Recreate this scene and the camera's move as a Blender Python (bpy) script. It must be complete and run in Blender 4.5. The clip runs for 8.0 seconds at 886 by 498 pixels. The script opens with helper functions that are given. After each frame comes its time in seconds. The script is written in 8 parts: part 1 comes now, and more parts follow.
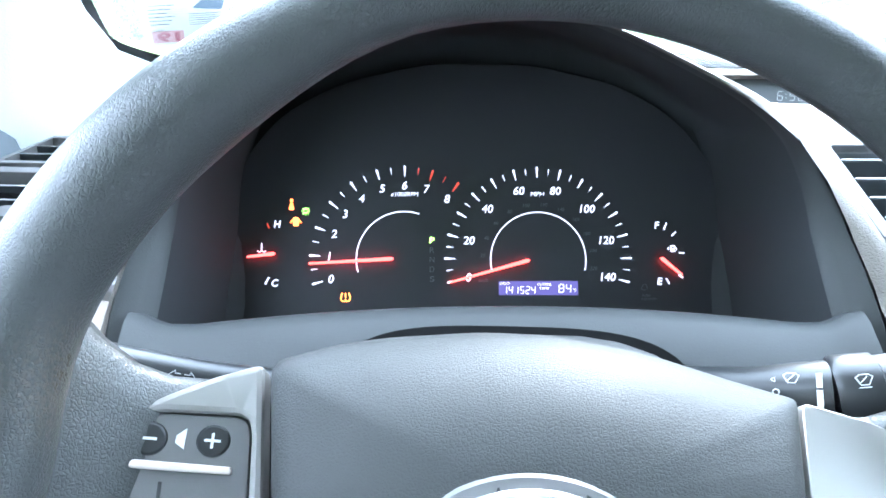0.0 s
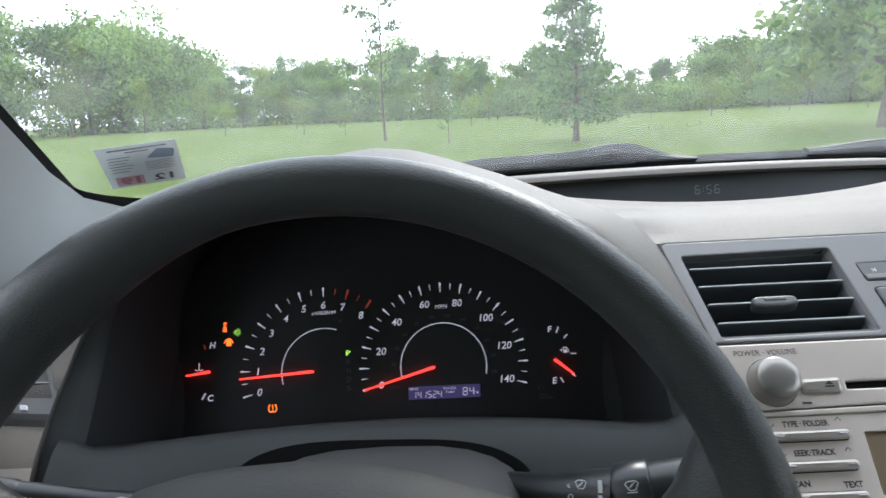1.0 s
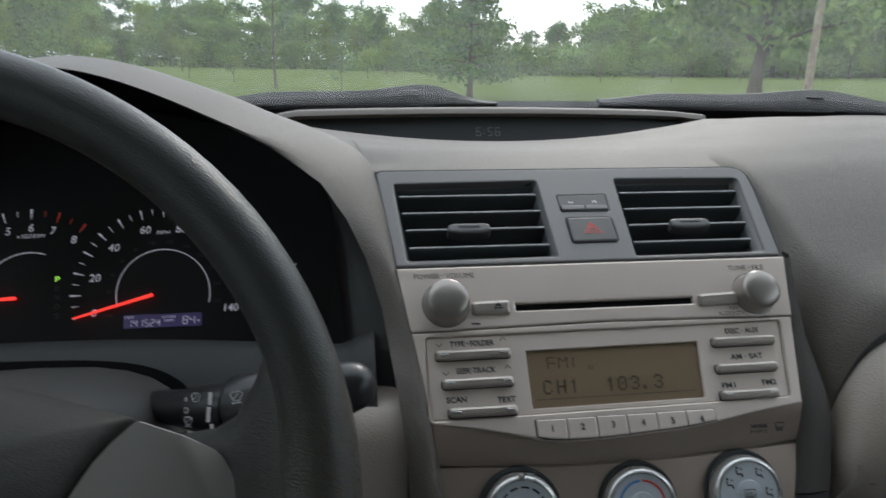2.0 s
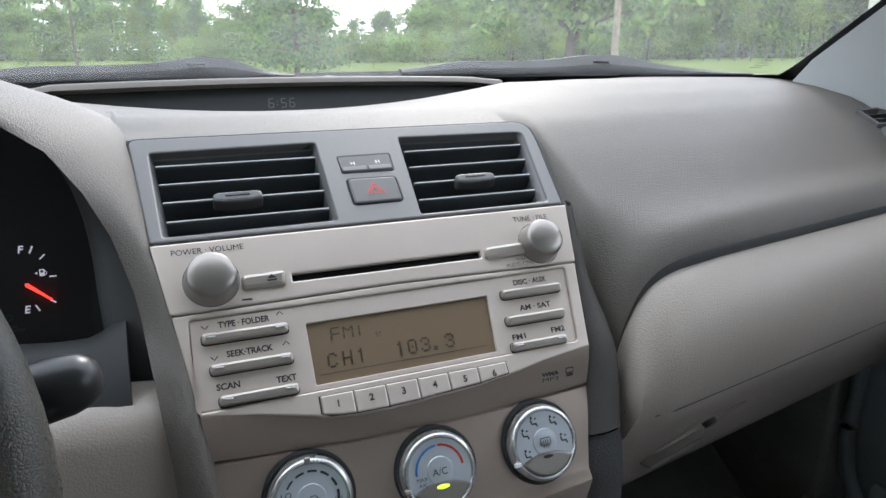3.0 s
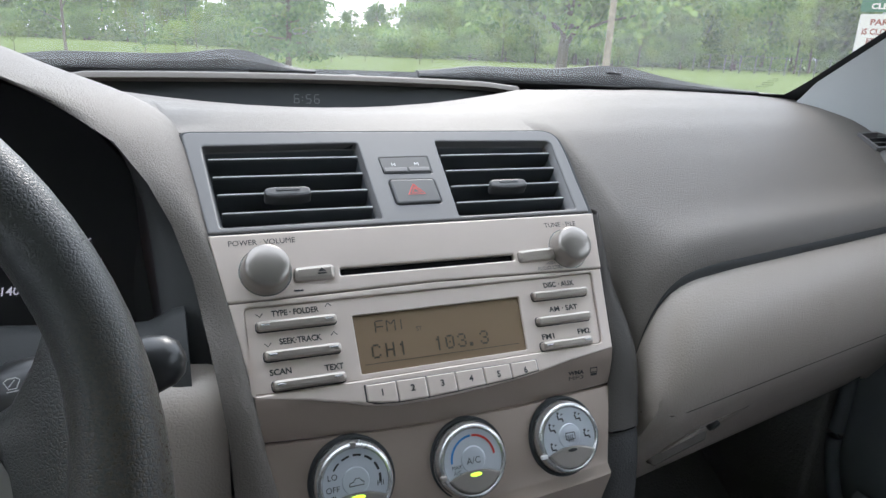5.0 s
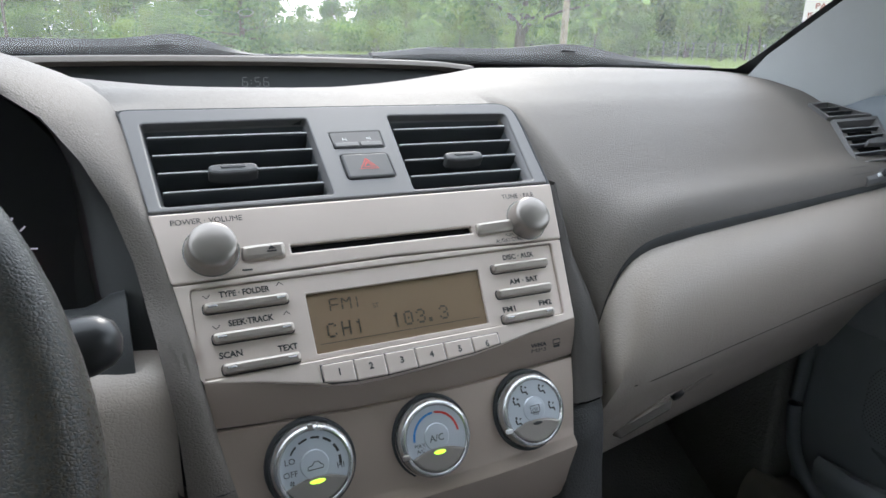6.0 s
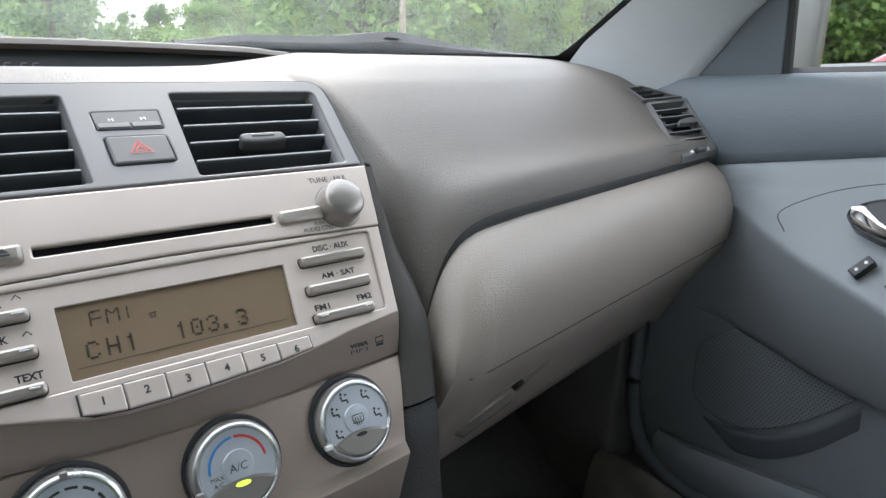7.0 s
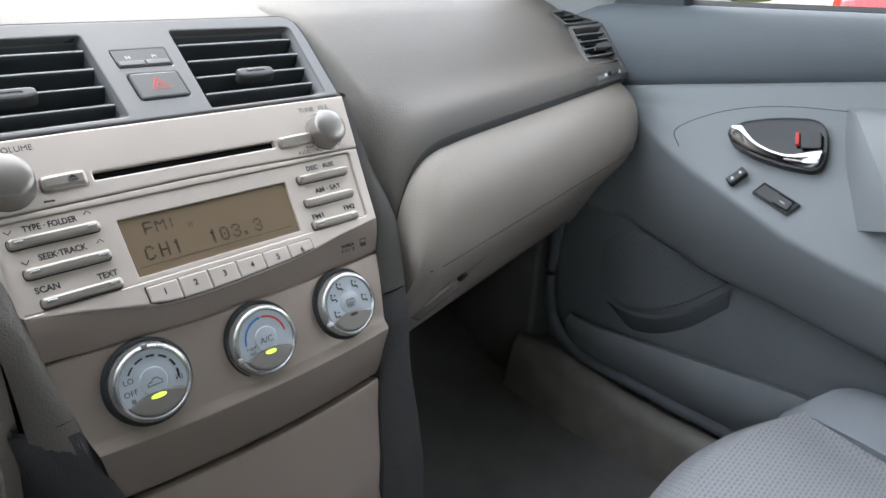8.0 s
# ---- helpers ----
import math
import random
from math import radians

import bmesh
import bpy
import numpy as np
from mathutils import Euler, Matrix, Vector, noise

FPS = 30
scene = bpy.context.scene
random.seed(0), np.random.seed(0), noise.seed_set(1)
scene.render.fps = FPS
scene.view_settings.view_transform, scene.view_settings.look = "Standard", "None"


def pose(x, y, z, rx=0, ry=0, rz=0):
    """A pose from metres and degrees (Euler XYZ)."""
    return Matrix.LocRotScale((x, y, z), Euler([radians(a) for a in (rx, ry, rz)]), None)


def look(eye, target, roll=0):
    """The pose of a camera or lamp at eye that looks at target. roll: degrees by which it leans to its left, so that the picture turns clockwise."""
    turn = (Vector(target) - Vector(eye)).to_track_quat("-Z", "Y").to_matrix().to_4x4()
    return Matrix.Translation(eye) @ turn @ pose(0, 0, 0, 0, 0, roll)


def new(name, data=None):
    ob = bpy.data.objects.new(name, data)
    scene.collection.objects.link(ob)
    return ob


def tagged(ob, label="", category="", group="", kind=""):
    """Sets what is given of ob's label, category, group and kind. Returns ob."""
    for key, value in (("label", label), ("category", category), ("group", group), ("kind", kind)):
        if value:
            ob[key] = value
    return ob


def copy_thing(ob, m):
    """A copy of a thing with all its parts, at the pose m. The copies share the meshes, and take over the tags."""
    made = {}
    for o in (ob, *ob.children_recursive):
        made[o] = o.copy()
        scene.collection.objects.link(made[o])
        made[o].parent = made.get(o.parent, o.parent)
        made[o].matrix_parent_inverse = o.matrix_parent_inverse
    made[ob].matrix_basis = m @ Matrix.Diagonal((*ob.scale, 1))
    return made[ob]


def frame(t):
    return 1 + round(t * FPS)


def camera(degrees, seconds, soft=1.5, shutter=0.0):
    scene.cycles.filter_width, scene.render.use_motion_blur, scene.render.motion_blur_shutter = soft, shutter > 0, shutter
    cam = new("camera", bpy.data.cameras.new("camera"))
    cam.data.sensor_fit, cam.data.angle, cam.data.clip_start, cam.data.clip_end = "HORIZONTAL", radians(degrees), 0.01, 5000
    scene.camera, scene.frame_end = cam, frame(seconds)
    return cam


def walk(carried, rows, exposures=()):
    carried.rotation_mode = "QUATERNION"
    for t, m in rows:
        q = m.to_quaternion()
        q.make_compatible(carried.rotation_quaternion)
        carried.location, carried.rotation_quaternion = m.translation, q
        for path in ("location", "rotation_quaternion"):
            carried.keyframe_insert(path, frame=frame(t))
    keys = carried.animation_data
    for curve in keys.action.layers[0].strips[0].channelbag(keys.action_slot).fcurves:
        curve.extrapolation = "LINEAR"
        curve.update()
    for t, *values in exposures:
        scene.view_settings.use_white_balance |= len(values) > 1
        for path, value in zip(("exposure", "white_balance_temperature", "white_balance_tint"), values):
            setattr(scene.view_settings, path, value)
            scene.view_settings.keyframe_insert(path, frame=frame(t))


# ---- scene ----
cam = camera(66.3, 8.0, shutter=0.15)
# seconds, eye, point looked at, roll
PATH = [
    (0.0, (-0.4200, -0.3380, 1.0619), (-0.4165, -0.2427, 1.0317), 0.7),
    (0.2, (-0.4084, -0.3556, 1.0758), (-0.4060, -0.2597, 1.0474), -0.7),
    (0.5, (-0.3937, -0.3747, 1.0963), (-0.3930, -0.2780, 1.0708), -1.9),
    (1.0, (-0.3160, -0.3956, 1.1147), (-0.3172, -0.2977, 1.0943), -3.0),
    (1.5, (-0.2454, -0.3943, 1.1105), (-0.2406, -0.2966, 1.0897), -2.8),
    (1.8, (-0.2045, -0.4005, 1.1045), (-0.1946, -0.3042, 1.0793), -1.2),
    (2.0, (-0.1749, -0.4011, 1.0856), (-0.1610, -0.3058, 1.0587), 0.6),
    (2.2, (-0.1513, -0.3923, 1.0735), (-0.1282, -0.2994, 1.0449), 0.3),
    (3.3, (-0.1245, -0.3838, 1.0601), (-0.0883, -0.2951, 1.0314), -0.2),
    (3.5, (-0.1240, -0.3856, 1.0638), (-0.0885, -0.2970, 1.0339), 0.3),
    (4.0, (-0.1466, -0.3801, 1.0566), (-0.1082, -0.2928, 1.0267), 2.5),
    (4.5, (-0.1683, -0.3860, 1.0695), (-0.1312, -0.2979, 1.0398), 2.6),
    (5.8, (-0.1696, -0.3918, 1.0594), (-0.1278, -0.3053, 1.0316), 2.2),
    (6.0, (-0.1598, -0.3846, 1.0522), (-0.1170, -0.2992, 1.0227), 1.6),
    (6.5, (-0.1396, -0.3604, 1.0325), (-0.0811, -0.2847, 1.0032), 3.5),
    (7.0, (-0.1099, -0.3566, 1.0249), (-0.0489, -0.2824, 0.9970), 1.5),
    (7.5, (-0.1533, -0.3797, 1.0324), (-0.0904, -0.3080, 1.0025), 2.1),
    (8.0, (-0.2057, -0.4045, 1.0662), (-0.1384, -0.3428, 1.0253), 3.7),
]
walk(cam, [(t, look(eye, target, roll)) for t, eye, target, roll in PATH],
     exposures=[(0.0, 3.75, 5450, 5), (0.5, 2.65, 6150, 8), (1.0, 1.15, 6300, 10), (1.4, -0.1, 6500, 9), (1.8, 0.0, 6500, 8), (2.2, 0.7, 6500, 10), (3.3, 1.22, 6350, 12), (4.5, 1.22, 6350, 12), (6.0, 1.28, 6400, 11), (7.0, 1.47, 6500, 11), (7.5, 1.38, 6500, 11), (8.0, 1.58, 6550, 11)])

# world: bright overcast evening sky, white cloud over a hazy blue
world = bpy.data.worlds.new("world")
scene.world = world
world.use_nodes = True
wn, wl = world.node_tree.nodes, world.node_tree.links
sky = wn.new("ShaderNodeTexSky")
sky.sky_type = "NISHITA"
sky.sun_disc = False
sky.sun_elevation, sky.sun_rotation = radians(35), radians(25)
sky.dust_density, sky.air_density, sky.ozone_density = 1.0, 1.0, 1.0
cloud = wn.new("ShaderNodeMix")
cloud.data_type = "RGBA"
puff = wn.new("ShaderNodeTexNoise")
puff.inputs["Scale"].default_value, puff.inputs["Detail"].default_value = 2.2, 5
where = wn.new("ShaderNodeTexCoord")
spread = wn.new("ShaderNodeMapRange")
spread.inputs["From Min"].default_value, spread.inputs["From Max"].default_value = 0.35, 0.65
spread.inputs["To Min"].default_value, spread.inputs["To Max"].default_value = 0.72, 0.95
wl.new(where.outputs["Generated"], puff.inputs["Vector"])
wl.new(puff.outputs["Fac"], spread.inputs["Value"])
wl.new(spread.outputs["Result"], cloud.inputs["Factor"])
wl.new(sky.outputs[0], cloud.inputs["A"])
cloud.inputs["B"].default_value = (9.1, 9.7, 10.9, 1)
wl.new(cloud.outputs["Result"], wn["Background"].inputs[0])
wn["Background"].inputs[1].default_value = 0.15
sun = new("sun", bpy.data.lights.new("sun", "SUN"))
sun.data.energy, sun.data.angle, sun.data.color = 0.85, radians(14), (1.0, 0.95, 0.88)
sun.matrix_world = look((0, 0, 0), (-0.35, -0.74, -0.57))

# ---- tools ----
def V(*a):
    return Vector(a)


def frame_of(origin, up):
    """A panel's frame: x to the right, y up along the panel, z out of it."""
    v = Vector(up).normalized()
    u = Vector((1, 0, 0))
    n = u.cross(v)
    m = Matrix((u, v, n)).transposed().to_4x4()
    return Matrix.Translation(origin) @ m


def finish(bm, name, material, smooth=20):
    bmesh.ops.remove_doubles(bm, verts=bm.verts, dist=1e-6)
    bmesh.ops.recalc_face_normals(bm, faces=bm.faces)
    me = bpy.data.meshes.new(name)
    bm.to_mesh(me)
    bm.free()
    if material:
        me.materials.append(material)
    if smooth:
        me.shade_smooth()
        me.set_sharp_from_angle(angle=radians(smooth))
    return me


def part(name, bm, material, parent, label="", smooth=20):
    ob = new(name, finish(bm, name, material, smooth))
    ob.parent = parent
    if label:
        ob["label"] = label
    return ob


def empty(name, label, category, group="", kind=""):
    return tagged(new(name), label, category, group, kind)


def solo(name, bm, material, label, category="", kind="", group="", smooth=35):
    return tagged(new(name, finish(bm, name, material, smooth)), label, category, group, kind)


def loft(rows, close=False, caps=False):
    """A sheet through rows of points with equal counts."""
    bm = bmesh.new()
    vs = [[bm.verts.new(p) for p in r] for r in rows]
    n = len(rows[0])
    for a, b in zip(vs, vs[1:]):
        for i in range(n if close else n - 1):
            j = (i + 1) % n
            try:
                bm.faces.new((a[i], a[j], b[j], b[i]))
            except ValueError:
                pass
    if caps:
        bm.faces.new(vs[0])
        bm.faces.new(vs[-1])
    return bm


def thick(bm, d):
    bmesh.ops.recalc_face_normals(bm, faces=bm.faces)
    bmesh.ops.solidify(bm, geom=bm.faces[:], thickness=d)
    return bm


def area2(p):
    return sum(a[0] * b[1] - b[0] * a[1] for a, b in zip(p, p[1:] + p[:1])) / 2


def ccw(p):
    return list(p) if area2(list(p)) > 0 else list(p)[::-1]


def rounded(pts, r, n=4):
    """A polygon with its corners rounded."""
    pts = ccw(pts)
    out = []
    for i, p in enumerate(pts):
        a, b, c = Vector(pts[i - 1]), Vector(p), Vector(pts[(i + 1) % len(pts)])
        k = r[i] if isinstance(r, (list, tuple)) else r
        d1, d2 = (a - b), (c - b)
        k = min(k, d1.length * 0.48, d2.length * 0.48)
        if k < 1e-6:
            out.append((b.x, b.y))
            continue
        s, e = b + d1.normalized() * k, b + d2.normalized() * k
        for j in range(n + 1):
            t = j / n
            q = s * (1 - t) ** 2 + b * 2 * t * (1 - t) + e * t * t
            out.append((q.x, q.y))
    return out


def inset(poly, d):
    """Moves a counter-clockwise outline inwards by d."""
    out = []
    n = len(poly)
    for i in range(n):
        a, b, c = Vector(poly[i - 1]), Vector(poly[i]), Vector(poly[(i + 1) % n])
        e1, e2 = (b - a), (c - b)
        if e1.length < 1e-9 or e2.length < 1e-9:
            e1 = e2 = (c - a)
        n1, n2 = Vector((-e1.y, e1.x)).normalized(), Vector((-e2.y, e2.x)).normalized()
        m = (n1 + n2)
        m = m.normalized() if m.length > 1e-6 else n1
        k = d / max(0.5, m.dot(n1))
        out.append(b + m * k)
    # edges turned round by the move shrink to a point
    for _ in range(3):
        for i in range(n):
            j = (i + 1) % n
            e = Vector(poly[j]) - Vector(poly[i])
            if e.dot(out[j] - out[i]) < 0:
                out[i] = out[j] = (out[i] + out[j]) / 2
    return [(q.x, q.y) for q in out]


def circle(cx, cy, r, n=32, ry=None):
    return [(cx + r * math.cos(2 * math.pi * i / n), cy + (ry or r) * math.sin(2 * math.pi * i / n)) for i in range(n)]


def box2(x0, y0, x1, y1):
    return [(x0, y0), (x1, y0), (x1, y1), (x0, y1)]


def plate(outer, z0, z1, m=None, holes=(), b=0.0008, bm=None):
    """A plate with rounded upper edges and open holes, in a panel's frame."""
    own = bm or bmesh.new()
    start = set(own.verts)
    outer = ccw(outer)
    rings = [(outer, 1)] + [(ccw(h), -1) for h in holes]
    top_edges = []
    for poly, sign in rings:
        loops = [(inset(poly, sign * b), z1), (inset(poly, sign * b * 0.3), z1 - b * 0.3), (poly, z1 - b), (poly, z0)]
        vs = [[own.verts.new((x, y, z)) for x, y in p] for p, z in loops]
        n = len(poly)
        for a, c in zip(vs, vs[1:]):
            for i in range(n):
                own.faces.new((a[i], a[(i + 1) % n], c[(i + 1) % n], c[i]))
        top_edges.append(vs[0])
    if len(rings) == 1:
        own.faces.new(top_edges[0])
    else:
        es, caps = [], []
        for ring in top_edges:
            cap = []
            for v in ring:
                if not cap or (v.co * 1000 - cap[-1].co).length > 1e-3:
                    cap.append(own.verts.new(v.co * 1000))
            if (cap[0].co - cap[-1].co).length < 1e-3:
                own.verts.remove(cap.pop())
            for i in range(len(cap)):
                es.append(own.edges.new((cap[i], cap[(i + 1) % len(cap)])))
            caps += cap
        bmesh.ops.triangle_fill(own, use_beauty=True, use_dissolve=False, edges=es)
        for v in caps:
            v.co /= 1000
    if m is not None:
        bmesh.ops.transform(own, matrix=m, verts=[v for v in own.verts if v not in start])
    return own


def lathe(profile, m=None, n=40, bm=None):
    """Turns a profile of (radius, height) about z."""
    own = bm or bmesh.new()
    start = set(own.verts)
    rings = []
    for r, z in profile:
        if r < 1e-6:
            rings.append([own.verts.new((0, 0, z))])
        else:
            rings.append([own.verts.new((r * math.cos(2 * math.pi * i / n), r * math.sin(2 * math.pi * i / n), z)) for i in range(n)])
    for a, c in zip(rings, rings[1:]):
        for i in range(n):
            j = (i + 1) % n
            f = [a[i], a[j], c[j], c[i]] if len(a) > 1 and len(c) > 1 else ([a[0], c[j], c[i]] if len(a) == 1 else [a[i], a[j], c[0]])
            own.faces.new(f)
    if m is not None:
        bmesh.ops.transform(own, matrix=m, verts=[v for v in own.verts if v not in start])
    return own


def tube(points, radius, n=10, squash=1.0, caps=True):
    """A tube along points; radius a number or one for each point."""
    pts = [Vector(p) for p in points]
    rows = []
    for i, p in enumerate(pts):
        t = (pts[min(i + 1, len(pts) - 1)] - pts[max(i - 1, 0)]).normalized()
        side = t.cross(Vector((0, 0, 1)))
        side = side.normalized() if side.length > 1e-4 else Vector((1, 0, 0))
        up = side.cross(t)
        r = radius[i] if isinstance(radius, (list, tuple)) else radius
        rows.append([p + r * (math.cos(2 * math.pi * k / n) * side + squash * math.sin(2 * math.pi * k / n) * up) for k in range(n)])
    return loft(rows, close=True, caps=caps)


def block(x0, y0, z0, x1, y1, z1, b=0.004, seg=2, m=None):
    bm = bmesh.new()
    bmesh.ops.create_cube(bm, size=1.0)
    for v in bm.verts:
        v.co = Vector(((x0 + x1) / 2 + v.co.x * (x1 - x0), (y0 + y1) / 2 + v.co.y * (y1 - y0), (z0 + z1) / 2 + v.co.z * (z1 - z0)))
    if b:
        bmesh.ops.bevel(bm, geom=bm.edges[:], offset=b, segments=seg, profile=0.5, affect="EDGES")
    if m is not None:
        bmesh.ops.transform(bm, matrix=m, verts=bm.verts)
    return bm


def smoothstep(a, b, x):
    t = max(0.0, min(1.0, (x - a) / (b - a)))
    return t * t * (3 - 2 * t)


def lerp(xs, ys, x):
    return float(np.interp(x, xs, ys))


def curve_through(pts, n):
    """n points on a smooth curve through points (Catmull-Rom)."""
    p = [Vector(q) for q in pts]
    p = [p[0] * 2 - p[1]] + p + [p[-1] * 2 - p[-2]]
    out = []
    spans = len(p) - 3
    for k in range(n):
        s = k / (n - 1) * spans
        i = min(int(s), spans - 1)
        t = s - i
        a, b, c, d = p[i:i + 4]
        out.append(0.5 * ((2 * b) + (c - a) * t + (2 * a - 5 * b + 4 * c - d) * t * t + (3 * b - a - 3 * c + d) * t ** 3))
    return out


def text_mesh(body, size, width=None, shear=0.0, bold=0.0, depth=0.0):
    """Letters of the built-in font as a mesh, centred at the origin; width: what the line is stretched to."""
    cu = bpy.data.curves.new("letters", "FONT")
    cu.body, cu.size, cu.align_x, cu.align_y, cu.shear, cu.offset = body, size, "CENTER", "CENTER", shear, bold
    cu.resolution_u = 3
    ob = bpy.data.objects.new("letters", cu)
    scene.collection.objects.link(ob)
    me = bpy.data.meshes.new_from_object(ob.evaluated_get(bpy.context.evaluated_depsgraph_get()))
    bpy.data.objects.remove(ob)
    bpy.data.curves.remove(cu)
    xs = [v.co.x for v in me.vertices]
    ys = [v.co.y for v in me.vertices]
    if xs:
        k = (width / (max(xs) - min(xs))) if width else 1.0
        cx, cy = (max(xs) + min(xs)) / 2, (max(ys) + min(ys)) / 2
        for v in me.vertices:
            v.co.x, v.co.y = (v.co.x - cx) * k, v.co.y - cy
    return me


def letters(body, x, y, z, height, material, parent, m, width=None, name="lettering", shear=0.0, bold=0.0, turn=0.0):
    """Printed letters on a panel; height: of a capital."""
    me = text_mesh(body, height / 0.7, width, shear, bold)
    me.transform(m @ Matrix.Translation((x, y, z)) @ Matrix.Rotation(turn, 4, "Z"))
    me.materials.append(material)
    ob = new(name, me)
    ob.parent = parent
    return ob


def stroke(pts, w, z, m, bm=None):
    """A printed line of even width through 2D points."""
    own = bm or bmesh.new()
    start = set(own.verts)
    L, R = [], []
    n = len(pts)
    for i, p in enumerate(pts):
        a, c = Vector(pts[max(i - 1, 0)]), Vector(pts[min(i + 1, n - 1)])
        d = (c - a)
        d = d.normalized() if d.length > 1e-9 else Vector((1, 0))
        k = Vector((-d.y, d.x)) * w / 2
        L.append(own.verts.new((p[0] + k.x, p[1] + k.y, z)))
        R.append(own.verts.new((p[0] - k.x, p[1] - k.y, z)))
    for i in range(n - 1):
        own.faces.new((L[i], L[i + 1], R[i + 1], R[i]))
    bmesh.ops.transform(own, matrix=m, verts=[v for v in own.verts if v not in start])
    return own


SEGMENTS = {"0": "abcdef", "1": "bc", "3": "abcdg", "5": "acdfg", "6": "acdefg", "2": "abdeg", "4": "bcfg", "8": "abcdefg", "C": "adef", "F": "aefg", "H": "bcefg", "M": "bcefxy"}


def segment_text(body, x, y, z, h, w, pitch, line, material, parent, m, name, slant=0.06):
    """Characters of straight display segments, centred on (x, y)."""
    at = x - pitch * (len(body) - 1) / 2
    for c in body:
        ends = {"a": ((0, 1), (1, 1)), "b": ((1, 1), (1, 0.5)), "c": ((1, 0.5), (1, 0)), "d": ((0, 0), (1, 0)), "e": ((0, 0), (0, 0.5)), "f": ((0, 0.5), (0, 1)), "g": ((0, 0.5), (1, 0.5)),
                "x": ((0, 1), (0.5, 0.6)), "y": ((1, 1), (0.5, 0.6))}
        bm = bmesh.new()
        if c in ".:":
            for yy in ((0.08,) if c == "." else (0.3, 0.7)):
                flat(circle(at, y + (yy - 0.5) * h, line * 0.7, 8), z, m, bm)
        for s_ in SEGMENTS.get(c, ""):
            p, q = [Vector((at + (u - 0.5) * w + slant * (v_ - 0.5) * h, y + (v_ - 0.5) * h)) for u, v_ in ends[s_]]
            g = (q - p) * 0.07
            stroke([tuple(p + g), tuple(q - g)], line, z, m, bm)
        if len(bm.verts):
            part(name, bm, material, parent)
        else:
            bm.free()
        at += pitch


DOTS = {"C": "01110 10001 10000 10000 10000 10001 01110", "H": "10001 10001 10001 11111 10001 10001 10001", "1": "00100 01100 00100 00100 00100 00100 00100", "0": "01110 10001 10001 10101 10001 10001 01110", "3": "01110 10001 00001 00110 00001 10001 01110", ".": "00000 00000 00000 00000 00000 01100 01100"}


def dot_text(c, x, y, z, h, material, parent, m):
    """A character of a dot-matrix display, five dots wide and seven high."""
    d = h / 7
    bm = bmesh.new()
    for j, line in enumerate(DOTS[c].split()):
        for i, k in enumerate(line):
            if k == "1":
                cx, cy = x + (i - 2) * d * 0.92 + 0.05 * (3 - j) * d, y + (3 - j) * d
                flat(box2(cx - 0.44 * d, cy - 0.46 * d, cx + 0.44 * d, cy + 0.46 * d), z, m, bm)
    return part("display_text", bm, material, parent)


def flat(poly, z, m, bm=None):
    own = bm or bmesh.new()
    own.faces.new([own.verts.new(m @ Vector((x, y, z))) for x, y in poly])
    return own


def arc(cx, cy, r, a0, a1, n=24):
    return [(cx + r * math.cos(radians(a0 + (a1 - a0) * i / n)), cy + r * math.sin(radians(a0 + (a1 - a0) * i / n))) for i in range(n + 1)]


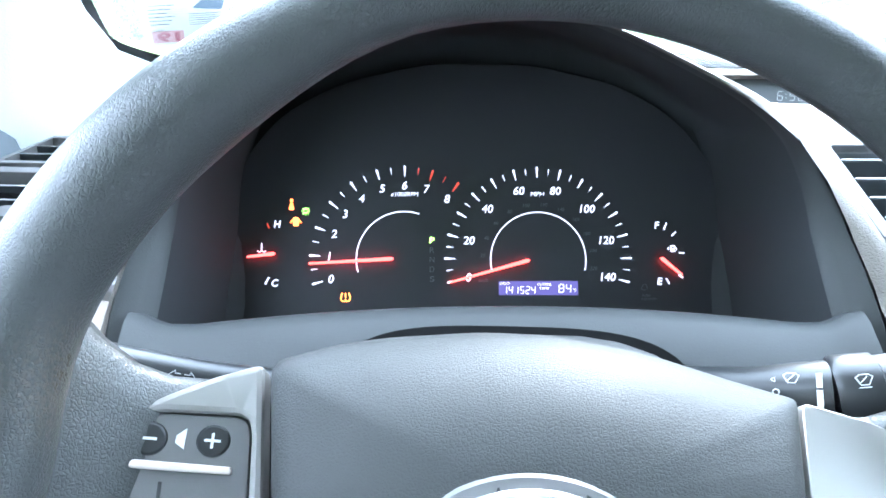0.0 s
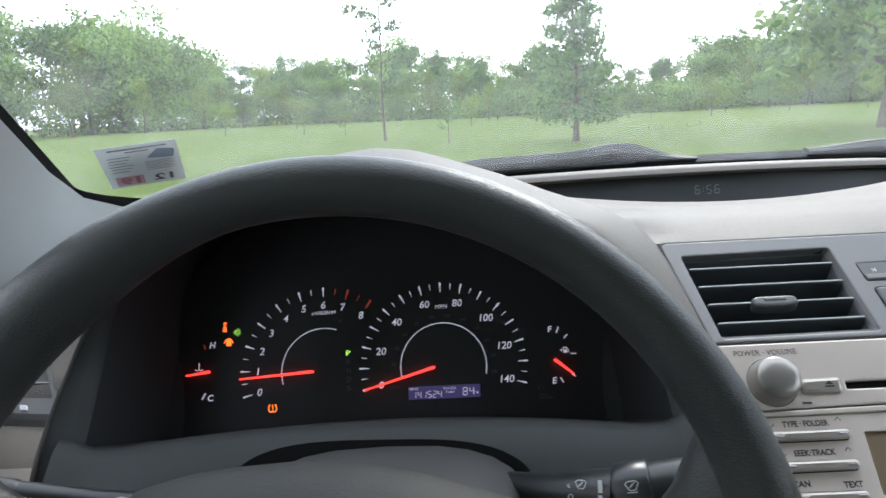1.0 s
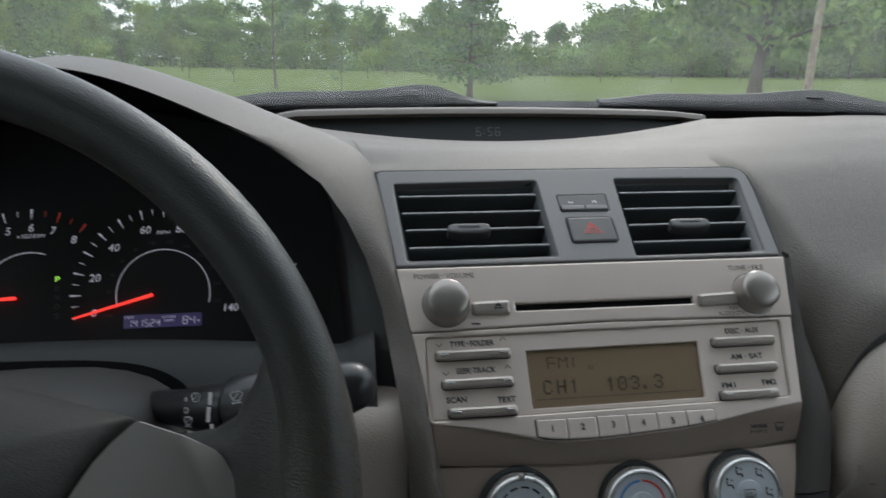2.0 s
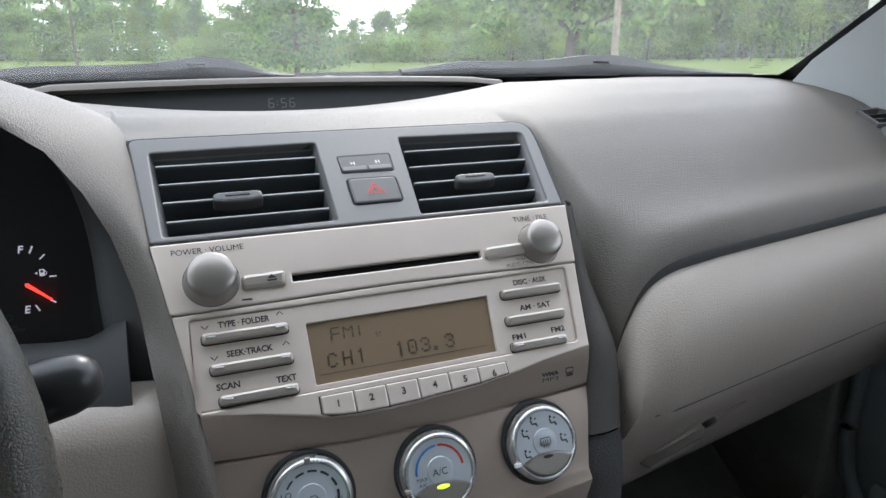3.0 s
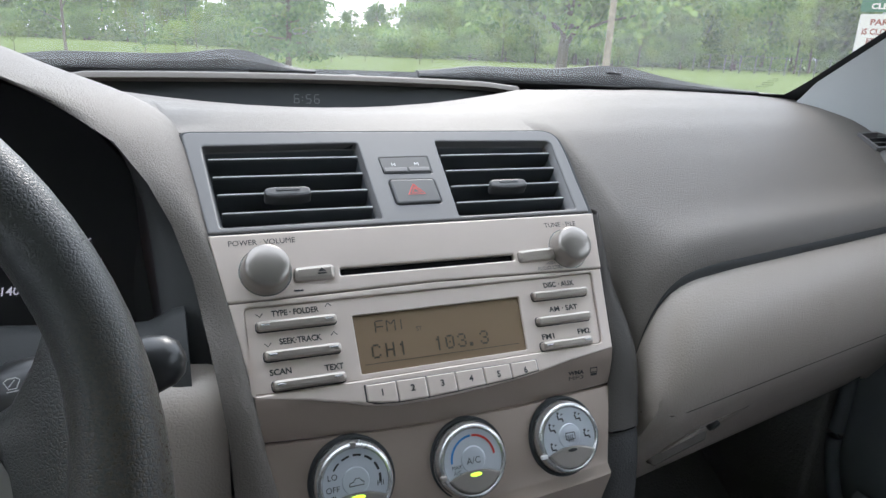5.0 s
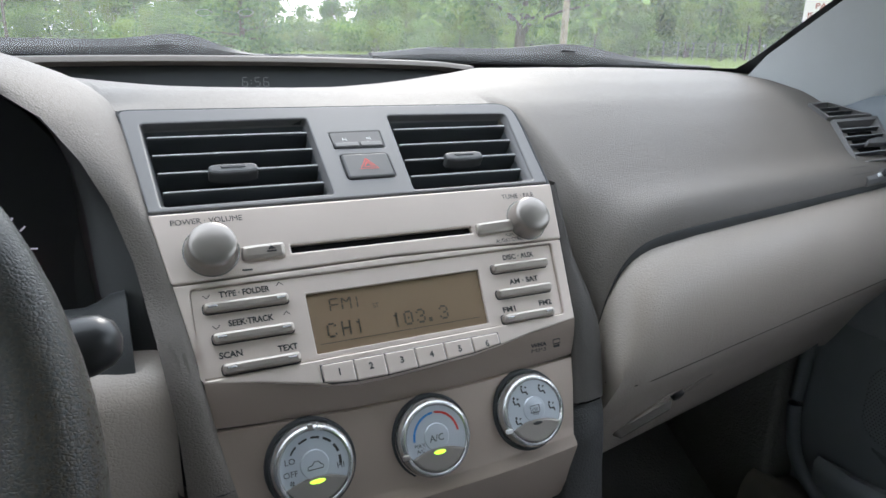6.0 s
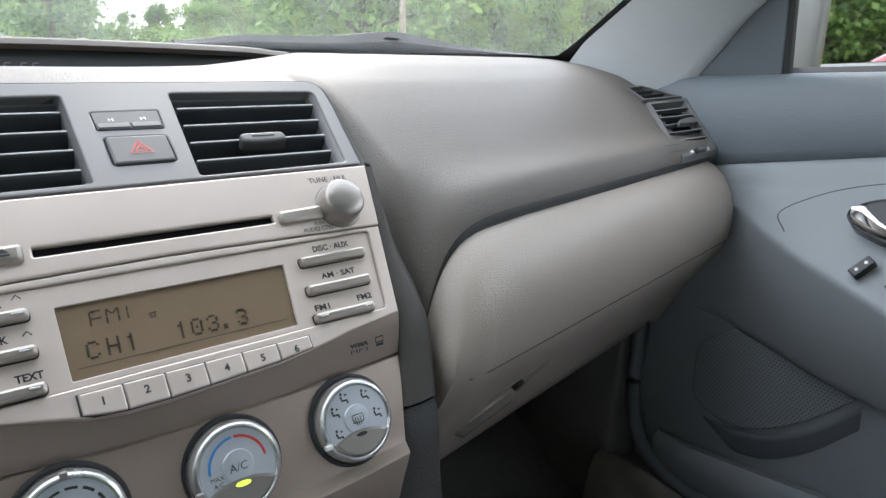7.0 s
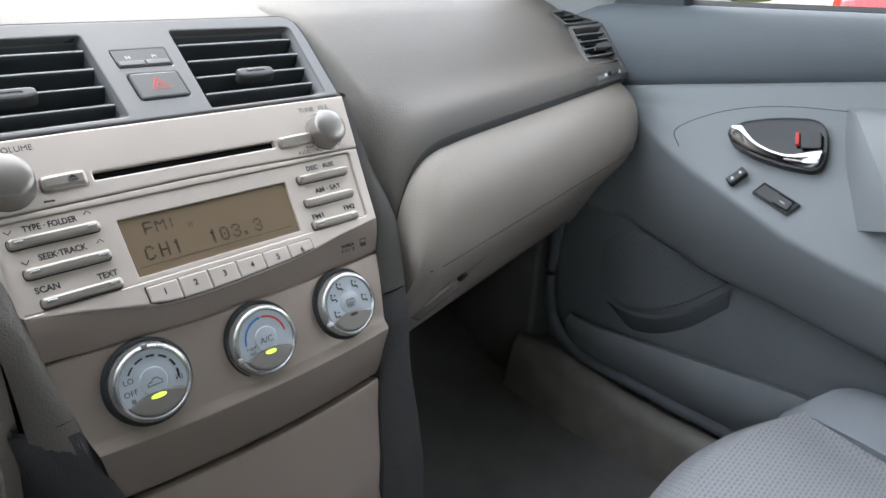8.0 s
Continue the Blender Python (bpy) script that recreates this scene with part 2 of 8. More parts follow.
# ---- materials ----
def material(name, color, rough=0.5, metal=0.0, grain=0.0, grain_size=0.002, mottle=0.08, mottle_size=0.05, spec=0.5, coat=0.0,
             emit=None, strength=0.0, kind="noise", rough_var=0.08):
    m = bpy.data.materials.new(name)
    m.use_nodes = True
    nt, nl = m.node_tree.nodes, m.node_tree.links
    p = nt["Principled BSDF"]
    p.inputs["Roughness"].default_value = rough
    p.inputs["Metallic"].default_value = metal
    p.inputs["Specular IOR Level"].default_value = spec
    p.inputs["Coat Weight"].default_value = coat
    p.inputs["Base Color"].default_value = (*color, 1)
    co = nt.new("ShaderNodeTexCoord")
    if mottle:
        no = nt.new("ShaderNodeTexNoise")
        no.inputs["Scale"].default_value, no.inputs["Detail"].default_value = 1 / mottle_size, 5
        nl.new(co.outputs["Object"], no.inputs["Vector"])
        hi = [min(1, c * (1 + mottle)) for c in color]
        lo = [c * (1 - mottle) for c in color]
        mx = nt.new("ShaderNodeMix")
        mx.data_type = "RGBA"
        mx.inputs["A"].default_value, mx.inputs["B"].default_value = (*lo, 1), (*hi, 1)
        nl.new(no.outputs["Fac"], mx.inputs["Factor"])
        nl.new(mx.outputs["Result"], p.inputs["Base Color"])
        if rough_var:
            mr = nt.new("ShaderNodeMapRange")
            mr.inputs["To Min"].default_value, mr.inputs["To Max"].default_value = max(0.02, rough - rough_var), min(1, rough + rough_var)
            nl.new(no.outputs["Fac"], mr.inputs["Value"])
            nl.new(mr.outputs["Result"], p.inputs["Roughness"])
    if grain:
        bu = nt.new("ShaderNodeBump")
        bu.inputs["Strength"].default_value = grain
        bu.inputs["Distance"].default_value = grain_size * 0.3
        if kind == "leather":
            g = nt.new("ShaderNodeTexVoronoi")
            g.feature = "DISTANCE_TO_EDGE"
            g.inputs["Scale"].default_value = 1 / grain_size
            wob = nt.new("ShaderNodeTexNoise")
            wob.inputs["Scale"].default_value = 0.5 / grain_size
            add = nt.new("ShaderNodeMix")
            add.data_type = "RGBA"
            add.blend_type = "ADD"
            add.inputs["Factor"].default_value = grain_size * 1.2
            nl.new(co.outputs["Object"], add.inputs["A"])
            nl.new(co.outputs["Object"], wob.inputs["Vector"])
            nl.new(wob.outputs["Color"], add.inputs["B"])
            nl.new(add.outputs["Result"], g.inputs["Vector"])
            rp = nt.new("ShaderNodeMapRange")
            rp.inputs["From Max"].default_value = 0.25
            nl.new(g.outputs["Distance"], rp.inputs["Value"])
            nl.new(rp.outputs["Result"], bu.inputs["Height"])
        else:
            g = nt.new("ShaderNodeTexNoise")
            g.inputs["Scale"].default_value, g.inputs["Detail"].default_value = 1 / grain_size, 4
            nl.new(co.outputs["Object"], g.inputs["Vector"])
            nl.new(g.outputs["Fac"], bu.inputs["Height"])
        nl.new(bu.outputs["Normal"], p.inputs["Normal"])
    if emit:
        p.inputs["Emission Color"].default_value = (*emit, 1)
        p.inputs["Emission Strength"].default_value = strength
    return m


PAD = material("dash_vinyl_grey", (0.138, 0.123, 0.108), 0.52, grain=0.34, grain_size=0.0021, kind="leather", mottle=0.08, spec=0.30, rough_var=0.05)
# pad vinyl again, darkened for the shade beside the centre stack
SIDE_TRIM = material("stack_side_shaded_vinyl", (0.078, 0.072, 0.066), 0.55, grain=0.25, grain_size=0.0019, kind="leather", mottle=0.07, spec=0.28)
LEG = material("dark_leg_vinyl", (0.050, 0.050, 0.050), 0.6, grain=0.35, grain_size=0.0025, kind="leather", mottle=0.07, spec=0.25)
SWITCH = material("switch_grey_plastic", (0.064, 0.064, 0.064), 0.5, grain=0.1, grain_size=0.001, mottle=0.04)
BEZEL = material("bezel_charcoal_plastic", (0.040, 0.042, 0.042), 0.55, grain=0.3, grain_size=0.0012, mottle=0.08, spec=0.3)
# near-black for openings: the darkness inside them put into the colour
DEEP = material("deep_black_shade", (0.004, 0.004, 0.004), 0.8, spec=0.1, mottle=0)
HOOD_IN = material("black_plastic_matt", (0.038, 0.041, 0.043), 0.7, spec=0.25, grain=0.2, grain_size=0.0015)
LOWER = material("dash_vinyl_beige_grey", (0.365, 0.317, 0.272), 0.35, grain=0.25, grain_size=0.0024, kind="leather", mottle=0.05)
COLUMN = material("column_grey_plastic", (0.062, 0.059, 0.056), 0.6, grain=0.2, grain_size=0.0012)
TRIM_DARK = material("vent_panel_grey", (0.130, 0.127, 0.125), 0.45, grain=0.15, grain_size=0.001, mottle=0.05)
SILVER = material("silver_painted_plastic", (0.675, 0.585, 0.520), 0.36, metal=0.35, grain=0.06, grain_size=0.0008, mottle=0.04)
TAUPE = material("taupe_metallic_plastic", (0.305, 0.244, 0.204), 0.36, metal=0.3, grain=0.06, grain_size=0.0008, mottle=0.05)
# lens black lightened to blue-grey, painting in the sky's reflection
CLOCK_LENS = material("sky_tinted_clock_lens", (0.030, 0.034, 0.037), 0.35, mottle=0.05)
# door grey darkened for the shade under the speaker ledge; the seal's own grey
LEDGE = material("shaded_ledge_and_seal_grey", (0.105, 0.117, 0.127), 0.7, grain=0.2, grain_size=0.0016, mottle=0.06)
SPOKE_SILVER = material("silver_spoke_plastic", (0.30, 0.288, 0.272), 0.45, metal=0.3, grain=0.06, grain_size=0.0008, mottle=0.05)
KNOB = material("satin_knob_metal", (0.31, 0.285, 0.262), 0.32, metal=0.75, mottle=0.04)
ROCKER = material("satin_rocker_metal", (0.44, 0.395, 0.35), 0.30, metal=0.7, mottle=0.04)
KNOB_RING = material("satin_ring_metal", (0.62, 0.62, 0.61), 0.25, metal=0.8, mottle=0.04)
DIAL = material("frosted_dial_plastic", (0.52, 0.56, 0.60), 0.3, metal=0.3, mottle=0.06)
BLACK = material("black_gloss_plastic", (0.006, 0.006, 0.007), 0.18, mottle=0)
SLAT = material("black_slat_plastic", (0.045, 0.050, 0.054), 0.4, grain=0.1, grain_size=0.001)
VENT_IN = material("vent_duct_black", (0.075, 0.085, 0.092), 0.6, mottle=0.05)
FIN = material("grey_fin_plastic", (0.34, 0.36, 0.37), 0.5, mottle=0.05)
# pale strip colour that paints the bright highlight along the black slats' edges
SLAT_EDGE = material("slat_edge_highlight", (0.36, 0.36, 0.36), 0.35)
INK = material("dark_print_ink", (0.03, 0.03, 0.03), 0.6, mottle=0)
INK_W = material("white_print_ink", (0.7, 0.7, 0.7), 0.6, mottle=0)
RED_INK = material("red_print_ink", (0.55, 0.04, 0.03), 0.5, mottle=0)
BLUE_INK = material("blue_print_ink", (0.03, 0.22, 0.55), 0.5, mottle=0)
LCD = material("olive_lcd_film", (0.205, 0.150, 0.098), 0.16, mottle=0.04, mottle_size=0.1)
LCD_INK = material("lcd_segment", (0.045, 0.04, 0.028), 0.3, mottle=0)
WHEEL = material("wheel_dark_grey_urethane", (0.040, 0.042, 0.041), 0.36, grain=0.26, grain_size=0.0015, kind="leather", mottle=0.12, spec=0.5, rough_var=0.10)
AIRBAG = material("airbag_cover_grey", (0.036, 0.037, 0.036), 0.55, spec=0.25, grain=0.25, grain_size=0.0013, kind="leather", mottle=0.05)
CHROME = material("chrome", (0.8, 0.8, 0.8), 0.08, metal=1.0, mottle=0)
STALK = material("stalk_black_plastic", (0.02, 0.021, 0.022), 0.35, grain=0.1, grain_size=0.001)
FACE = material("gauge_face_black", (0.020, 0.021, 0.024), 0.6, mottle=0.1)
GLOW_W = material("lit_white_marking", (0.7, 0.7, 0.72), 0.5, mottle=0, emit=(0.85, 0.82, 1.0), strength=0.17)
GLOW_DIM = material("unlit_grey_marking", (0.10, 0.10, 0.11), 0.5, mottle=0)
GLOW_R = material("lit_red_needle", (0.8, 0.08, 0.03), 0.5, mottle=0, emit=(1.0, 0.05, 0.04), strength=0.9)
GLOW_A = material("lit_amber_lamp", (0.8, 0.3, 0.02), 0.5, mottle=0, emit=(1.0, 0.17, 0.02), strength=0.9)
GLOW_O = material("lit_orange_red_lamp", (0.8, 0.1, 0.02), 0.5, mottle=0, emit=(1.0, 0.13, 0.02), strength=0.9)
GLOW_G = material("lit_green_lamp", (0.3, 0.7, 0.1), 0.5, mottle=0, emit=(0.45, 1.0, 0.12), strength=0.8)
GLOW_LIME = material("lit_lime_indicator", (0.5, 0.8, 0.1), 0.4, mottle=0, emit=(0.55, 1.0, 0.05), strength=0.7)
GLOW_CLOCK = material("dim_clock_digit", (0.12, 0.13, 0.13), 0.5, mottle=0, emit=(0.7, 0.75, 0.75), strength=0.035)
ODO = material("odometer_display_blue", (0.02, 0.02, 0.05), 0.3, mottle=0, emit=(0.13, 0.10, 0.32), strength=0.14)
DIMRED = material("unlit_red_marking", (0.35, 0.03, 0.02), 0.5, mottle=0, emit=(0.6, 0.06, 0.03), strength=0.15)
# darker copy of the door grey: shade on the corner panel put into the colour
SAIL = material("shaded_door_plastic", (0.065, 0.078, 0.088), 0.55, grain=0.25, grain_size=0.0016, mottle=0.06)
FABRIC = material("pillar_grey_fabric", (0.52, 0.54, 0.54), 0.85, grain=0.4, grain_size=0.0012, mottle=0.06)
DOOR_UP = material("door_blue_grey_vinyl", (0.135, 0.155, 0.17), 0.55, grain=0.25, grain_size=0.0022, kind="leather", mottle=0.06)
DOOR_ARM = material("door_grey_plastic", (0.25, 0.265, 0.275), 0.55, grain=0.2, grain_size=0.0018, kind="leather", mottle=0.05)
DOOR_LOW = material("door_dark_grey_fabric", (0.185, 0.20, 0.212), 0.85, grain=0.4, grain_size=0.0015, mottle=0.08)
CARPET = material("dark_grey_carpet", (0.150, 0.145, 0.140), 0.95, grain=1.0, grain_size=0.004, mottle=0.35, mottle_size=0.08)
SILL = material("sill_scuffed_plastic", (0.20, 0.182, 0.162), 0.45, grain=0.3, grain_size=0.002, mottle=0.45, mottle_size=0.05)
RUBBER = material("black_rubber", (0.012, 0.012, 0.012), 0.6, grain=0.2, grain_size=0.002)
MIRROR_PAINT = material("silver_mirror_paint", (0.17, 0.165, 0.155), 0.38, metal=0.4, coat=0.4, mottle=0.03)
BODY_PAINT = material("silver_beige_car_paint", (0.55, 0.54, 0.50), 0.25, metal=0.5, coat=0.6, mottle=0.02)

# ---- dashboard ----
dash = empty("dashboard", "grey grained vinyl car dashboard with a hooded instrument binnacle", "dashboard")

OFF = [0.0, 0.003, 0.010, 0.026, 0.054, 0.100, 0.144, 0.200, 0.270, 0.380, 0.60]
HGT = [0.905, 0.913, 0.921, 0.931, 0.948, 0.976, 0.998, 1.012, 1.020, 1.020, 0.985]


def lip_z(x):
    """Height of the pad's front lip, which turns down beside the centre stack."""
    return 0.9150 - 0.1 * math.exp(-(max(x, 0.1445) - 0.150) / 0.018)


def lip_y(x):
    return -0.005 + (x - 0.2) * 0.19


def pad_z(x, y):
    """Height of the dash pad over (x, y)."""
    ax = abs(x)
    ax = max(ax, 0.145)
    o = y - lip_y(ax)
    z = lerp(OFF, HGT, o)
    low = lip_z(ax) - 0.905
    z += low * (1 - smoothstep(0.0, 0.05, o))
    s = min(1.0, abs(x) / 0.27)
    z -= 0.022 * (1 - s * s) * smoothstep(0.13, 0.34, y)
    if x > 0.143:
        z -= 0.013 * (1 - smoothstep(0.150, 0.170, x)) * smoothstep(0.0, 0.02, o) * (1 - smoothstep(0.128, 0.150, y))
    z -= 0.004 * smoothstep(0.595, 0.63, abs(x)) * (1 - smoothstep(0.20, 0.25, y))
    return z


def scoop_y(x):
    return 0.347 + 0.052 * (x / 0.266) ** 2


def wind_y(x):
    return 0.62 - 0.60 * x * x


def pad_section(x):
    ax = abs(x)
    if x > 0.143 or x < -0.585:
        y0 = lip_y(ax)
    elif x > -0.166:
        y0 = 0.1360
    else:
        y0 = lerp([-0.26, -0.195, -0.178, -0.166], [0.32, 0.27, 0.22, 0.1360], x)
    pts = []
    y1 = scoop_y(x) if ax < 0.268 else lip_y(ax) + 0.33 + 0.062 * math.exp(-(ax - 0.268) / 0.05)
    y2 = 0.46 if ax < 0.268 else wind_y(x) - 0.01
    y2 = max(y2, y1 + 0.01)
    for i in range(26):
        t = (i / 25) ** 1.35
        y = y0 + (y1 - y0) * t if not -0.166 < x < 0.143 else max(y0, lip_y(0.1435) + (y1 - lip_y(0.1435)) * t)
        pts.append(V(x, y, pad_z(x, y)))
    if ax < 0.268:
        zl = pts[-1].z
        pts += [V(x, y1 + 0.003, zl - 0.002), V(x, y1 + 0.006, zl - 0.008), V(x, y1 + 0.010, 0.974), V(x, y2, 0.972)]
    else:
        for k in (0.25, 0.5, 0.75, 1.0):
            y = y1 + (y2 - y1) * k
            pts.append(V(x, y, pad_z(x, y)))
    if y0 < 0.12:
        p = pts[0]
        pts = [V(x, p.y + 0.05, p.z - 0.012), V(x, p.y + 0.004, p.z - 0.008), V(x, p.y - 0.001, p.z - 0.004)] + pts
    else:
        p = pts[0]
        pts = [V(x, p.y + 0.012, p.z - 0.03), V(x, p.y + 0.003, p.z - 0.006), V(x, p.y + 0.001, p.z - 0.002)] + pts
    return pts


xs = [-0.72, -0.70, -0.68, -0.65, -0.62, -0.60, -0.586, -0.584, -0.54, -0.48, -0.42, -0.36, -0.30, -0.2685, -0.2675, -0.25, -0.235, -0.22, -0.205, -0.195, -0.186, -0.178, -0.172, -0.166, -0.16, -0.12, -0.08, -0.04, 0, 0.04, 0.08, 0.12, 0.1425, 0.1435, 0.147, 0.150, 0.153, 0.156, 0.159, 0.162, 0.165, 0.168, 0.172, 0.176, 0.181, 0.187, 0.194, 0.202, 0.21, 0.22, 0.235, 0.25, 0.2675, 0.2685, 0.30, 0.34, 0.38,
      0.43, 0.48, 0.53, 0.58, 0.62, 0.65, 0.68, 0.70, 0.72]
part("top_pad", loft([pad_section(x) for x in xs]), PAD, dash, "dark grey grained soft vinyl top pad", smooth=50)

# lower dash on the passenger's side, with its glove box
LOW_Z = [0.905, 0.898, 0.892, 0.882, 0.866, 0.848, 0.830, 0.812, 0.790, 0.755, 0.735, 0.712, 0.690, 0.668, 0.655]
LOW_O = [0.045, 0.012, -0.006, -0.020, -0.031, -0.0365, -0.0375, -0.0345, -0.024, 0.0, 0.013, 0.025, 0.037, 0.051, 0.085]


def low_section(x):
    tail = smoothstep(0.672, 0.712, x)
    head = 1 - smoothstep(0.150, 0.185, x)
    squeeze = max(0.2, (lip_z(x) - 0.815) / 0.09)
    out = []
    for z, o in zip(LOW_Z, LOW_O):
        k = smoothstep(0.78, 0.905, z)
        yy = lip_y(x) + o * (1.12 - 0.45 * tail) + 0.028 * tail * tail
        zz = (z if z < 0.815 else 0.815 + (z - 0.815) * squeeze) - 0.012 * tail * k
        out.append(V(x, yy + head * 0.008 + 0.035 * (1 - smoothstep(0.150, 0.158, x)), zz))
    return out


lx = [0.152, 0.154, 0.156, 0.158, 0.161, 0.164, 0.168, 0.172, 0.178, 0.185, 0.192, 0.20, 0.21, 0.22, 0.27, 0.32, 0.38, 0.44, 0.50, 0.55, 0.60, 0.64, 0.665, 0.68, 0.688, 0.694, 0.699, 0.702, 0.704]
part("glove_box_panel", loft([low_section(x) for x in lx]), LOWER, dash, "beige-grey vinyl glove box front with a lid seam", smooth=50)


# dark strip under the pad's lip, in place of the shadow in its groove
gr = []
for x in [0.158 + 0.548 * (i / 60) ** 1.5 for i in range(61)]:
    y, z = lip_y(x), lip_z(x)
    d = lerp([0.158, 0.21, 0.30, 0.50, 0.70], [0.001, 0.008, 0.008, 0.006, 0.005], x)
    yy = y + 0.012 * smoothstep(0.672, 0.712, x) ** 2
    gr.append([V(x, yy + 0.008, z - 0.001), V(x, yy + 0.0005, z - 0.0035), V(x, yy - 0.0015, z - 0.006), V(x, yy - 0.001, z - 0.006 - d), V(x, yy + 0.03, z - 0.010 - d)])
part("lip_groove", loft(gr), BEZEL, dash, "dark strip for the shaded groove under the pad", 50)


def low_surface(x, z):
    a = low_section(x)
    zs = [p.z for p in a][::-1]
    ys = [p.y for p in a][::-1]
    return V(x, lerp(zs, ys, z), z)


seam = [low_surface(0.155 + 0.535 * i / 30, 0.8110) for i in range(31)]
part("lid_seam", tube([p + V(0, 0.0002, 0) for p in seam], 0.0007, 6), INK, dash, "thin dark lid seam")

# glove box latch: a shallow handle with a lock over a bright lip
gx = V(1, 0.19, 0).normalized()
gz = gx.cross(V(0, -0.545, 0.838)).normalized()
gm = Matrix.Translation(low_surface(0.280, 0.747)) @ Matrix((gx, gz.cross(gx), gz)).transposed().to_4x4() @ Matrix.Rotation(radians(12), 4, "Z")
latch = part("glove_box_latch", plate(rounded([(-0.052, -0.0150), (0.004, -0.0105), (0.042, 0.0100), (-0.020, 0.0125)], 0.004), -0.004, 0.0014, gm,
                                      holes=[rounded([(-0.046, -0.0125), (0.002, -0.0085), (0.036, 0.0085), (-0.018, 0.0105)], 0.0035)], b=0.0007), LOWER, dash, "raised rim of the glove box handle")
rows = [[gm @ Vector((x, y, z)) for x, y in q] for q, z in ((rounded([(-0.046, -0.0125), (0.002, -0.0085), (0.036, 0.0085), (-0.018, 0.0105)], 0.0035), 0.0005), (rounded([(-0.040, -0.0090), (0.002, -0.0055), (0.030, 0.0060), (-0.016, 0.0075)], 0.0035), -0.0040))]
bm = loft(rows, close=True)
bm.faces.new([v for v in bm.verts][-len(rows[1]):])
part("latch_recess", bm, LOWER, latch, "finger recess of the handle", smooth=50)
part("latch_gap", stroke([(-0.022, 0.0137), (0.038, 0.0113), (0.044, 0.0100)], 0.0014, 0.0022, gm), INK, latch)
# dark strokes paint the shadow along the handle's edges
part("latch_shadow_gap", stroke([(0.0435, 0.0080), (0.0330, -0.0010), (0.0200, -0.0068), (0.0040, -0.0110)], 0.0016, 0.0020, gm), BEZEL, latch)
part("latch_shadow_gap", stroke([(-0.0230, 0.0118), (-0.0380, 0.0010), (-0.0520, -0.0130)], 0.0008, 0.0020, gm), BEZEL, latch)
lk_ = part("key_lock", lathe([(0, 0.0050), (0.0050, 0.0050), (0.0062, 0.004), (0.0066, 0.0)], gm @ Matrix.Translation((0.004, 0.001, 0)), 24), STALK, latch, "black round key lock")
part("key_slot", plate(rounded(box2(-0.0006, -0.0034, 0.0006, 0.0034), 0.0003), 0.0040, 0.0054, gm @ Matrix.Translation((0.004, 0.001, 0)), b=0.0002), KNOB_RING, lk_)
rows = []
for x, y in ((-0.062, -0.0235), (-0.058, -0.0228), (-0.030, -0.0198), (0.0, -0.0170), (0.006, -0.0162)):
    k = 0.35 if x in (-0.062, 0.006) else 1.0
    rows.append([gm @ Vector((x, y + dy * k, z * k)) for dy, z in ((-0.0042, -0.002), (-0.0036, 0.0040), (-0.0010, 0.0072), (0.0022, 0.0066), (0.0042, -0.002))])
part("latch_lip", loft(rows, caps=True), PAD, dash, "pull lip under the glove box handle", smooth=50)


# side legs of the centre stack: where its panels end, by height
FL_Z = [1.020, 1.000, 0.985, 0.965, 0.947, 0.925, 0.900, 0.875, 0.860, 0.850, 0.838, 0.820, 0.8085, 0.8055, 0.800, 0.785, 0.775, 0.758, 0.730, 0.695, 0.66, 0.60, 0.50, 0.36]
FL_AX = [0.160, 0.1535, 0.1500, 0.1464, 0.1432, 0.1387, 0.1337, 0.1285, 0.1262, 0.1252, 0.1245, 0.1203, 0.1172, 0.1165, 0.1155, 0.112, 0.1095, 0.1055, 0.098, 0.0895, 0.081, 0.075, 0.07, 0.065]
FL_AY = [0.160, 0.134, 0.106, 0.0705, 0.040, 0.0205, 0.0005, -0.0180, -0.0265, -0.0305, -0.0348, -0.0415, -0.0460, -0.0440, -0.0485, -0.0540, -0.0565, -0.060, -0.068, -0.082, -0.092, -0.10, -0.11, -0.12]


def leg(sign, names, outer, z0, z1, mat_, label):
    rows = []
    for z, xi, y in zip(FL_Z, FL_AX, FL_AY):
        if not z0 <= z <= z1:
            continue
        xi -= 0.0008
        xo = max(outer(z), xi + 0.012)
        rows.append([V(sign * xi, y + 0.03, z), V(sign * xi, y + 0.003, z), V(sign * (xi + 0.002), y, z), V(sign * (xi * 0.6 + xo * 0.4), y - 0.001, z),
                     V(sign * (xo - 0.006), y + 0.001, z), V(sign * (xo - 0.001), y + 0.007, z), V(sign * xo, y + 0.02, z), V(sign * xo, y + 0.12, z)])
    return part(names, loft(rows), mat_, dash, label, 50)


SIDE = (lambda z: lerp([0.36, 0.70, 0.75, 0.80, 0.845, 0.86, 0.90, 0.96], [0.120, 0.137, 0.142, 0.148, 0.154, 0.153, 0.147, 0.146], z))
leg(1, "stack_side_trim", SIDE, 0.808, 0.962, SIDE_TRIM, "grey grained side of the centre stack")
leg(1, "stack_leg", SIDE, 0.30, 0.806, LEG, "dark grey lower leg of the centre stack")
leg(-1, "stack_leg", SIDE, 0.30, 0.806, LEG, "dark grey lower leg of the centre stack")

# ---- instrument hood: an arch round the gauges ----
HX = -0.372
ARCH_Z = [1.086, 1.0845, 1.081, 1.067, 1.052, 1.030, 1.0076, 0.970, 0.922, 0.880, 0.834, 0.78]
ARCH_W = [0.0, 0.018, 0.037, 0.080, 0.120, 0.160, 0.191, 0.213, 0.2285, 0.236, 0.241, 0.244]
EDGE_Z = [1.0780, 1.0772, 1.0735, 1.0655, 1.049, 1.027, 1.004, 0.980, 0.955, 0.925, 0.890, 0.80]
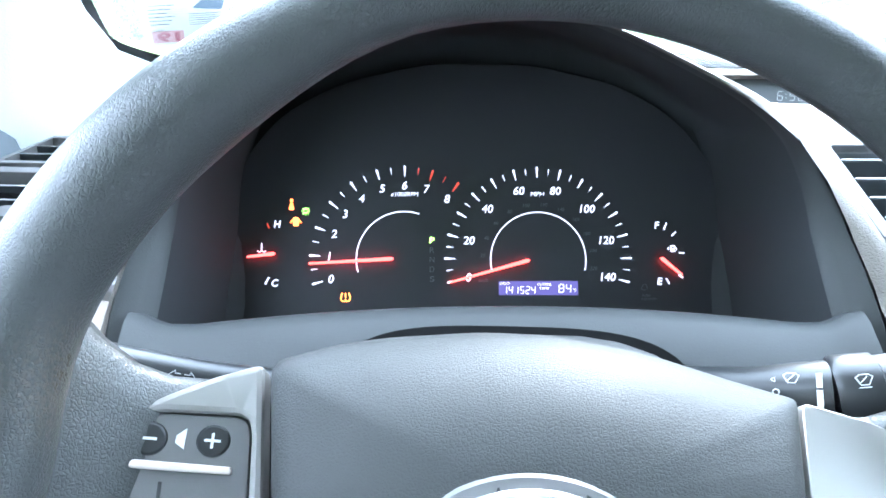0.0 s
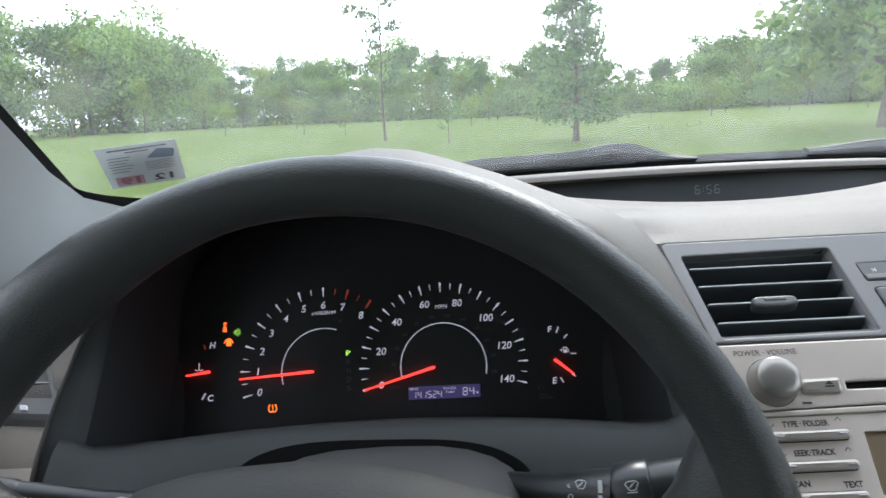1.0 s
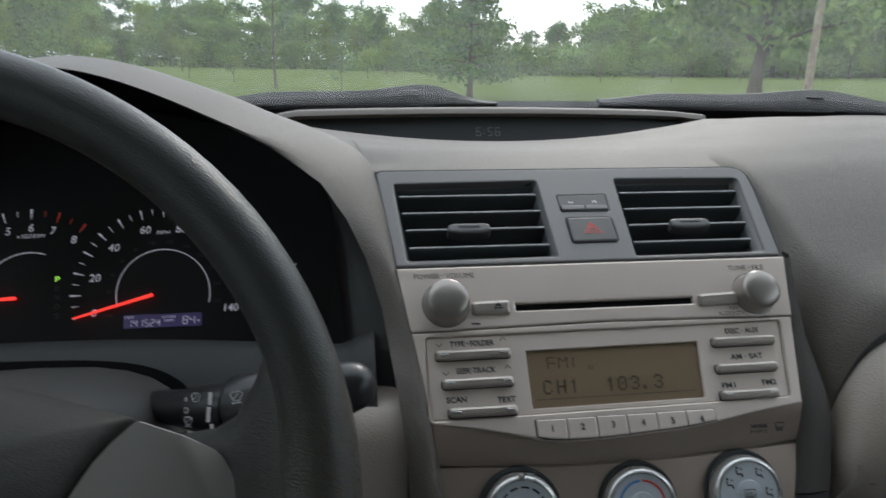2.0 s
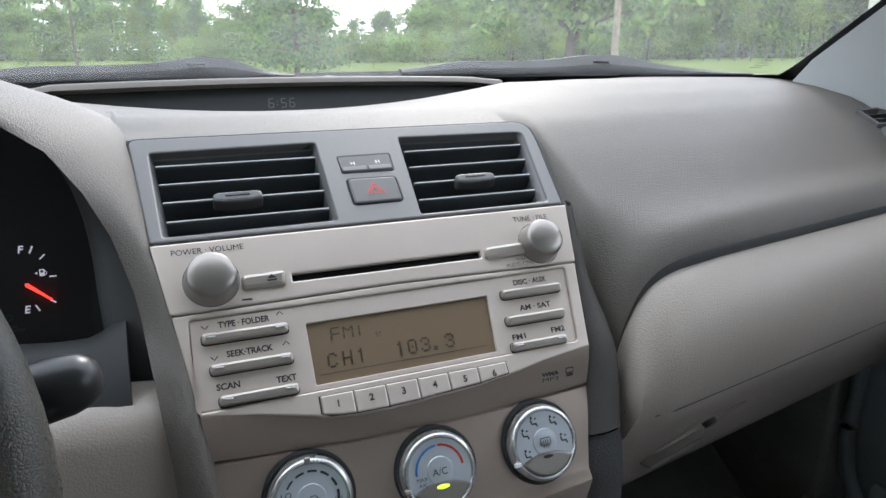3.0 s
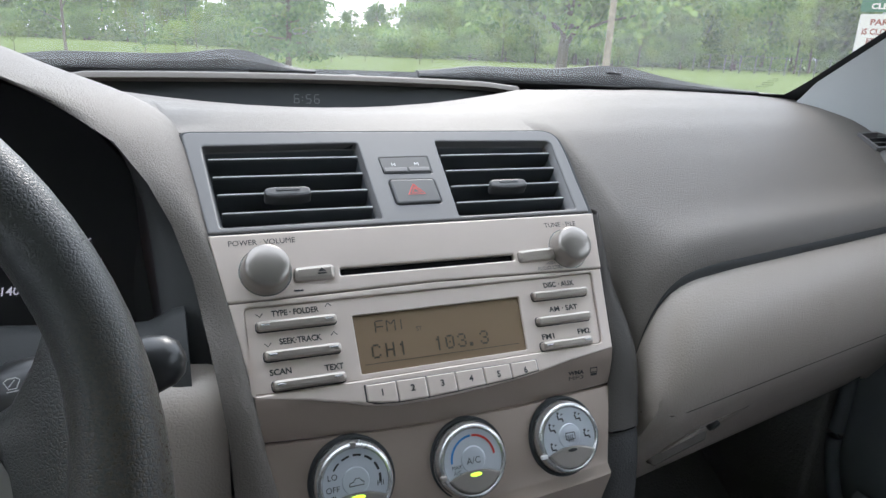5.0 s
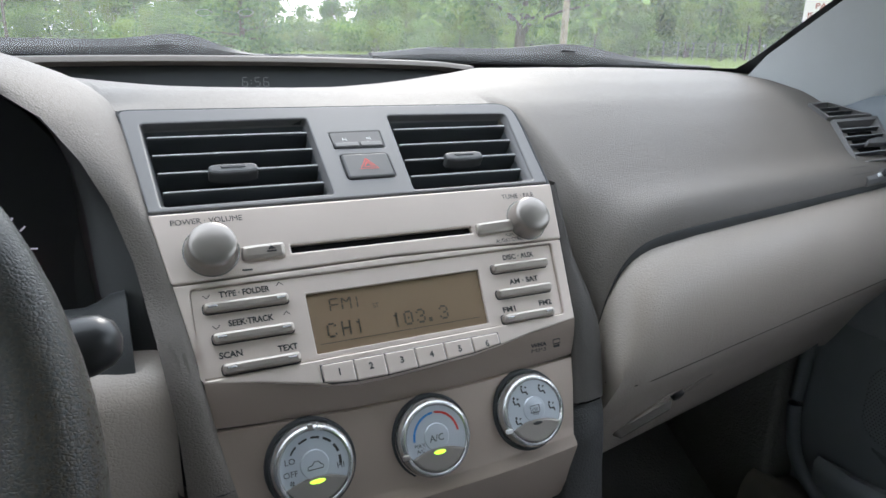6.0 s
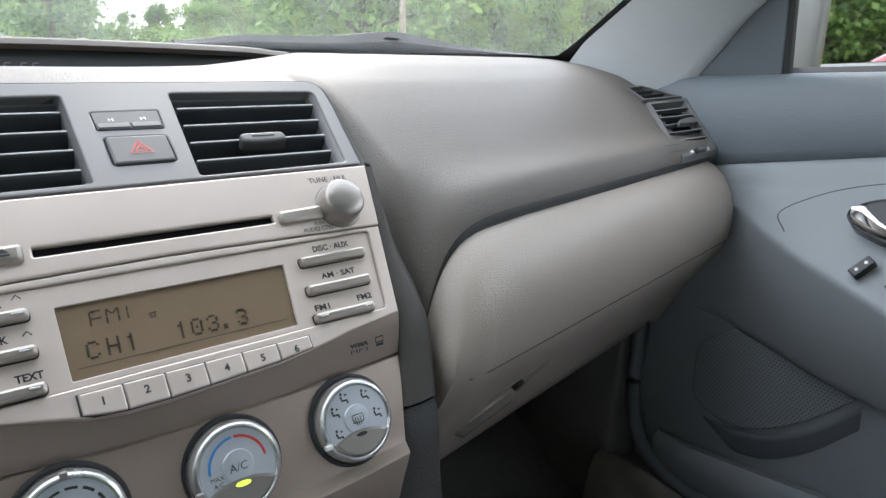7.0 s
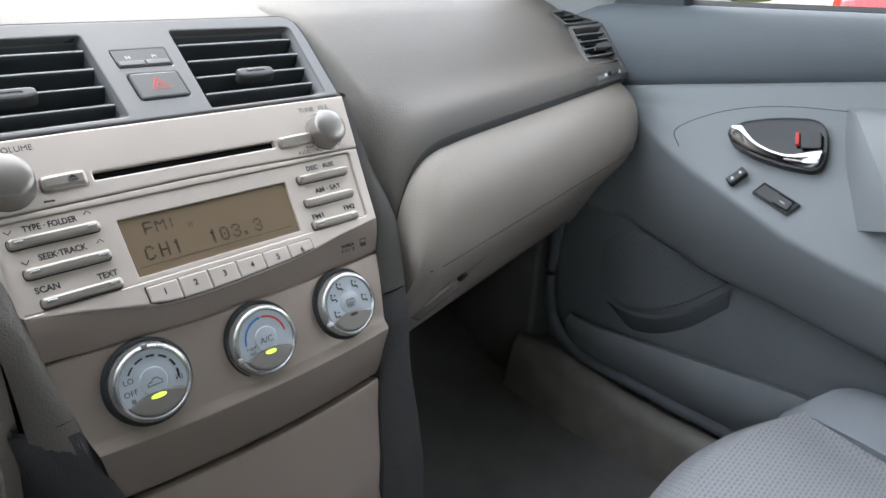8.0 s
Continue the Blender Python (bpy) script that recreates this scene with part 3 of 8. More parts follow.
EDGE_W = [0.0, 0.018, 0.040, 0.066, 0.104, 0.148, 0.180, 0.1970, 0.2090, 0.2185, 0.2245, 0.233]


def half_arch(zs, ws, y, dy=None):
    p = curve_through([(w, z, 0) for z, w in zip(zs, ws)], 45)
    return [(q.x, q.y) for q in p]


def full(half, f):
    """Both sides of an arch from its half; f places a point (across, height)."""
    return [f(-w, z) for w, z in half[::-1]] + [f(w, z) for w, z in half[1:]]


outer = half_arch(ARCH_Z, ARCH_W, 0)
edge = half_arch(EDGE_Z, EDGE_W, 0)


def front_y(z):
    """The hood's front edge leans: its crown stands further back than its feet."""
    return lerp([0.78, 0.86, 0.90, 0.95, 1.0, 1.05, 1.09], [-0.034, -0.008, 0.010, 0.042, 0.060, 0.067, 0.070], z)


def mix(a, b, t):
    return [(p[0] * (1 - t) + q[0] * t, p[1] * (1 - t) + q[1] * t) for p, q in zip(a, b)]


def flank(z, t):
    """The skin between the hood's edge (t 0) and the centre stack (t 1)."""
    ax, ay = lerp(FL_Z[::-1], FL_AX[::-1], z), lerp(FL_Z[::-1], FL_AY[::-1], z)
    a = V(-ax + 0.0014, ay - 0.0005, z)
    bw = lerp(EDGE_Z[::-1], EDGE_W[::-1], z) if z > 0.90 else lerp([0.36, 0.70, 0.75, 0.806, 0.847, 0.88, 0.90], [0.21, 0.230, 0.232, 0.2315, 0.2300, 0.2262, 0.2232], z)
    b_ = V(HX + bw, front_y(z) + 0.001 if z > 0.91 else lerp([0.36, 0.75, 0.80, 0.86, 0.885, 0.91], [-0.11, -0.058, -0.046, -0.037, -0.020, 0.0174], z), z)
    mid = (a + b_) / 2 + V(0.006, -0.008, 0.002)
    return b_ * (1 - t) ** 2 + mid * 2 * t * (1 - t) + a * t * t


def skin(w, z, p, t):
    """Blends the hood's right foot into the flank."""
    if w < 0.1:
        return p
    s_ = 1 - smoothstep(0.992, 1.05, z)
    q = flank(z, min(t, 1.0)) + (V(0.003, 0.02 * (t - 1) * 10, -0.002) if t > 1 else V(0, 0, 0))
    return p.lerp(q, s_)


hood_rows = []
# from the edge over the rounded lip to the outer skin and back to the windscreen
for t, dy in ((0.0, 0.004), (0.06, 0.001), (0.16, 0.0), (0.34, 0.008), (0.55, 0.022), (0.78, 0.044), (1.0, 0.075)):
    hood_rows.append(full(mix(edge, outer, t), lambda w, z, dy=dy, t=t: skin(w, z, V(HX + w, front_y(z) + dy, z), t)))
for back, fall, widen in ((0.13, 0.004, 0.0), (0.20, 0.018, 0.002), (0.27, 0.040, 0.004), (0.33, 0.066, 0.006), (0.38, 0.09, 0.008)):
    hood_rows.append(full(outer, lambda w, z, back=back, fall=fall, widen=widen: skin(w, z, V(HX + w * (1 + widen * 4), front_y(z) + back, z - fall * smoothstep(0.90, 1.08, z)), 1.0 + back * 0.5)))
hood = part("instrument_hood", loft(hood_rows), PAD, dash, "grey grained vinyl hood over the gauges", smooth=50)

# lower flank beside the climate panel
rows = []
for z, ax, ay in zip(FL_Z, FL_AX, FL_AY):
    if z > 0.81:
        continue
    rows.append([flank(z, 1.0) + V(0.004, 0.03, 0)] + [flank(z, 1 - k / 8) for k in range(9)] + [flank(z, 0.0) + V(-0.004, 0.006, 0), flank(z, 0.0) + V(-0.01, 0.05, 0)])
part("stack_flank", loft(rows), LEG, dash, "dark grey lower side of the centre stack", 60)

# dark inner lining, from the edge in to the gauge face
def lining(steps):
    def put(w, z, k, dy):
        f = 1 - 0.94 * smoothstep(0.90, 1.03, z)
        k = k * f if k <= 0.105 else 0.105 * f + (k - 0.105)
        return V(HX + w * (1 - k), front_y(z) + dy, 0.93 + (z - 0.93) * (1 - k))
    return [full(edge, lambda w, z, k=k, dy=dy: put(w, z, k, dy)) for k, dy in steps]


part("gauge_surround", loft(lining(((0.0, 0.005), (0.012, 0.008), (0.06, 0.012), (0.095, 0.016), (0.105, 0.020)))), BEZEL, dash, "dark grey frame round the gauges", smooth=50)
line_rows = lining(((0.105, 0.020), (0.108, 0.03), (0.120, 0.07), (0.138, 0.11), (0.155, 0.15), (0.30, 0.172), (0.60, 0.19), (0.92, 0.20)))
part("hood_lining", loft(line_rows), HOOD_IN, dash, "matt black lining inside the hood", smooth=50)

# bezel below the gauges: arched upper edge, falling to the column cover
bz = []
for i in range(61):
    s = -1 + 2 * i / 60
    x = HX + 0.213 * s
    top = 0.8985 + 0.0108 * (1 - min(1.0, abs(s) / 0.82) ** 2) + 0.008 * smoothstep(0.90, 0.99, abs(s))
    dip = 0.012 * math.cos(min(1.0, abs(s) / 0.6) * math.pi / 2)
    bz.append([V(x, 0.120, top - 0.045), V(x, 0.030, top - 0.006), V(x, 0.0265, top - 0.001), V(x, 0.022, top), V(x, 0.016, top - 0.0025), V(x, 0.004, top - 0.012),
               V(x, -0.008, top - 0.024), V(x, -0.012, top - 0.032), V(x, -0.006, top - 0.045), V(x, 0.0, top - 0.08)])
part("gauge_bezel", thick(loft(bz), -0.003), BEZEL, dash, "dark grey bezel under the gauges", smooth=50)

# driver's lower dash and its left end
rows = []
for x in (-0.70, -0.66, -0.62, -0.60, -0.56, -0.48, -0.38, -0.28, -0.22, -0.185, -0.165, -0.142):
    sh = 0.0 if x > -0.6 else 0.01
    rows.append([V(x, 0.05, 0.872), V(x, -0.004 + sh, 0.873), V(x, -0.018 + sh, 0.870), V(x, -0.026 + sh, 0.858), V(x, -0.032 + sh, 0.79), V(x, -0.024, 0.73), V(x, 0.0, 0.66), V(x, 0.05, 0.60)])
part("lower_panel", thick(loft(rows), -0.004), LOWER, dash, "beige-grey panel below the steering column", smooth=50)
rows = []
for x in (-0.725, -0.70, -0.66, -0.62, -0.60, -0.592):
    y = lip_y(abs(x)) - 0.004
    rows.append([V(x, y + 0.04, 0.905), V(x, y, 0.902), V(x, y - 0.012, 0.89), V(x, y - 0.02, 0.86), V(x, y - 0.018, 0.82), V(x, y + 0.01, 0.76)])
part("end_panel", thick(loft(rows), -0.004), LOWER, dash, "pale grey panel at the dash end", smooth=50)
# steering column cover
col = []
for t, hw, hh in ((0.0, 0.098, 0.049), (0.03, 0.096, 0.051), (0.07, 0.088, 0.051), (0.09, 0.082, 0.049), (0.12, 0.056, 0.042), (0.16, 0.050, 0.036)):
    c = V(-0.364, 0.020, 0.840) + V(0, -0.92, 0.38) * t
    col.append([c + V(hw * math.copysign(abs(math.cos(a)) ** 0.7, math.cos(a)), 0.3 * hh * math.sin(a), hh * math.copysign(abs(math.sin(a)) ** 0.75, math.sin(a))) for a in [2 * math.pi * i / 28 for i in range(28)]])
part("column_cover", loft(col, close=True, caps=True), COLUMN, dash, "grey plastic steering column cover", smooth=60)

# black sheet over the bezel for the shaded column opening; flat-topped, round shoulders
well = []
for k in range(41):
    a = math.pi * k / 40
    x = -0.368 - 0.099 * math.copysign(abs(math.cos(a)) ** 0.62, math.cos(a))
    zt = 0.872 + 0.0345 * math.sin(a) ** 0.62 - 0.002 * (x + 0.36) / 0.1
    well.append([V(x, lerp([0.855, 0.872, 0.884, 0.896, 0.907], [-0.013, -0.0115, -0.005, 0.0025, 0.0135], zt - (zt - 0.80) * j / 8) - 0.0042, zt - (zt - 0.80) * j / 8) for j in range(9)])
part("column_gap", loft(well), DEEP, dash, "black sheet for the shaded gap round the steering column", smooth=50)

# ---- clock recess ----
clock = empty("dash_clock", "digital clock behind a dark lens in the dash scoop", "clock")
face = []
for i in range(25):
    x = -0.275 + 0.55 * i / 24
    k = (x / 0.275) ** 2
    face.append([V(x, 0.430 + 0.012 * k, 0.968), V(x, 0.437 + 0.012 * k, 0.985), V(x, 0.446 + 0.010 * k, 1.018)])
part("dark_lens", loft(face), CLOCK_LENS, clock, "glossy black clock lens")
cm = frame_of((0.003, 0.4405, 0.9990), (0, 0.22, 0.975))
for body, x in (("6", -0.0118), (":", -0.0048), ("5", 0.0025), ("6", 0.0125)):
    segment_text(body, x, 0.0, 0.0012, 0.0100, 0.0056, 0.0, 0.0010, GLOW_CLOCK, clock, cm, "clock_digit")
lid = []
for i in range(33):
    x = -0.33 + 0.62 * i / 32
    k = (x / 0.30) ** 2
    y = 0.433 + 0.004 * k
    z = 1.0265 - 0.006 * k - 0.003 * smoothstep(0.235, 0.29, abs(x)) - 0.02 * smoothstep(-0.24, -0.30, x)
    yw = wind_y(x) + 0.01
    lid.append([V(x, y + 0.014, z - 0.0075), V(x, y + 0.004, z - 0.0060), V(x, y, z - 0.0035), V(x, y + 0.002, z - 0.001), V(x, y + 0.009, z), V(x, y + 0.05, z - 0.002), V(x, max(yw, y + 0.07), z - 0.03)])
part("scoop_lid", thick(loft(lid), -0.002), PAD, dash, "grey lip over the clock scoop", smooth=50)
part("light_sensor", lathe([(0, 0.004), (0.005, 0.0032), (0.008, 0.001), (0.0085, -0.002)], Matrix.Translation((0.062, 0.447, 1.0255)), 20), TRIM_DARK, dash, "small round light sensor")

# ---- end vents ----
def end_vent(sign):
    """A side vent on the curved end of the dash: a main opening and a small one above it, each on a warped field."""
    v = empty("air_vent", "black slatted side air vent at the dash end", "air vent", "side air vents")

    def warped(bm, c):
        p00, p10, p01, p11 = c
        n = (p10 - p00).cross(p01 - p00).normalized()
        for q in bm.verts:
            s_, t_ = q.co.x, q.co.y
            q.co = p00 * (1 - s_) * (1 - t_) + p10 * s_ * (1 - t_) + p01 * (1 - s_) * t_ + p11 * s_ * t_ + n * (q.co.z + 0.003)
            q.co.x *= sign
        return bm

    def grid_plate(poly, z0, z1):
        """A slab of unit-field outline; heights stay in metres."""
        bm = bmesh.new()
        rings = [[bm.verts.new((x, y, z)) for x, y in poly] for z in (z1, z0)]
        k = len(poly)
        for i in range(k):
            bm.faces.new((rings[0][i], rings[0][(i + 1) % k], rings[1][(i + 1) % k], rings[1][i]))
        bm.faces.new(rings[0])
        bm.faces.new(rings[1])
        return bm

    def ring(x0, y0, x1, y1, z0, z1):
        """A frame round the unit field."""
        rows = []
        for u in ((0, 0), (0.5, 0), (1, 0), (1, 0.5), (1, 1), (0.5, 1), (0, 1), (0, 0.5)):
            o = Vector((x0 + (x1 - x0) * u[0], y0 + (y1 - y0) * u[1]))
            i = Vector(u)
            rows.append([V(i.x, i.y, z0), V(i.x, i.y, z1 - 0.001), V(*(i * 0.97 + o * 0.03), z1), V(*(i * 0.2 + o * 0.8), z1), V(*o, z1 - 0.003), V(*o, z0)])
        rows.append(rows[0])
        return loft(rows)
    main = (V(0.600, 0.0835, 0.9204), V(0.690, 0.0955, 0.9204), V(0.655, 0.1645, 0.9634), V(0.700, 0.1445, 0.9684))
    up = (V(0.657, 0.1760, 0.970), V(0.700, 0.1580, 0.9740), V(0.655, 0.2005, 0.9824), V(0.684, 0.1990, 0.9838))
    part("vent_frame", warped(ring(-0.05, -0.21, 1.09, 1.08, -0.035, 0.0015), main), TRIM_DARK, v, "dark grey vent surround", smooth=40)
    part("vent_frame", warped(ring(-0.10, -0.12, 1.09, 1.12, -0.035, 0.0015), up), TRIM_DARK, v, smooth=40)
    for c in (main, up):
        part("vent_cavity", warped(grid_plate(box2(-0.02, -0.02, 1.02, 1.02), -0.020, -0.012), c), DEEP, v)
    for c, ys_ in ((main, (0.17, 0.345, 0.52, 0.69, 0.855)), (up, (0.34, 0.68))):
        for y in ys_:
            sl = part("slat", warped(grid_plate(box2(0.0, y - 0.010, 1.0, y + 0.008), -0.006, 0.0000), c), SLAT, v)
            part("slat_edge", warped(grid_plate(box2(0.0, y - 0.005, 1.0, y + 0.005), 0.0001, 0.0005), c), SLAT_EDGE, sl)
    part("vent_tab", warped(grid_plate(rounded([(0.40, 0.47), (0.86, 0.45), (0.92, 0.52), (0.75, 0.58), (0.42, 0.54)], 0.04), -0.002, 0.0045), main), TRIM_DARK, v, "grey finger tab")
    wh = part("vent_wheel", warped(grid_plate(rounded(box2(0.36, -0.165, 0.66, -0.075), 0.02), -0.002, 0.0060), main), STALK, v, "black thumb wheel")
    for i in range(6):
        x = 0.39 + 0.045 * i
        part("wheel_rib", warped(grid_plate(box2(x, -0.155, x + 0.016, -0.085), 0.0055, 0.0066), main), TRIM_DARK, wh)
    for x in (0.26, 0.76):
        part("vent_mark", warped(grid_plate(box2(x - 0.028, -0.145, x + 0.028, -0.095), 0.001, 0.0034), main), INK_W, v)
    return v


end_vent(1)
end_vent(-1).location = (-0.015, -0.010, -0.004)
# moulded lines on the pad by the passenger's vent
for pts in (((0.556, 0.066), (0.600, 0.074)), ((0.562, 0.0735), (0.603, 0.0805))):
    bmq = bmesh.new()
    a, b = [V(x, y, pad_z(x, y) + 0.0012) for x, y in pts]
    w = V(0, 0.0003, 0.0002)
    bmq.faces.new([bmq.verts.new(p) for p in (a - w, b - w, b + w, a + w)])
    part("moulded_line", bmq, INK, dash)

# ---- centre stack: vent panel ----
mv = frame_of((0, 0.0413, 0.9467), (0, 0.872, 0.489))
vents = empty("vent_panel", "dark grey dash panel with two slatted air vents", "air vent")
outl = rounded([(-0.1425, 0.0005), (0.1410, 0.0005), (0.1495, 0.046), (0.1552, 0.074), (0.1580, 0.1045), (-0.1515, 0.1045)], [0.002, 0.002, 0.022, 0.012, 0.0165, 0.007], 6)
g1 = rounded([(-0.1326, 0.0113), (-0.0288, 0.0122), (-0.0258, 0.0900), (-0.1374, 0.0878)], 0.0025)
g2 = rounded([(0.0325, 0.0102), (0.1272, 0.0104), (0.1455, 0.0895), (0.0415, 0.0908)], [0.002, 0.003, 0.006, 0.002])
o1 = rounded([(-0.1346, 0.0042), (-0.0272, 0.0052), (-0.0246, 0.0906), (-0.1388, 0.0886)], 0.003)
o2 = rounded([(0.0308, 0.0035), (0.1308, 0.0040), (0.1480, 0.0902), (0.0402, 0.0916)], [0.003, 0.004, 0.006, 0.003])
hz = rounded([(-0.0127, 0.0187), (0.0221, 0.0190), (0.0236, 0.0446), (-0.0115, 0.0450)], 0.003)
hm = rounded([(-0.0128, 0.0530), (0.0250, 0.0526), (0.0268, 0.0718), (-0.0124, 0.0712)], 0.001)
part("panel", plate(outl, -0.020, 0.003, mv, holes=[o1, o2, inset(ccw(hz), -0.0006), inset(ccw(hm), -0.0003)], b=0.0012), TRIM_DARK, vents)
# reveals slope into the openings
for g, o in ((g1, o1), (g2, o2)):
    g, o = ccw(g), ccw(o)
    rows = [[mv @ Vector((x, y, z)) for x, y in p] for p, z in ((inset(o, -0.0005), 0.0020), (o, 0.0014), (inset(g, -0.0006), -0.0030), (g, -0.0040), (g, -0.0060))]
    part("vent_bevel", loft(rows, close=True), TRIM_DARK, vents, "sloping grey rim of the vent", smooth=25)
    rows = [[mv @ Vector((x, y, z)) for x, y in p] for p, z in ((g, -0.0042), (inset(g, 0.0012), -0.008), (inset(g, 0.002), -0.032))]
    part("vent_reveal", loft(rows, close=True), VENT_IN, vents, "black vent duct")
    part("vent_back", flat(inset(g, 0.001), -0.032, mv), VENT_IN, vents)


def side_x(poly, y):
    xs_ = []
    n = len(poly)
    for i in range(n):
        (x0, y0), (x1, y1) = poly[i], poly[(i + 1) % n]
        if (y0 - y) * (y1 - y) <= 0 and abs(y1 - y0) > 1e-7:
            xs_.append(x0 + (x1 - x0) * (y - y0) / (y1 - y0))
    return min(xs_), max(xs_)


for g, tab in ((g1, -0.0868), (g2, 0.0845)):
    for y in (0.0203, 0.0387, 0.0570, 0.0762):
        a, b = side_x(g, y)
        rows = []
        for x in (a + 0.0012, b - 0.0012):
            rows.append([mv @ Vector((x, y + yy, z)) for yy, z in ((-0.0032, -0.020), (-0.0013, -0.001), (-0.0007, 0.0002), (0.0005, 0.0003), (0.0010, -0.001), (-0.0012, -0.020))])
        slat = part("slat", loft(rows, close=True, caps=True), SLAT, vents)
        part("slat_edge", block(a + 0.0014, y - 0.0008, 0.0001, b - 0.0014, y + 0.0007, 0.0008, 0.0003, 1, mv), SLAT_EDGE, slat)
    a, b = side_x(g, 0.048)
    for i in range(7):
        x = a + (b - a) * (i + 0.5) / 7
        part("fin", block(x - 0.0007, 0.0105, -0.030, x + 0.0007, 0.0885, -0.0205, 0.0003, 1, mv), FIN, vents)
    bm = plate(rounded([(tab - 0.0160, 0.0330), (tab - 0.009, 0.0312), (tab + 0.009, 0.0314), (tab + 0.0160, 0.0332), (tab + 0.0158, 0.0398), (tab + 0.012, 0.0412), (tab - 0.012, 0.0412), (tab - 0.0158, 0.0396)], 0.0025), -0.004, 0.0045, mv, b=0.002)
    tb = part("vent_tab", bm, SWITCH, vents, "dark grey finger tab")
    part("tab_groove", plate(rounded(box2(tab - 0.008, 0.0362, tab + 0.008, 0.0386), 0.0009), 0.0040, 0.0050, mv, b=0.0004), STALK, tb)
part("panel_gap", plate(inset(ccw(outl), -0.0030), -0.022, 0.0014, mv, holes=[o1, o2], b=0.0003), HOOD_IN, vents)
# hazard switch and clock buttons
hb = part("hazard_button", plate(hz, -0.010, 0.0042, mv, b=0.0016), SWITCH, vents, "dark grey button with a red triangle")
for s in (1.0, 0.52):
    pts = [(0.0050 + 0.0075 * s * math.sin(a), 0.0308 + 0.0072 * s * math.cos(a)) for a in (0, 2.0944, 4.1888, 6.2832)]
    part("warning_triangle", stroke(pts, 0.0011, 0.0047, mv), RED_INK, hb)
part("button_plate", plate(hm, -0.010, 0.0030, mv, b=0.0003), SWITCH, vents)
part("button_gap", plate(rounded(box2(-0.0128, 0.0532, 0.0250, 0.0594), 0.001), 0.0, 0.0033, mv, b=0.0002), INK, vents)
for x0, x1, c in ((-0.0121, 0.0060, "H"), (0.0072, 0.0243, "M")):
    part("clock_button", plate(rounded(box2(x0, 0.0540, x1, 0.0587), 0.0008), 0.0, 0.0040, mv, b=0.0006), TRIM_DARK, vents)
    letters(c, (x0 + x1) / 2, 0.0632, 0.0031, 0.0034, INK_W, vents, mv)

# ---- radio ----
mr = frame_of((0, 0.0413, 0.9467), (0, 0.623, 0.782))
radio = empty("car_radio", "silver car radio with a lit olive display", "car radio")


def rx(v):
    return 0.1427 + v * 0.162


slot = box2(-0.0635, -0.0337, 0.0645, -0.0287)
lcd = [(-0.0600, -0.0992), (0.0585, -0.0985), (0.0620, -0.0602), (-0.0600, -0.0608)]
upper = [(-0.1427, -0.0006), (0.1427, -0.0006), (rx(-0.0440), -0.0455), (0.0, -0.0432), (-rx(-0.0440), -0.0455)]
part("upper_face", plate(rounded(upper, [0.002, 0.002, 0.001, 0, 0.001]), -0.020, 0.0040, mr, holes=[rounded(slot, 0.0008)], b=0.0012), SILVER, radio, "silver upper fascia with the disc slot")
low = [(-rx(-0.046), -0.0462), (0.0, -0.0440), (rx(-0.046), -0.0462), (rx(-0.105), -0.1061), (0.0894, -0.1103), (0.0625, -0.1150), (0.0412, -0.1178), (0.0211, -0.1190), (0.0, -0.1202), (-0.0205, -0.1210), (-0.0400, -0.1208), (-0.0595, -0.1184), (-0.0640, -0.1168), (-0.0961, -0.1096), (-rx(-0.105), -0.1050)]
well = rounded([(-0.1265, -0.1035), (0.1185, -0.1015), (0.1262, -0.0482), (-0.1262, -0.0492)], 0.003)
part("lower_face", plate(low, -0.020, 0.0030, mr, holes=[well], b=0.0010), SILVER, radio)
part("control_face", plate(inset(well, 0.0003), -0.020, 0.0012, mr, holes=[rounded(lcd, 0.001)], b=0.0004), SILVER, radio, "silver plate behind the buttons")
part("slot_back", flat(box2(-0.068, -0.038, 0.072, -0.025), -0.012, mr), HOOD_IN, radio, "black disc slot")
# added black plate fills the slot, painting the darkness of its inside
part("slot_flap", plate(box2(-0.0632, -0.0334, 0.0642, -0.0290), -0.010, 0.0012, mr, b=0.0004), DEEP, radio, "black plate filling the slot for its dark inside")
# display
disp = part("display", flat(inset(ccw(lcd), -0.001), -0.0008, mr), LCD, radio, "olive liquid crystal display")
segment_text("FM", -0.0390, -0.0698, -0.0004, 0.0078, 0.0056, 0.0078, 0.0008, LCD_INK, disp, mr, "display_text")
segment_text("1", -0.0305, -0.0698, -0.0004, 0.0072, 0.0050, 0.0078, 0.0008, LCD_INK, disp, mr, "display_text")
letters("ST", -0.0162, -0.0740, -0.0004, 0.0030, LCD_INK, disp, mr, width=0.0040, name="display_text")
for c, x in (("C", -0.0478), ("H", -0.0384), ("1", -0.0297)):
    dot_text(c, x, -0.0856, -0.0004, 0.0092, LCD_INK, disp, mr)
for c, x in (("1", -0.0045), ("0", 0.0035), ("3", 0.0122), (".", 0.0194), ("3", 0.0289)):
    dot_text(c, x, -0.0856, -0.0004, 0.0095, LCD_INK, disp, mr)
part("display_rule", stroke([(-0.0564, -0.0934), (0.0540, -0.0931)], 0.0004, -0.0004, mr), LCD_INK, disp)


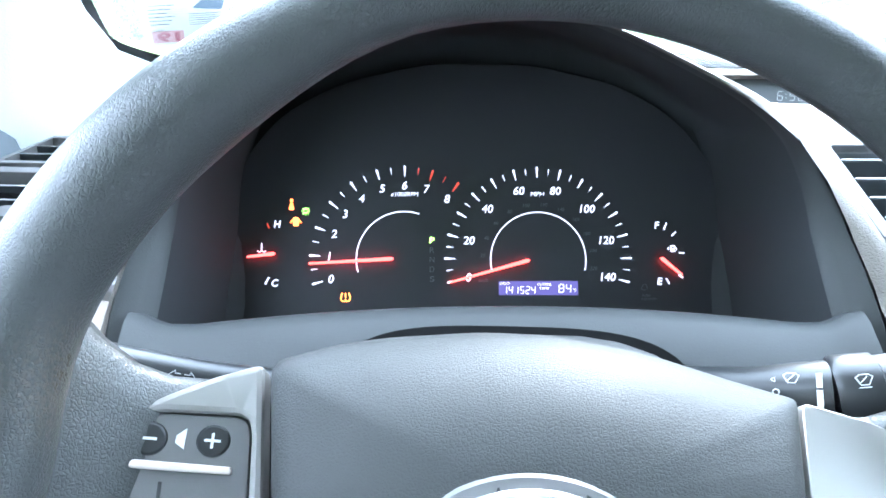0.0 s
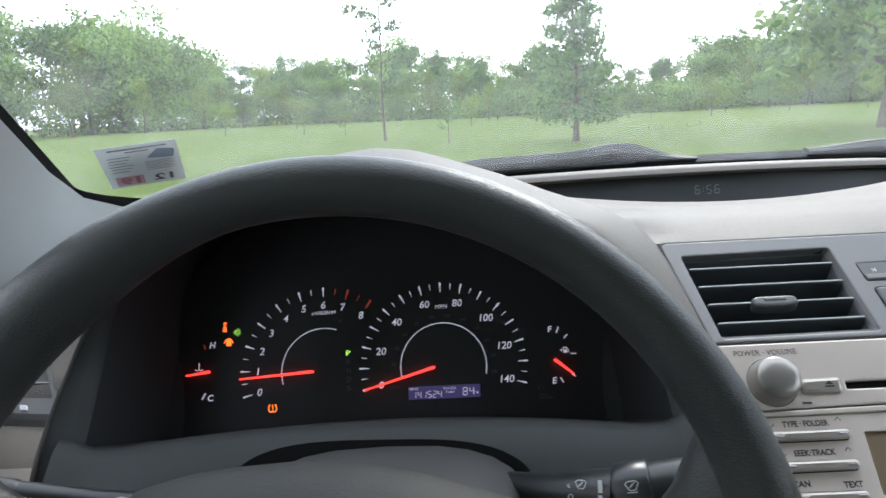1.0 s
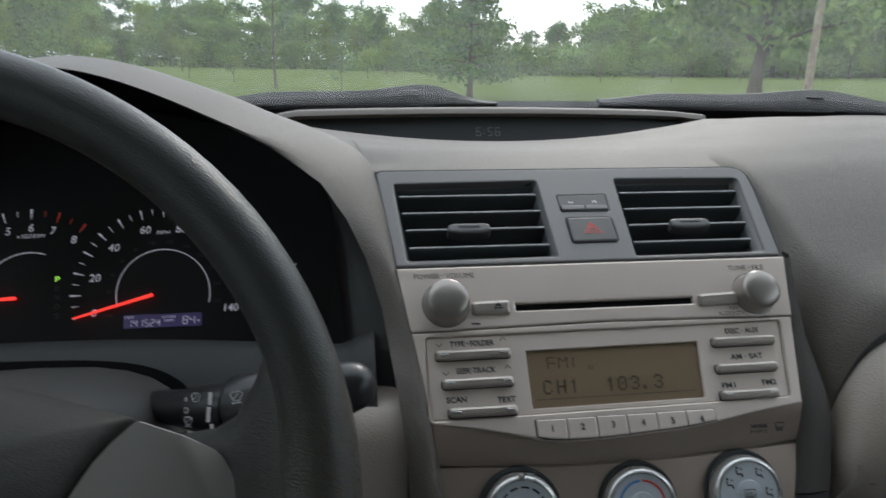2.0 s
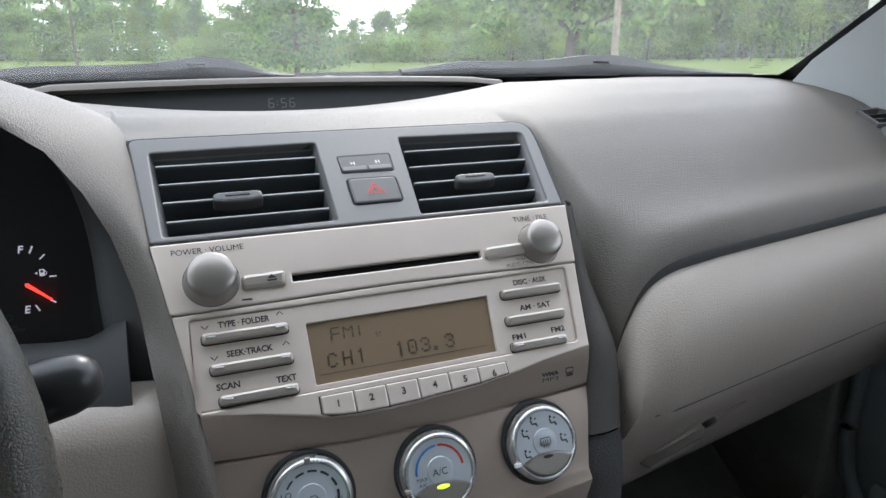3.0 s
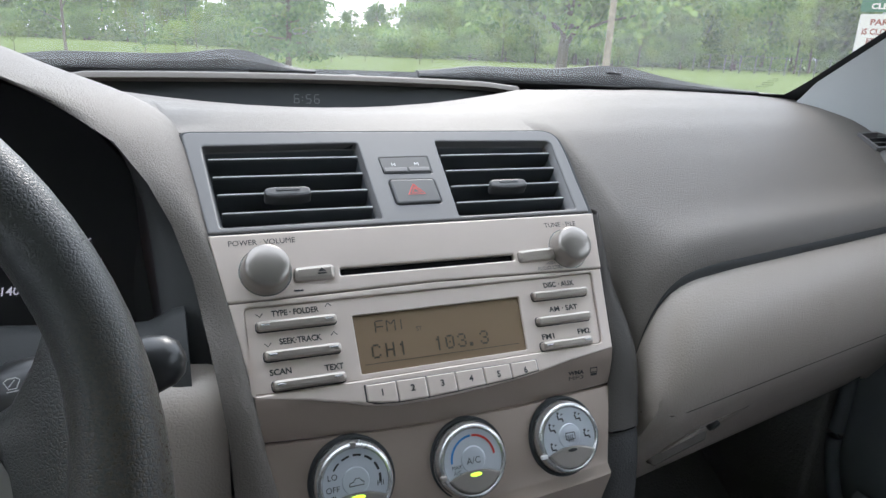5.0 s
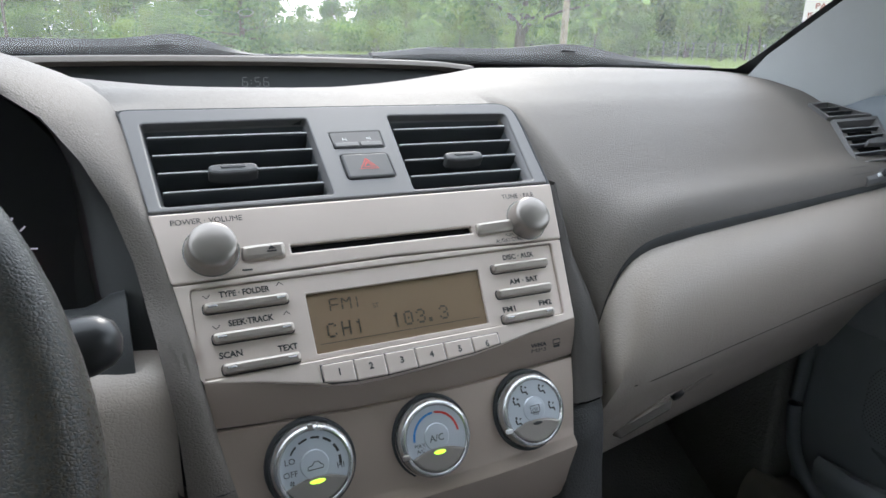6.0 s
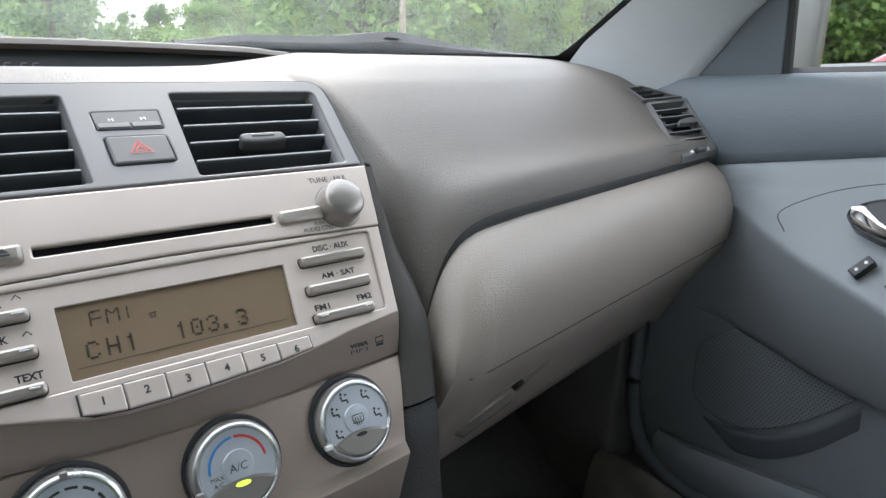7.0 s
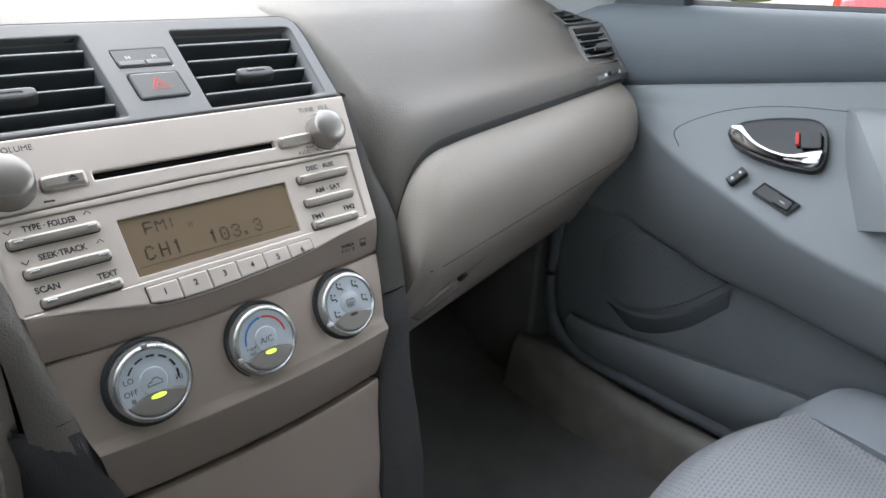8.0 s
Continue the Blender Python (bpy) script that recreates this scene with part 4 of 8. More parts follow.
def knob(x, y, r, h, name):
    k = mr @ Matrix.Translation((x, y, 0.003))
    ob = part(name, lathe([(r * 1.0, 0.0), (r * 1.0, 0.0015), (r * 0.96, 0.0035), (r * 0.93, h * 0.55), (r * 0.90, h * 0.80), (r * 0.87, h * 0.88), (r * 0.80, h * 0.94), (r * 0.55, h * 1.01), (r * 0.25, h * 1.04), (0, h * 1.05)], k), KNOB, radio, "satin silver round knob", smooth=40)
    part("knob_skirt", lathe([(r * 0.90, 0.0012), (r * 1.05, 0.0012), (r * 1.07, 0.0), (r * 1.07, -0.001)], k), KNOB_RING, ob)
    return ob


knob(-0.1107, -0.0272, 0.0156, 0.0150, "volume_knob")
knob(0.1106, -0.0285, 0.0150, 0.0150, "tune_knob")
eb = part("eject_button", plate(rounded([(-0.0945, -0.0362), (-0.0677, -0.0364), (-0.0671, -0.0258), (-0.0935, -0.0264)], 0.003), 0, 0.0070, mr, b=0.0026), ROCKER, radio)
part("eject_mark", flat([(-0.0790, -0.0311), (-0.0733, -0.0311), (-0.07615, -0.0286)], 0.0075, mr), INK, eb)
part("eject_bar", stroke([(-0.0792, -0.0323), (-0.0733, -0.0323)], 0.0010, 0.0075, mr), INK, eb)
part("audio_button", plate(rounded([(0.0668, -0.0366), (0.0980, -0.0360), (0.0980, -0.0262), (0.0676, -0.0272)], 0.003), 0, 0.0070, mr, b=0.0026), ROCKER, radio)
letters("POWER · VOLUME", -0.1105, -0.0070, 0.0043, 0.0036, INK, radio, mr, width=0.0415, turn=0.0)
letters("TUNE · FILE", 0.1100, -0.0085, 0.0043, 0.0036, INK, radio, mr, width=0.0275)
letters("PUSH", 0.0932, -0.0385, 0.0043, 0.0022, INK, radio, mr, width=0.0066)
letters("AUDIO CTRL", 0.0916, -0.0421, 0.0043, 0.0028, INK, radio, mr, width=0.0215)
part("model_mark", stroke([(-0.0950, -0.0415), (-0.0890, -0.0418)], 0.0012, 0.0043, mr), INK, radio)
# rocker buttons with dimpled ends
for x0, x1, y, names in ((-0.1202, -0.0709, -0.0620, 1), (-0.1176, -0.0709, -0.0806, 1), (-0.1149, -0.0706, -0.0990, 1), (0.0717, 0.1173, -0.0621, 0), (0.0700, 0.1142, -0.0806, 0), (0.0687, 0.1099, -0.0985, 1)):
    rb = part("rocker_button", plate(rounded(box2(x0, y - 0.0030, x1, y + 0.0030), 0.0026), 0, 0.0062, mr, b=0.0018), ROCKER, radio)
    # dark plate round the button paints the shadow in its gap
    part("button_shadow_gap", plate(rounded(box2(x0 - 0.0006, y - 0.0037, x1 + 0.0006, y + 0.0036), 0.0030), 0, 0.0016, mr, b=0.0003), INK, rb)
    if names:
        for x in (x0 + 0.005, x1 - 0.005):
            part("dimple", plate(rounded(box2(x - 0.0026, y - 0.0006, x + 0.0026, y + 0.0006), 0.0006), 0.004, 0.0067, mr, b=0.0003), KNOB_RING, rb)
for body, x, y, w in (("TYPE · FOLDER", -0.0955, -0.0541, 0.0295), ("SEEK·TRACK", -0.0945, -0.0722, 0.0262), ("SCAN", -0.1090, -0.0905, 0.0130), ("TEXT", -0.0765, -0.0920, 0.0118),
                      ("DISC · AUX", 0.0965, -0.0542, 0.0255), ("AM · SAT", 0.0950, -0.0725, 0.0240), ("FM1", 0.0768, -0.0916, 0.0100), ("FM2", 0.1067, -0.0910, 0.0105)):
    letters(body, x, y, 0.0015, 0.0036, INK, radio, mr, width=w, bold=0.00016)
for x, y, s in ((-0.1175, -0.0545, -1), (-0.0745, -0.0520, 1), (-0.1145, -0.0735, -1), (-0.0735, -0.0710, 1)):
    part("arrow_mark", stroke([(x - 0.0020, y - s * 0.0011), (x, y + s * 0.0011), (x + 0.0020, y - s * 0.0011)], 0.0006, 0.0015, mr), INK, radio)
# strip that falls back to the seam, with the six preset buttons proud of it
rows = []
for i in range(21):
    s = -1 + 2 * i / 20
    bow = 1 - s * s
    top = mr @ Vector((rx(-0.105) * s, -0.1054 - 0.0020 * bow, 0.0028))
    bot = V(0.1235 * s, -0.0294 - 0.004 * bow, 0.8388 - 0.0036 * bow)
    rows.append([top + V(0, 0.02, 0.01), top, top.lerp(bot, 0.04) + V(0, -0.0004, 0), top.lerp(bot, 0.35) + V(0, -0.0012, 0), top.lerp(bot, 0.7) + V(0, -0.001, 0), bot, bot + V(0, 0.02, 0)])
part("lower_strip", loft(rows), TAUPE, radio, "taupe metallic strip under the display", smooth=40)
nx = [-0.0600, -0.0400, -0.0200, 0.0003, 0.0206, 0.0408, 0.0612]
for i in range(6):
    x0, x1 = nx[i] + 0.0003, nx[i + 1] - 0.0003

    def ny(x):
        return lerp([-0.061, -0.055, -0.04, -0.02, 0, 0.02, 0.04, 0.062], [-0.1166, -0.1184, -0.1197, -0.1198, -0.1190, -0.1178, -0.1167, -0.1140], x)
    poly = [(x0, ny(x0)), ((x0 + x1) / 2, ny((x0 + x1) / 2)), (x1, ny(x1)), (x1, -0.1068), (x0, -0.1068)]
    pb = part("preset_button", plate(rounded(poly, 0.0007, 2), -0.012, 0.0048, mr, b=0.0008), SILVER, radio, "silver numbered preset button")
    letters(str(i + 1), (x0 + x1) / 2, -0.1126, 0.0053, 0.0040, INK, pb, mr, bold=0.00018)
part("preset_gap", plate([(-0.0606, -0.1168), (-0.0550, -0.1189), (-0.0400, -0.1202), (-0.0200, -0.1203), (0.0, -0.1195), (0.0200, -0.1183), (0.0400, -0.1172), (0.0618, -0.1144), (0.0618, -0.1063), (-0.0606, -0.1063)], -0.014, 0.0036, mr, b=0.0003), INK, radio)
mst = frame_of((0, -0.0312, 0.8515), (0, 0.16, 0.987))
letters("WMA", 0.0925, 0.0012, 0.0016, 0.0026, INK, radio, mst, width=0.0130, bold=0.0002)
letters("MP3", 0.0925, -0.0025, 0.0016, 0.0026, INK, radio, mst, width=0.0120)
part("disc_mark", stroke([(0.1045, -0.0004), (0.1045, 0.0028), (0.1100, 0.0028), (0.1100, -0.0004), (0.1045, -0.0004)], 0.0009, 0.0016, mst), INK, radio)
part("disc_mark", stroke([(0.1046, -0.0020), (0.1099, -0.0020)], 0.0018, 0.0016, mst), INK, radio)

# ---- climate panel ----
mh = frame_of((0, -0.0294, 0.8385), (0, 0.44, 0.898))
clim = empty("climate_panel", "taupe climate control panel with three round dials", "control panel")


def hx(v):
    return 0.1240 + v * 0.215


KN = ((-0.0725, -0.0302), (0.0048, -0.0316), (0.0775, -0.0296))
rows = []
for i in range(25):
    s = -1 + 2 * i / 24
    bow = 1 - s * s
    r = []
    for v, z in ((0.0, -0.020), (-0.0006, -0.002), (-0.002, 0.0), (-0.02, 0.001), (-0.045, 0.001), (-0.0530, 0.0010), (-0.0548, 0.0014), (-0.0595, 0.0050), (-0.0612, 0.0054), (-0.0635, 0.0044), (-0.078, -0.0050), (-0.0930, -0.0130), (-0.0955, -0.0160), (-0.0965, -0.030)):
        r.append(mh @ Vector((hx(v) * s, v - 0.0040 * bow, z + 0.004 * bow)))
    rows.append(r)
part("panel", loft(rows), TAUPE, clim, "taupe metallic plastic panel", smooth=30)
pk = []
for i in range(17):
    s = -1 + 2 * i / 16
    bow = 1 - s * s
    r = []
    for v, z in ((-0.0985, -0.030), (-0.0988, -0.0165), (-0.1000, -0.0140), (-0.1025, -0.0135), (-0.12, -0.0165), (-0.16, -0.020), (-0.20, -0.028), (-0.24, -0.045)):
        r.append(mh @ Vector((hx(v) * 0.99 * s, v - 0.0040 * bow, z + 0.004 * bow)))
    pk.append(r)
solo("ashtray_door", loft(pk), TAUPE, "taupe plastic pocket door below the climate dials", "panel", smooth=30)
console = []
for y, z in ((-0.04, 0.66), (-0.14, 0.60), (-0.30, 0.56), (-0.6, 0.56), (-1.0, 0.56)):
    console.append([V(-0.105, y, 0.30), V(-0.10, y, z - 0.02), V(-0.085, y, z), V(0.085, y, z), V(0.10, y, z - 0.02), V(0.105, y, 0.30)])
solo("centre_console", loft(console), TRIM_DARK, "dark grey plastic centre console", "console")


def climate_dial(x, y, name, label):
    k = mh @ Matrix.Translation((x, y, -0.0035)) @ Matrix.Rotation(radians(2), 4, "X")
    d = part(name, lathe([(0.0246, 0.0), (0.0246, 0.009), (0.0244, 0.0115), (0.0238, 0.0150), (0.0226, 0.0172), (0.0212, 0.0176), (0.0204, 0.0168), (0.0200, 0.0160)], k, 48), KNOB_RING, clim, label, smooth=50)
    part("dial_recess", lathe([(0.0243, 0.0075), (0.0252, 0.0092), (0.0262, 0.0092), (0.0270, 0.0082), (0.0274, 0.0020)], k, 40), HOOD_IN, d, "dark collar round the dial")
    kk = k @ Matrix.Translation((0, 0, 0.0158))
    # the clear upper field and the lower cap
    cut = -0.0098
    ang = [math.asin(cut / 0.0202) + i / 40 * (math.pi - 2 * math.asin(cut / 0.0202)) for i in range(41)]
    top = [(0.0202 * math.cos(a), 0.0202 * math.sin(a)) for a in ang]
    sag = [(-0.0176 + 0.0352 * i / 10, cut + 0.0042 * (1 - (2 * i / 10 - 1) ** 2)) for i in range(1, 10)]
    part("dial_face", plate(top + sag, -0.003, 0.0002, kk, b=0.0002), DIAL, d, "frosted pale dial face")
    a2 = [math.pi - math.asin(cut / 0.0202) + i / 24 * (math.pi + 2 * math.asin(cut / 0.0202)) for i in range(25)]
    capp = [(0.0200 * math.cos(a), 0.0200 * math.sin(a)) for a in a2] + sag[::-1]
    part("dial_cap", plate(capp, -0.003, 0.0022, kk, b=0.0012), KNOB, d, "satin grey lower cap")
    part("dial_dome", lathe([(0.0085, 0.0003), (0.0080, 0.0009), (0.004, 0.0012), (0, 0.0012)], kk @ Matrix.Translation((0, 0.001, 0)), 28), DIAL, d)
    return d, kk


d1, k1 = climate_dial(*KN[0], "fan_dial", "round fan dial with a satin ring")
part("lit_bar", plate([(0.0046 * math.cos(q / 10 * math.pi), -0.0082 + 0.0013 * math.sin(q / 10 * math.pi)) for q in range(20)], 0.0008, 0.0030, k1, b=0.0003), GLOW_LIME, d1, "lit lime green indicator")
letters("LO", -0.0138, 0.0055, 0.0005, 0.0034, INK, d1, k1)
letters("OFF", -0.0142, -0.0016, 0.0005, 0.0034, INK, d1, k1)
letters("HI", 0.0150, -0.0026, 0.0005, 0.0034, INK, d1, k1)
for a in (20, 110, 200, 290):
    part("fan_mark", flat([(-0.0140 + 0.0015 * math.cos(radians(a + q)) * w_, -0.0066 + 0.0015 * math.sin(radians(a + q)) * w_) for q, w_ in ((0, 0.1), (-22, 1.0), (40, 1.1))], 0.0005, k1), INK, d1)
for i in range(6):
    a = 148 - i * 28
    part("fan_step", stroke(arc(0, 0.001, 0.0152, a, a - 20, 6), 0.0011 + 0.0001 * i, 0.0005, k1), INK, d1)
part("car_mark", stroke([(-0.0045, -0.0015), (-0.0040, 0.0004), (-0.0018, 0.0008), (-0.0006, 0.0026), (0.0022, 0.0026), (0.0034, 0.0008), (0.0046, 0.0003), (0.0046, -0.0014), (-0.0045, -0.0015)], 0.0005, 0.0016, k1), INK, d1)
part("ring_notch", block(-0.0017, 0.0205, 0.016, 0.0017, 0.0242, 0.0186, 0.0005, 1, k1 @ Matrix.Translation((0, 0, -0.0158))), KNOB, d1)
d2, k2 = climate_dial(*KN[1], "temperature_dial", "round temperature dial with a satin ring")
part("lit_bar", plate([(0.0040 * math.cos(q / 10 * math.pi), -0.0082 + 0.0013 * math.sin(q / 10 * math.pi)) for q in range(20)], 0.0008, 0.0030, k2, b=0.0003), GLOW_LIME, d2, "lit lime green indicator")
letters("A/C", -0.0005, 0.0005, 0.0016, 0.0042, INK, d2, k2)
letters("MAX", -0.0118, -0.0022, 0.0005, 0.0023, INK, d2, k2)
letters("A/C", -0.0118, -0.0055, 0.0005, 0.0023, INK, d2, k2)
part("cold_arc", stroke(arc(0, 0.001, 0.0150, 182, 92, 20), 0.0014, 0.0005, k2), BLUE_INK, d2, "blue cold arc")
part("hot_arc", stroke(arc(0, 0.001, 0.0150, 88, 4, 20), 0.0014, 0.0005, k2), RED_INK, d2, "red hot arc")
part("ring_notch", block(-0.0242, -0.0085, 0.016, -0.0200, -0.0055, 0.0186, 0.0005, 1, k2 @ Matrix.Translation((0, 0, -0.0158))), KNOB, d2)
d3, k3 = climate_dial(*KN[2], "airflow_dial", "round airflow dial with a satin ring")
part("unlit_bar", plate([(0.0036 * math.cos(q / 10 * math.pi), -0.0080 + 0.0012 * math.sin(q / 10 * math.pi)) for q in range(20)], 0.0008, 0.0028, k3, b=0.0003), STALK, d3)
for a in (206, 152, 112, 54, 356):
    cx, cy = 0.0142 * math.cos(radians(a)), 0.0010 + 0.0142 * math.sin(radians(a))
    part("airflow_mark", stroke([(cx - 0.0024, cy + 0.0018), (cx - 0.0016, cy - 0.0010), (cx + 0.0012, cy - 0.0010), (cx + 0.0020, cy - 0.0030)], 0.0012, 0.0005, k3), INK, d3)
    part("airflow_mark", flat(circle(cx - 0.0018, cy + 0.0030, 0.0009, 10), 0.0005, k3), INK, d3)
    part("airflow_mark", flat([(cx + 0.0004, cy + 0.0012), (cx + 0.0024, cy + 0.0021), (cx + 0.0006, cy + 0.0028)], 0.0005, k3), INK, d3)
part("defrost_mark", stroke(rounded(box2(-0.0036, -0.0012, 0.0036, 0.0034), 0.0008) + [(-0.0028, -0.0012)], 0.0005, 0.0016, k3), INK, d3)
for x in (-0.0016, 0, 0.0016):
    part("defrost_mark", stroke([(x, -0.0028), (x + 0.0005, -0.001), (x - 0.0003, 0.0006), (x + 0.0003, 0.0020)], 0.0005, 0.0016, k3), INK, d3)
part("ring_notch", block(-0.0242, -0.0105, 0.016, -0.0195, -0.0078, 0.0186, 0.0005, 1, k3 @ Matrix.Translation((0, 0, -0.0158))), INK_W, d3)

# ---- instrument cluster ----
mc = frame_of((-0.381, 0.155, 0.885), (0, 0.387, 0.922))
clu = empty("instrument_cluster", "lit gauges with red needles in a black cluster", "gauge")
part("gauge_face", plate(rounded([(-0.200, -0.055), (0.215, -0.055), (0.211, 0.03), (0.195, 0.085), (0.165, 0.125), (0.120, 0.152), (0.05, 0.168), (-0.03, 0.168), (-0.10, 0.152), (-0.148, 0.125), (-0.178, 0.085), (-0.193, 0.03)], 0.02), -0.006, 0.0, mc, b=0.001), FACE, clu, "black gauge face")
P0 = 0.0006


def ticks(gauge, cx, cy, a0, step, count, r0, r1, minor, mat_of):
    for i in range(count):
        a = radians(a0 - step * i)
        big = i % minor == 0
        ra, rb = (r0, r1) if big else (r0 + 0.0022, r1 - 0.0012)
        w = 0.0009 if big else 0.0005
        c, s = math.cos(a), math.sin(a)
        quad = [(ra, -w * 0.35), (rb - 0.001, -w), (rb, 0), (rb - 0.001, w), (ra, w * 0.35)]
        part("tick", flat([(cx + x * c - y * s, cy + x * s + y * c) for x, y in quad], P0, mc), mat_of(i), gauge)


def needle(gauge, x0, y0, x1, y1, w):
    d = Vector((x1 - x0, y1 - y0)).normalized()
    n = Vector((-d.y, d.x))
    tip, tail = Vector((x0, y0)), Vector((x1, y1))
    poly = [tip + n * w * 0.55, tip - n * w * 0.55, tail - n * w, tail + d * w, tail + n * w]
    part("needle", plate([tuple(p) for p in poly], 0.003, 0.0045, mc, b=0.0003), GLOW_R, gauge, "glowing red needle")


tach = part("tachometer", stroke(arc(-0.0505, 0.0120, 0.0369, 196, 72, 40), 0.0009, P0, mc), GLOW_W, clu)
ticks(tach, -0.0505, 0.0120, 195.5, 8.8, 17, 0.0645, 0.0735, 2, lambda i: GLOW_W if i < 13 else DIMRED)
for i in range(9):
    a = radians(195.5 - 17.6 * i)
    r = 0.0575 if i else 0.0580
    letters(str(i), -0.0505 + r * math.cos(a), 0.0120 + r * math.sin(a), P0, 0.0062, GLOW_W, tach, mc, shear=0.15, bold=0.0001, name="numeral")
letters("x1000RPM", -0.0505, 0.0625, P0, 0.0034, GLOW_W, tach, mc, width=0.0215, shear=0.15)
needle(tach, -0.1231, 0.0082, -0.0598, 0.0119, 0.0013)
spd = part("speedometer", stroke(arc(0.0535, 0.0115, 0.0372, 192, -13, 60), 0.0009, P0, mc), GLOW_W, clu)
ticks(spd, 0.0535, 0.0115, 194.2, 7.43, 29, 0.0645, 0.0735, 2, lambda i: GLOW_W)
for i in range(8):
    a = radians(194.2 - 29.72 * i)
    r = 0.0560
    letters(str(20 * i), 0.0535 + r * math.cos(a), 0.0115 + r * math.sin(a), P0, 0.0062, GLOW_W, spd, mc, shear=0.15, bold=0.0001, name="numeral")
for i in range(1, 12):
    a = radians(194.2 - 20 * i * 0.6214 * 1.486)
    letters(str(20 * i), 0.0535 + 0.0435 * math.cos(a), 0.0115 + 0.0435 * math.sin(a), P0, 0.0028, GLOW_DIM, spd, mc, shear=0.15, name="numeral")
letters("MPH", 0.0535, 0.0630, P0, 0.0034, GLOW_W, spd, mc, width=0.0108, shear=0.15)
letters("km/h", 0.0105, -0.0045, P0, 0.0026, GLOW_DIM, spd, mc, shear=0.15)
needle(spd, -0.0154, -0.0063, 0.0452, 0.0107, 0.0013)
temp = part("temperature_gauge", stroke([(-0.1543, 0.0355), (-0.1560, 0.0395)], 0.0010, P0, mc), DIMRED, clu)
needle(temp, -0.1700, 0.0132, -0.1500, 0.0158, 0.0013)
letters("H", -0.1482, 0.0388, P0, 0.0052, GLOW_W, temp, mc, shear=0.15, bold=0.0002)
letters("C", -0.1491, -0.0065, P0, 0.0052, GLOW_W, temp, mc, shear=0.15, bold=0.0002)
part("tick", stroke([(-0.1566, -0.0075), (-0.1538, -0.0022)], 0.0014, P0, mc), GLOW_W, temp)
part("coolant_mark", stroke([(-0.1598, 0.0183), (-0.1598, 0.0240)], 0.0009, P0, mc), GLOW_W, temp)
part("coolant_mark", stroke([(-0.1632, 0.0182), (-0.1615, 0.0172), (-0.1598, 0.0182), (-0.1580, 0.0172), (-0.1564, 0.0182)], 0.0008, P0, mc), GLOW_W, temp)
fuel = part("fuel_gauge", stroke([(0.1528, 0.0352), (0.1550, 0.0405)], 0.0013, P0, mc), GLOW_W, clu)
needle(fuel, 0.1650, -0.0006, 0.1497, 0.0121, 0.0013)
letters("F", 0.1474, 0.0387, P0, 0.0052, GLOW_W, fuel, mc, shear=0.15, bold=0.0002)
letters("E", 0.1484, -0.0053, P0, 0.0052, GLOW_W, fuel, mc, shear=0.15, bold=0.0002)
for p, q in (((0.1588, 0.0302), (0.1622, 0.0335)), ((0.1640, 0.0170), (0.1686, 0.0168)), ((0.1632, -0.0002), (0.1668, -0.0026)), ((0.1535, -0.0028), (0.1560, -0.0074))):
    part("tick", stroke([p, q], 0.0011, P0, mc), GLOW_W, fuel)
part("pump_mark", plate(rounded(box2(0.1578, 0.0178, 0.1612, 0.0228), 0.0004), 0, P0, mc, holes=[box2(0.1585, 0.0204, 0.1605, 0.0221)], b=0.0001), GLOW_W, fuel)
part("pump_mark", stroke([(0.1612, 0.0215), (0.1624, 0.0207), (0.1624, 0.0185), (0.1612, 0.0190)], 0.0005, P0, mc), GLOW_W, fuel)
part("pump_mark", flat([(0.1548, 0.0203), (0.1566, 0.0190), (0.1566, 0.0216)], P0, mc), GLOW_W, fuel)
for i, c in enumerate("PRNDS"):
    letters(c, -0.0291, 0.0265 - 0.0075 * i, P0, 0.0044, GLOW_G if c == "P" else GLOW_DIM, clu, mc, width=0.0036, name="gear_letter")
odo = part("odometer", flat(rounded(box2(0.0223, -0.0160, 0.0840, -0.0051), 0.0005), P0, mc), ODO, clu, "violet-blue lit odometer display")
letters("ODO", 0.0268, -0.0069, 0.0010, 0.0020, GLOW_W, odo, mc, width=0.0078)
segment_text("141524", 0.0382, -0.0121, 0.0010, 0.0054, 0.0026, 0.0044, 0.0006, GLOW_W, odo, mc, "odometer_digit")
letters("OUTSIDE", 0.0578, -0.0077, 0.0010, 0.0019, GLOW_W, odo, mc, width=0.0110)
letters("TEMP", 0.0578, -0.0108, 0.0010, 0.0019, GLOW_W, odo, mc, width=0.0078)
segment_text("84", 0.0738, -0.0108, 0.0010, 0.0062, 0.0034, 0.0056, 0.0007, GLOW_W, odo, mc, "temperature_digit")
letters("°F", 0.0812, -0.0120, 0.0010, 0.0022, GLOW_W, odo, mc, width=0.0030)
letters("PUSH", 0.1375, -0.0165, P0, 0.0019, GLOW_DIM, clu, mc)
letters("ODO/TRIP", 0.1395, -0.0192, P0, 0.0019, GLOW_DIM, clu, mc)
part("lamp_mark", stroke([(0.1335, -0.0112), (0.1352, -0.0078), (0.1375, -0.0080), (0.1385, -0.0108), (0.1362, -0.0122), (0.1335, -0.0112)], 0.0004, P0, mc), GLOW_DIM, clu)
# warning lamps
wd = part("door_warning_lamp", flat(rounded(box2(-0.1362, 0.0375, -0.1318, 0.0440), 0.001), P0, mc), GLOW_A, clu, "lit orange open-door lamp")
part("lamp_wing", stroke([(-0.1318, 0.0425), (-0.1298, 0.0398)], 0.0009, P0, mc), GLOW_O, wd)
part("lamp_wing", stroke([(-0.1362, 0.0425), (-0.1382, 0.0398)], 0.0009, P0, mc), GLOW_O, wd)
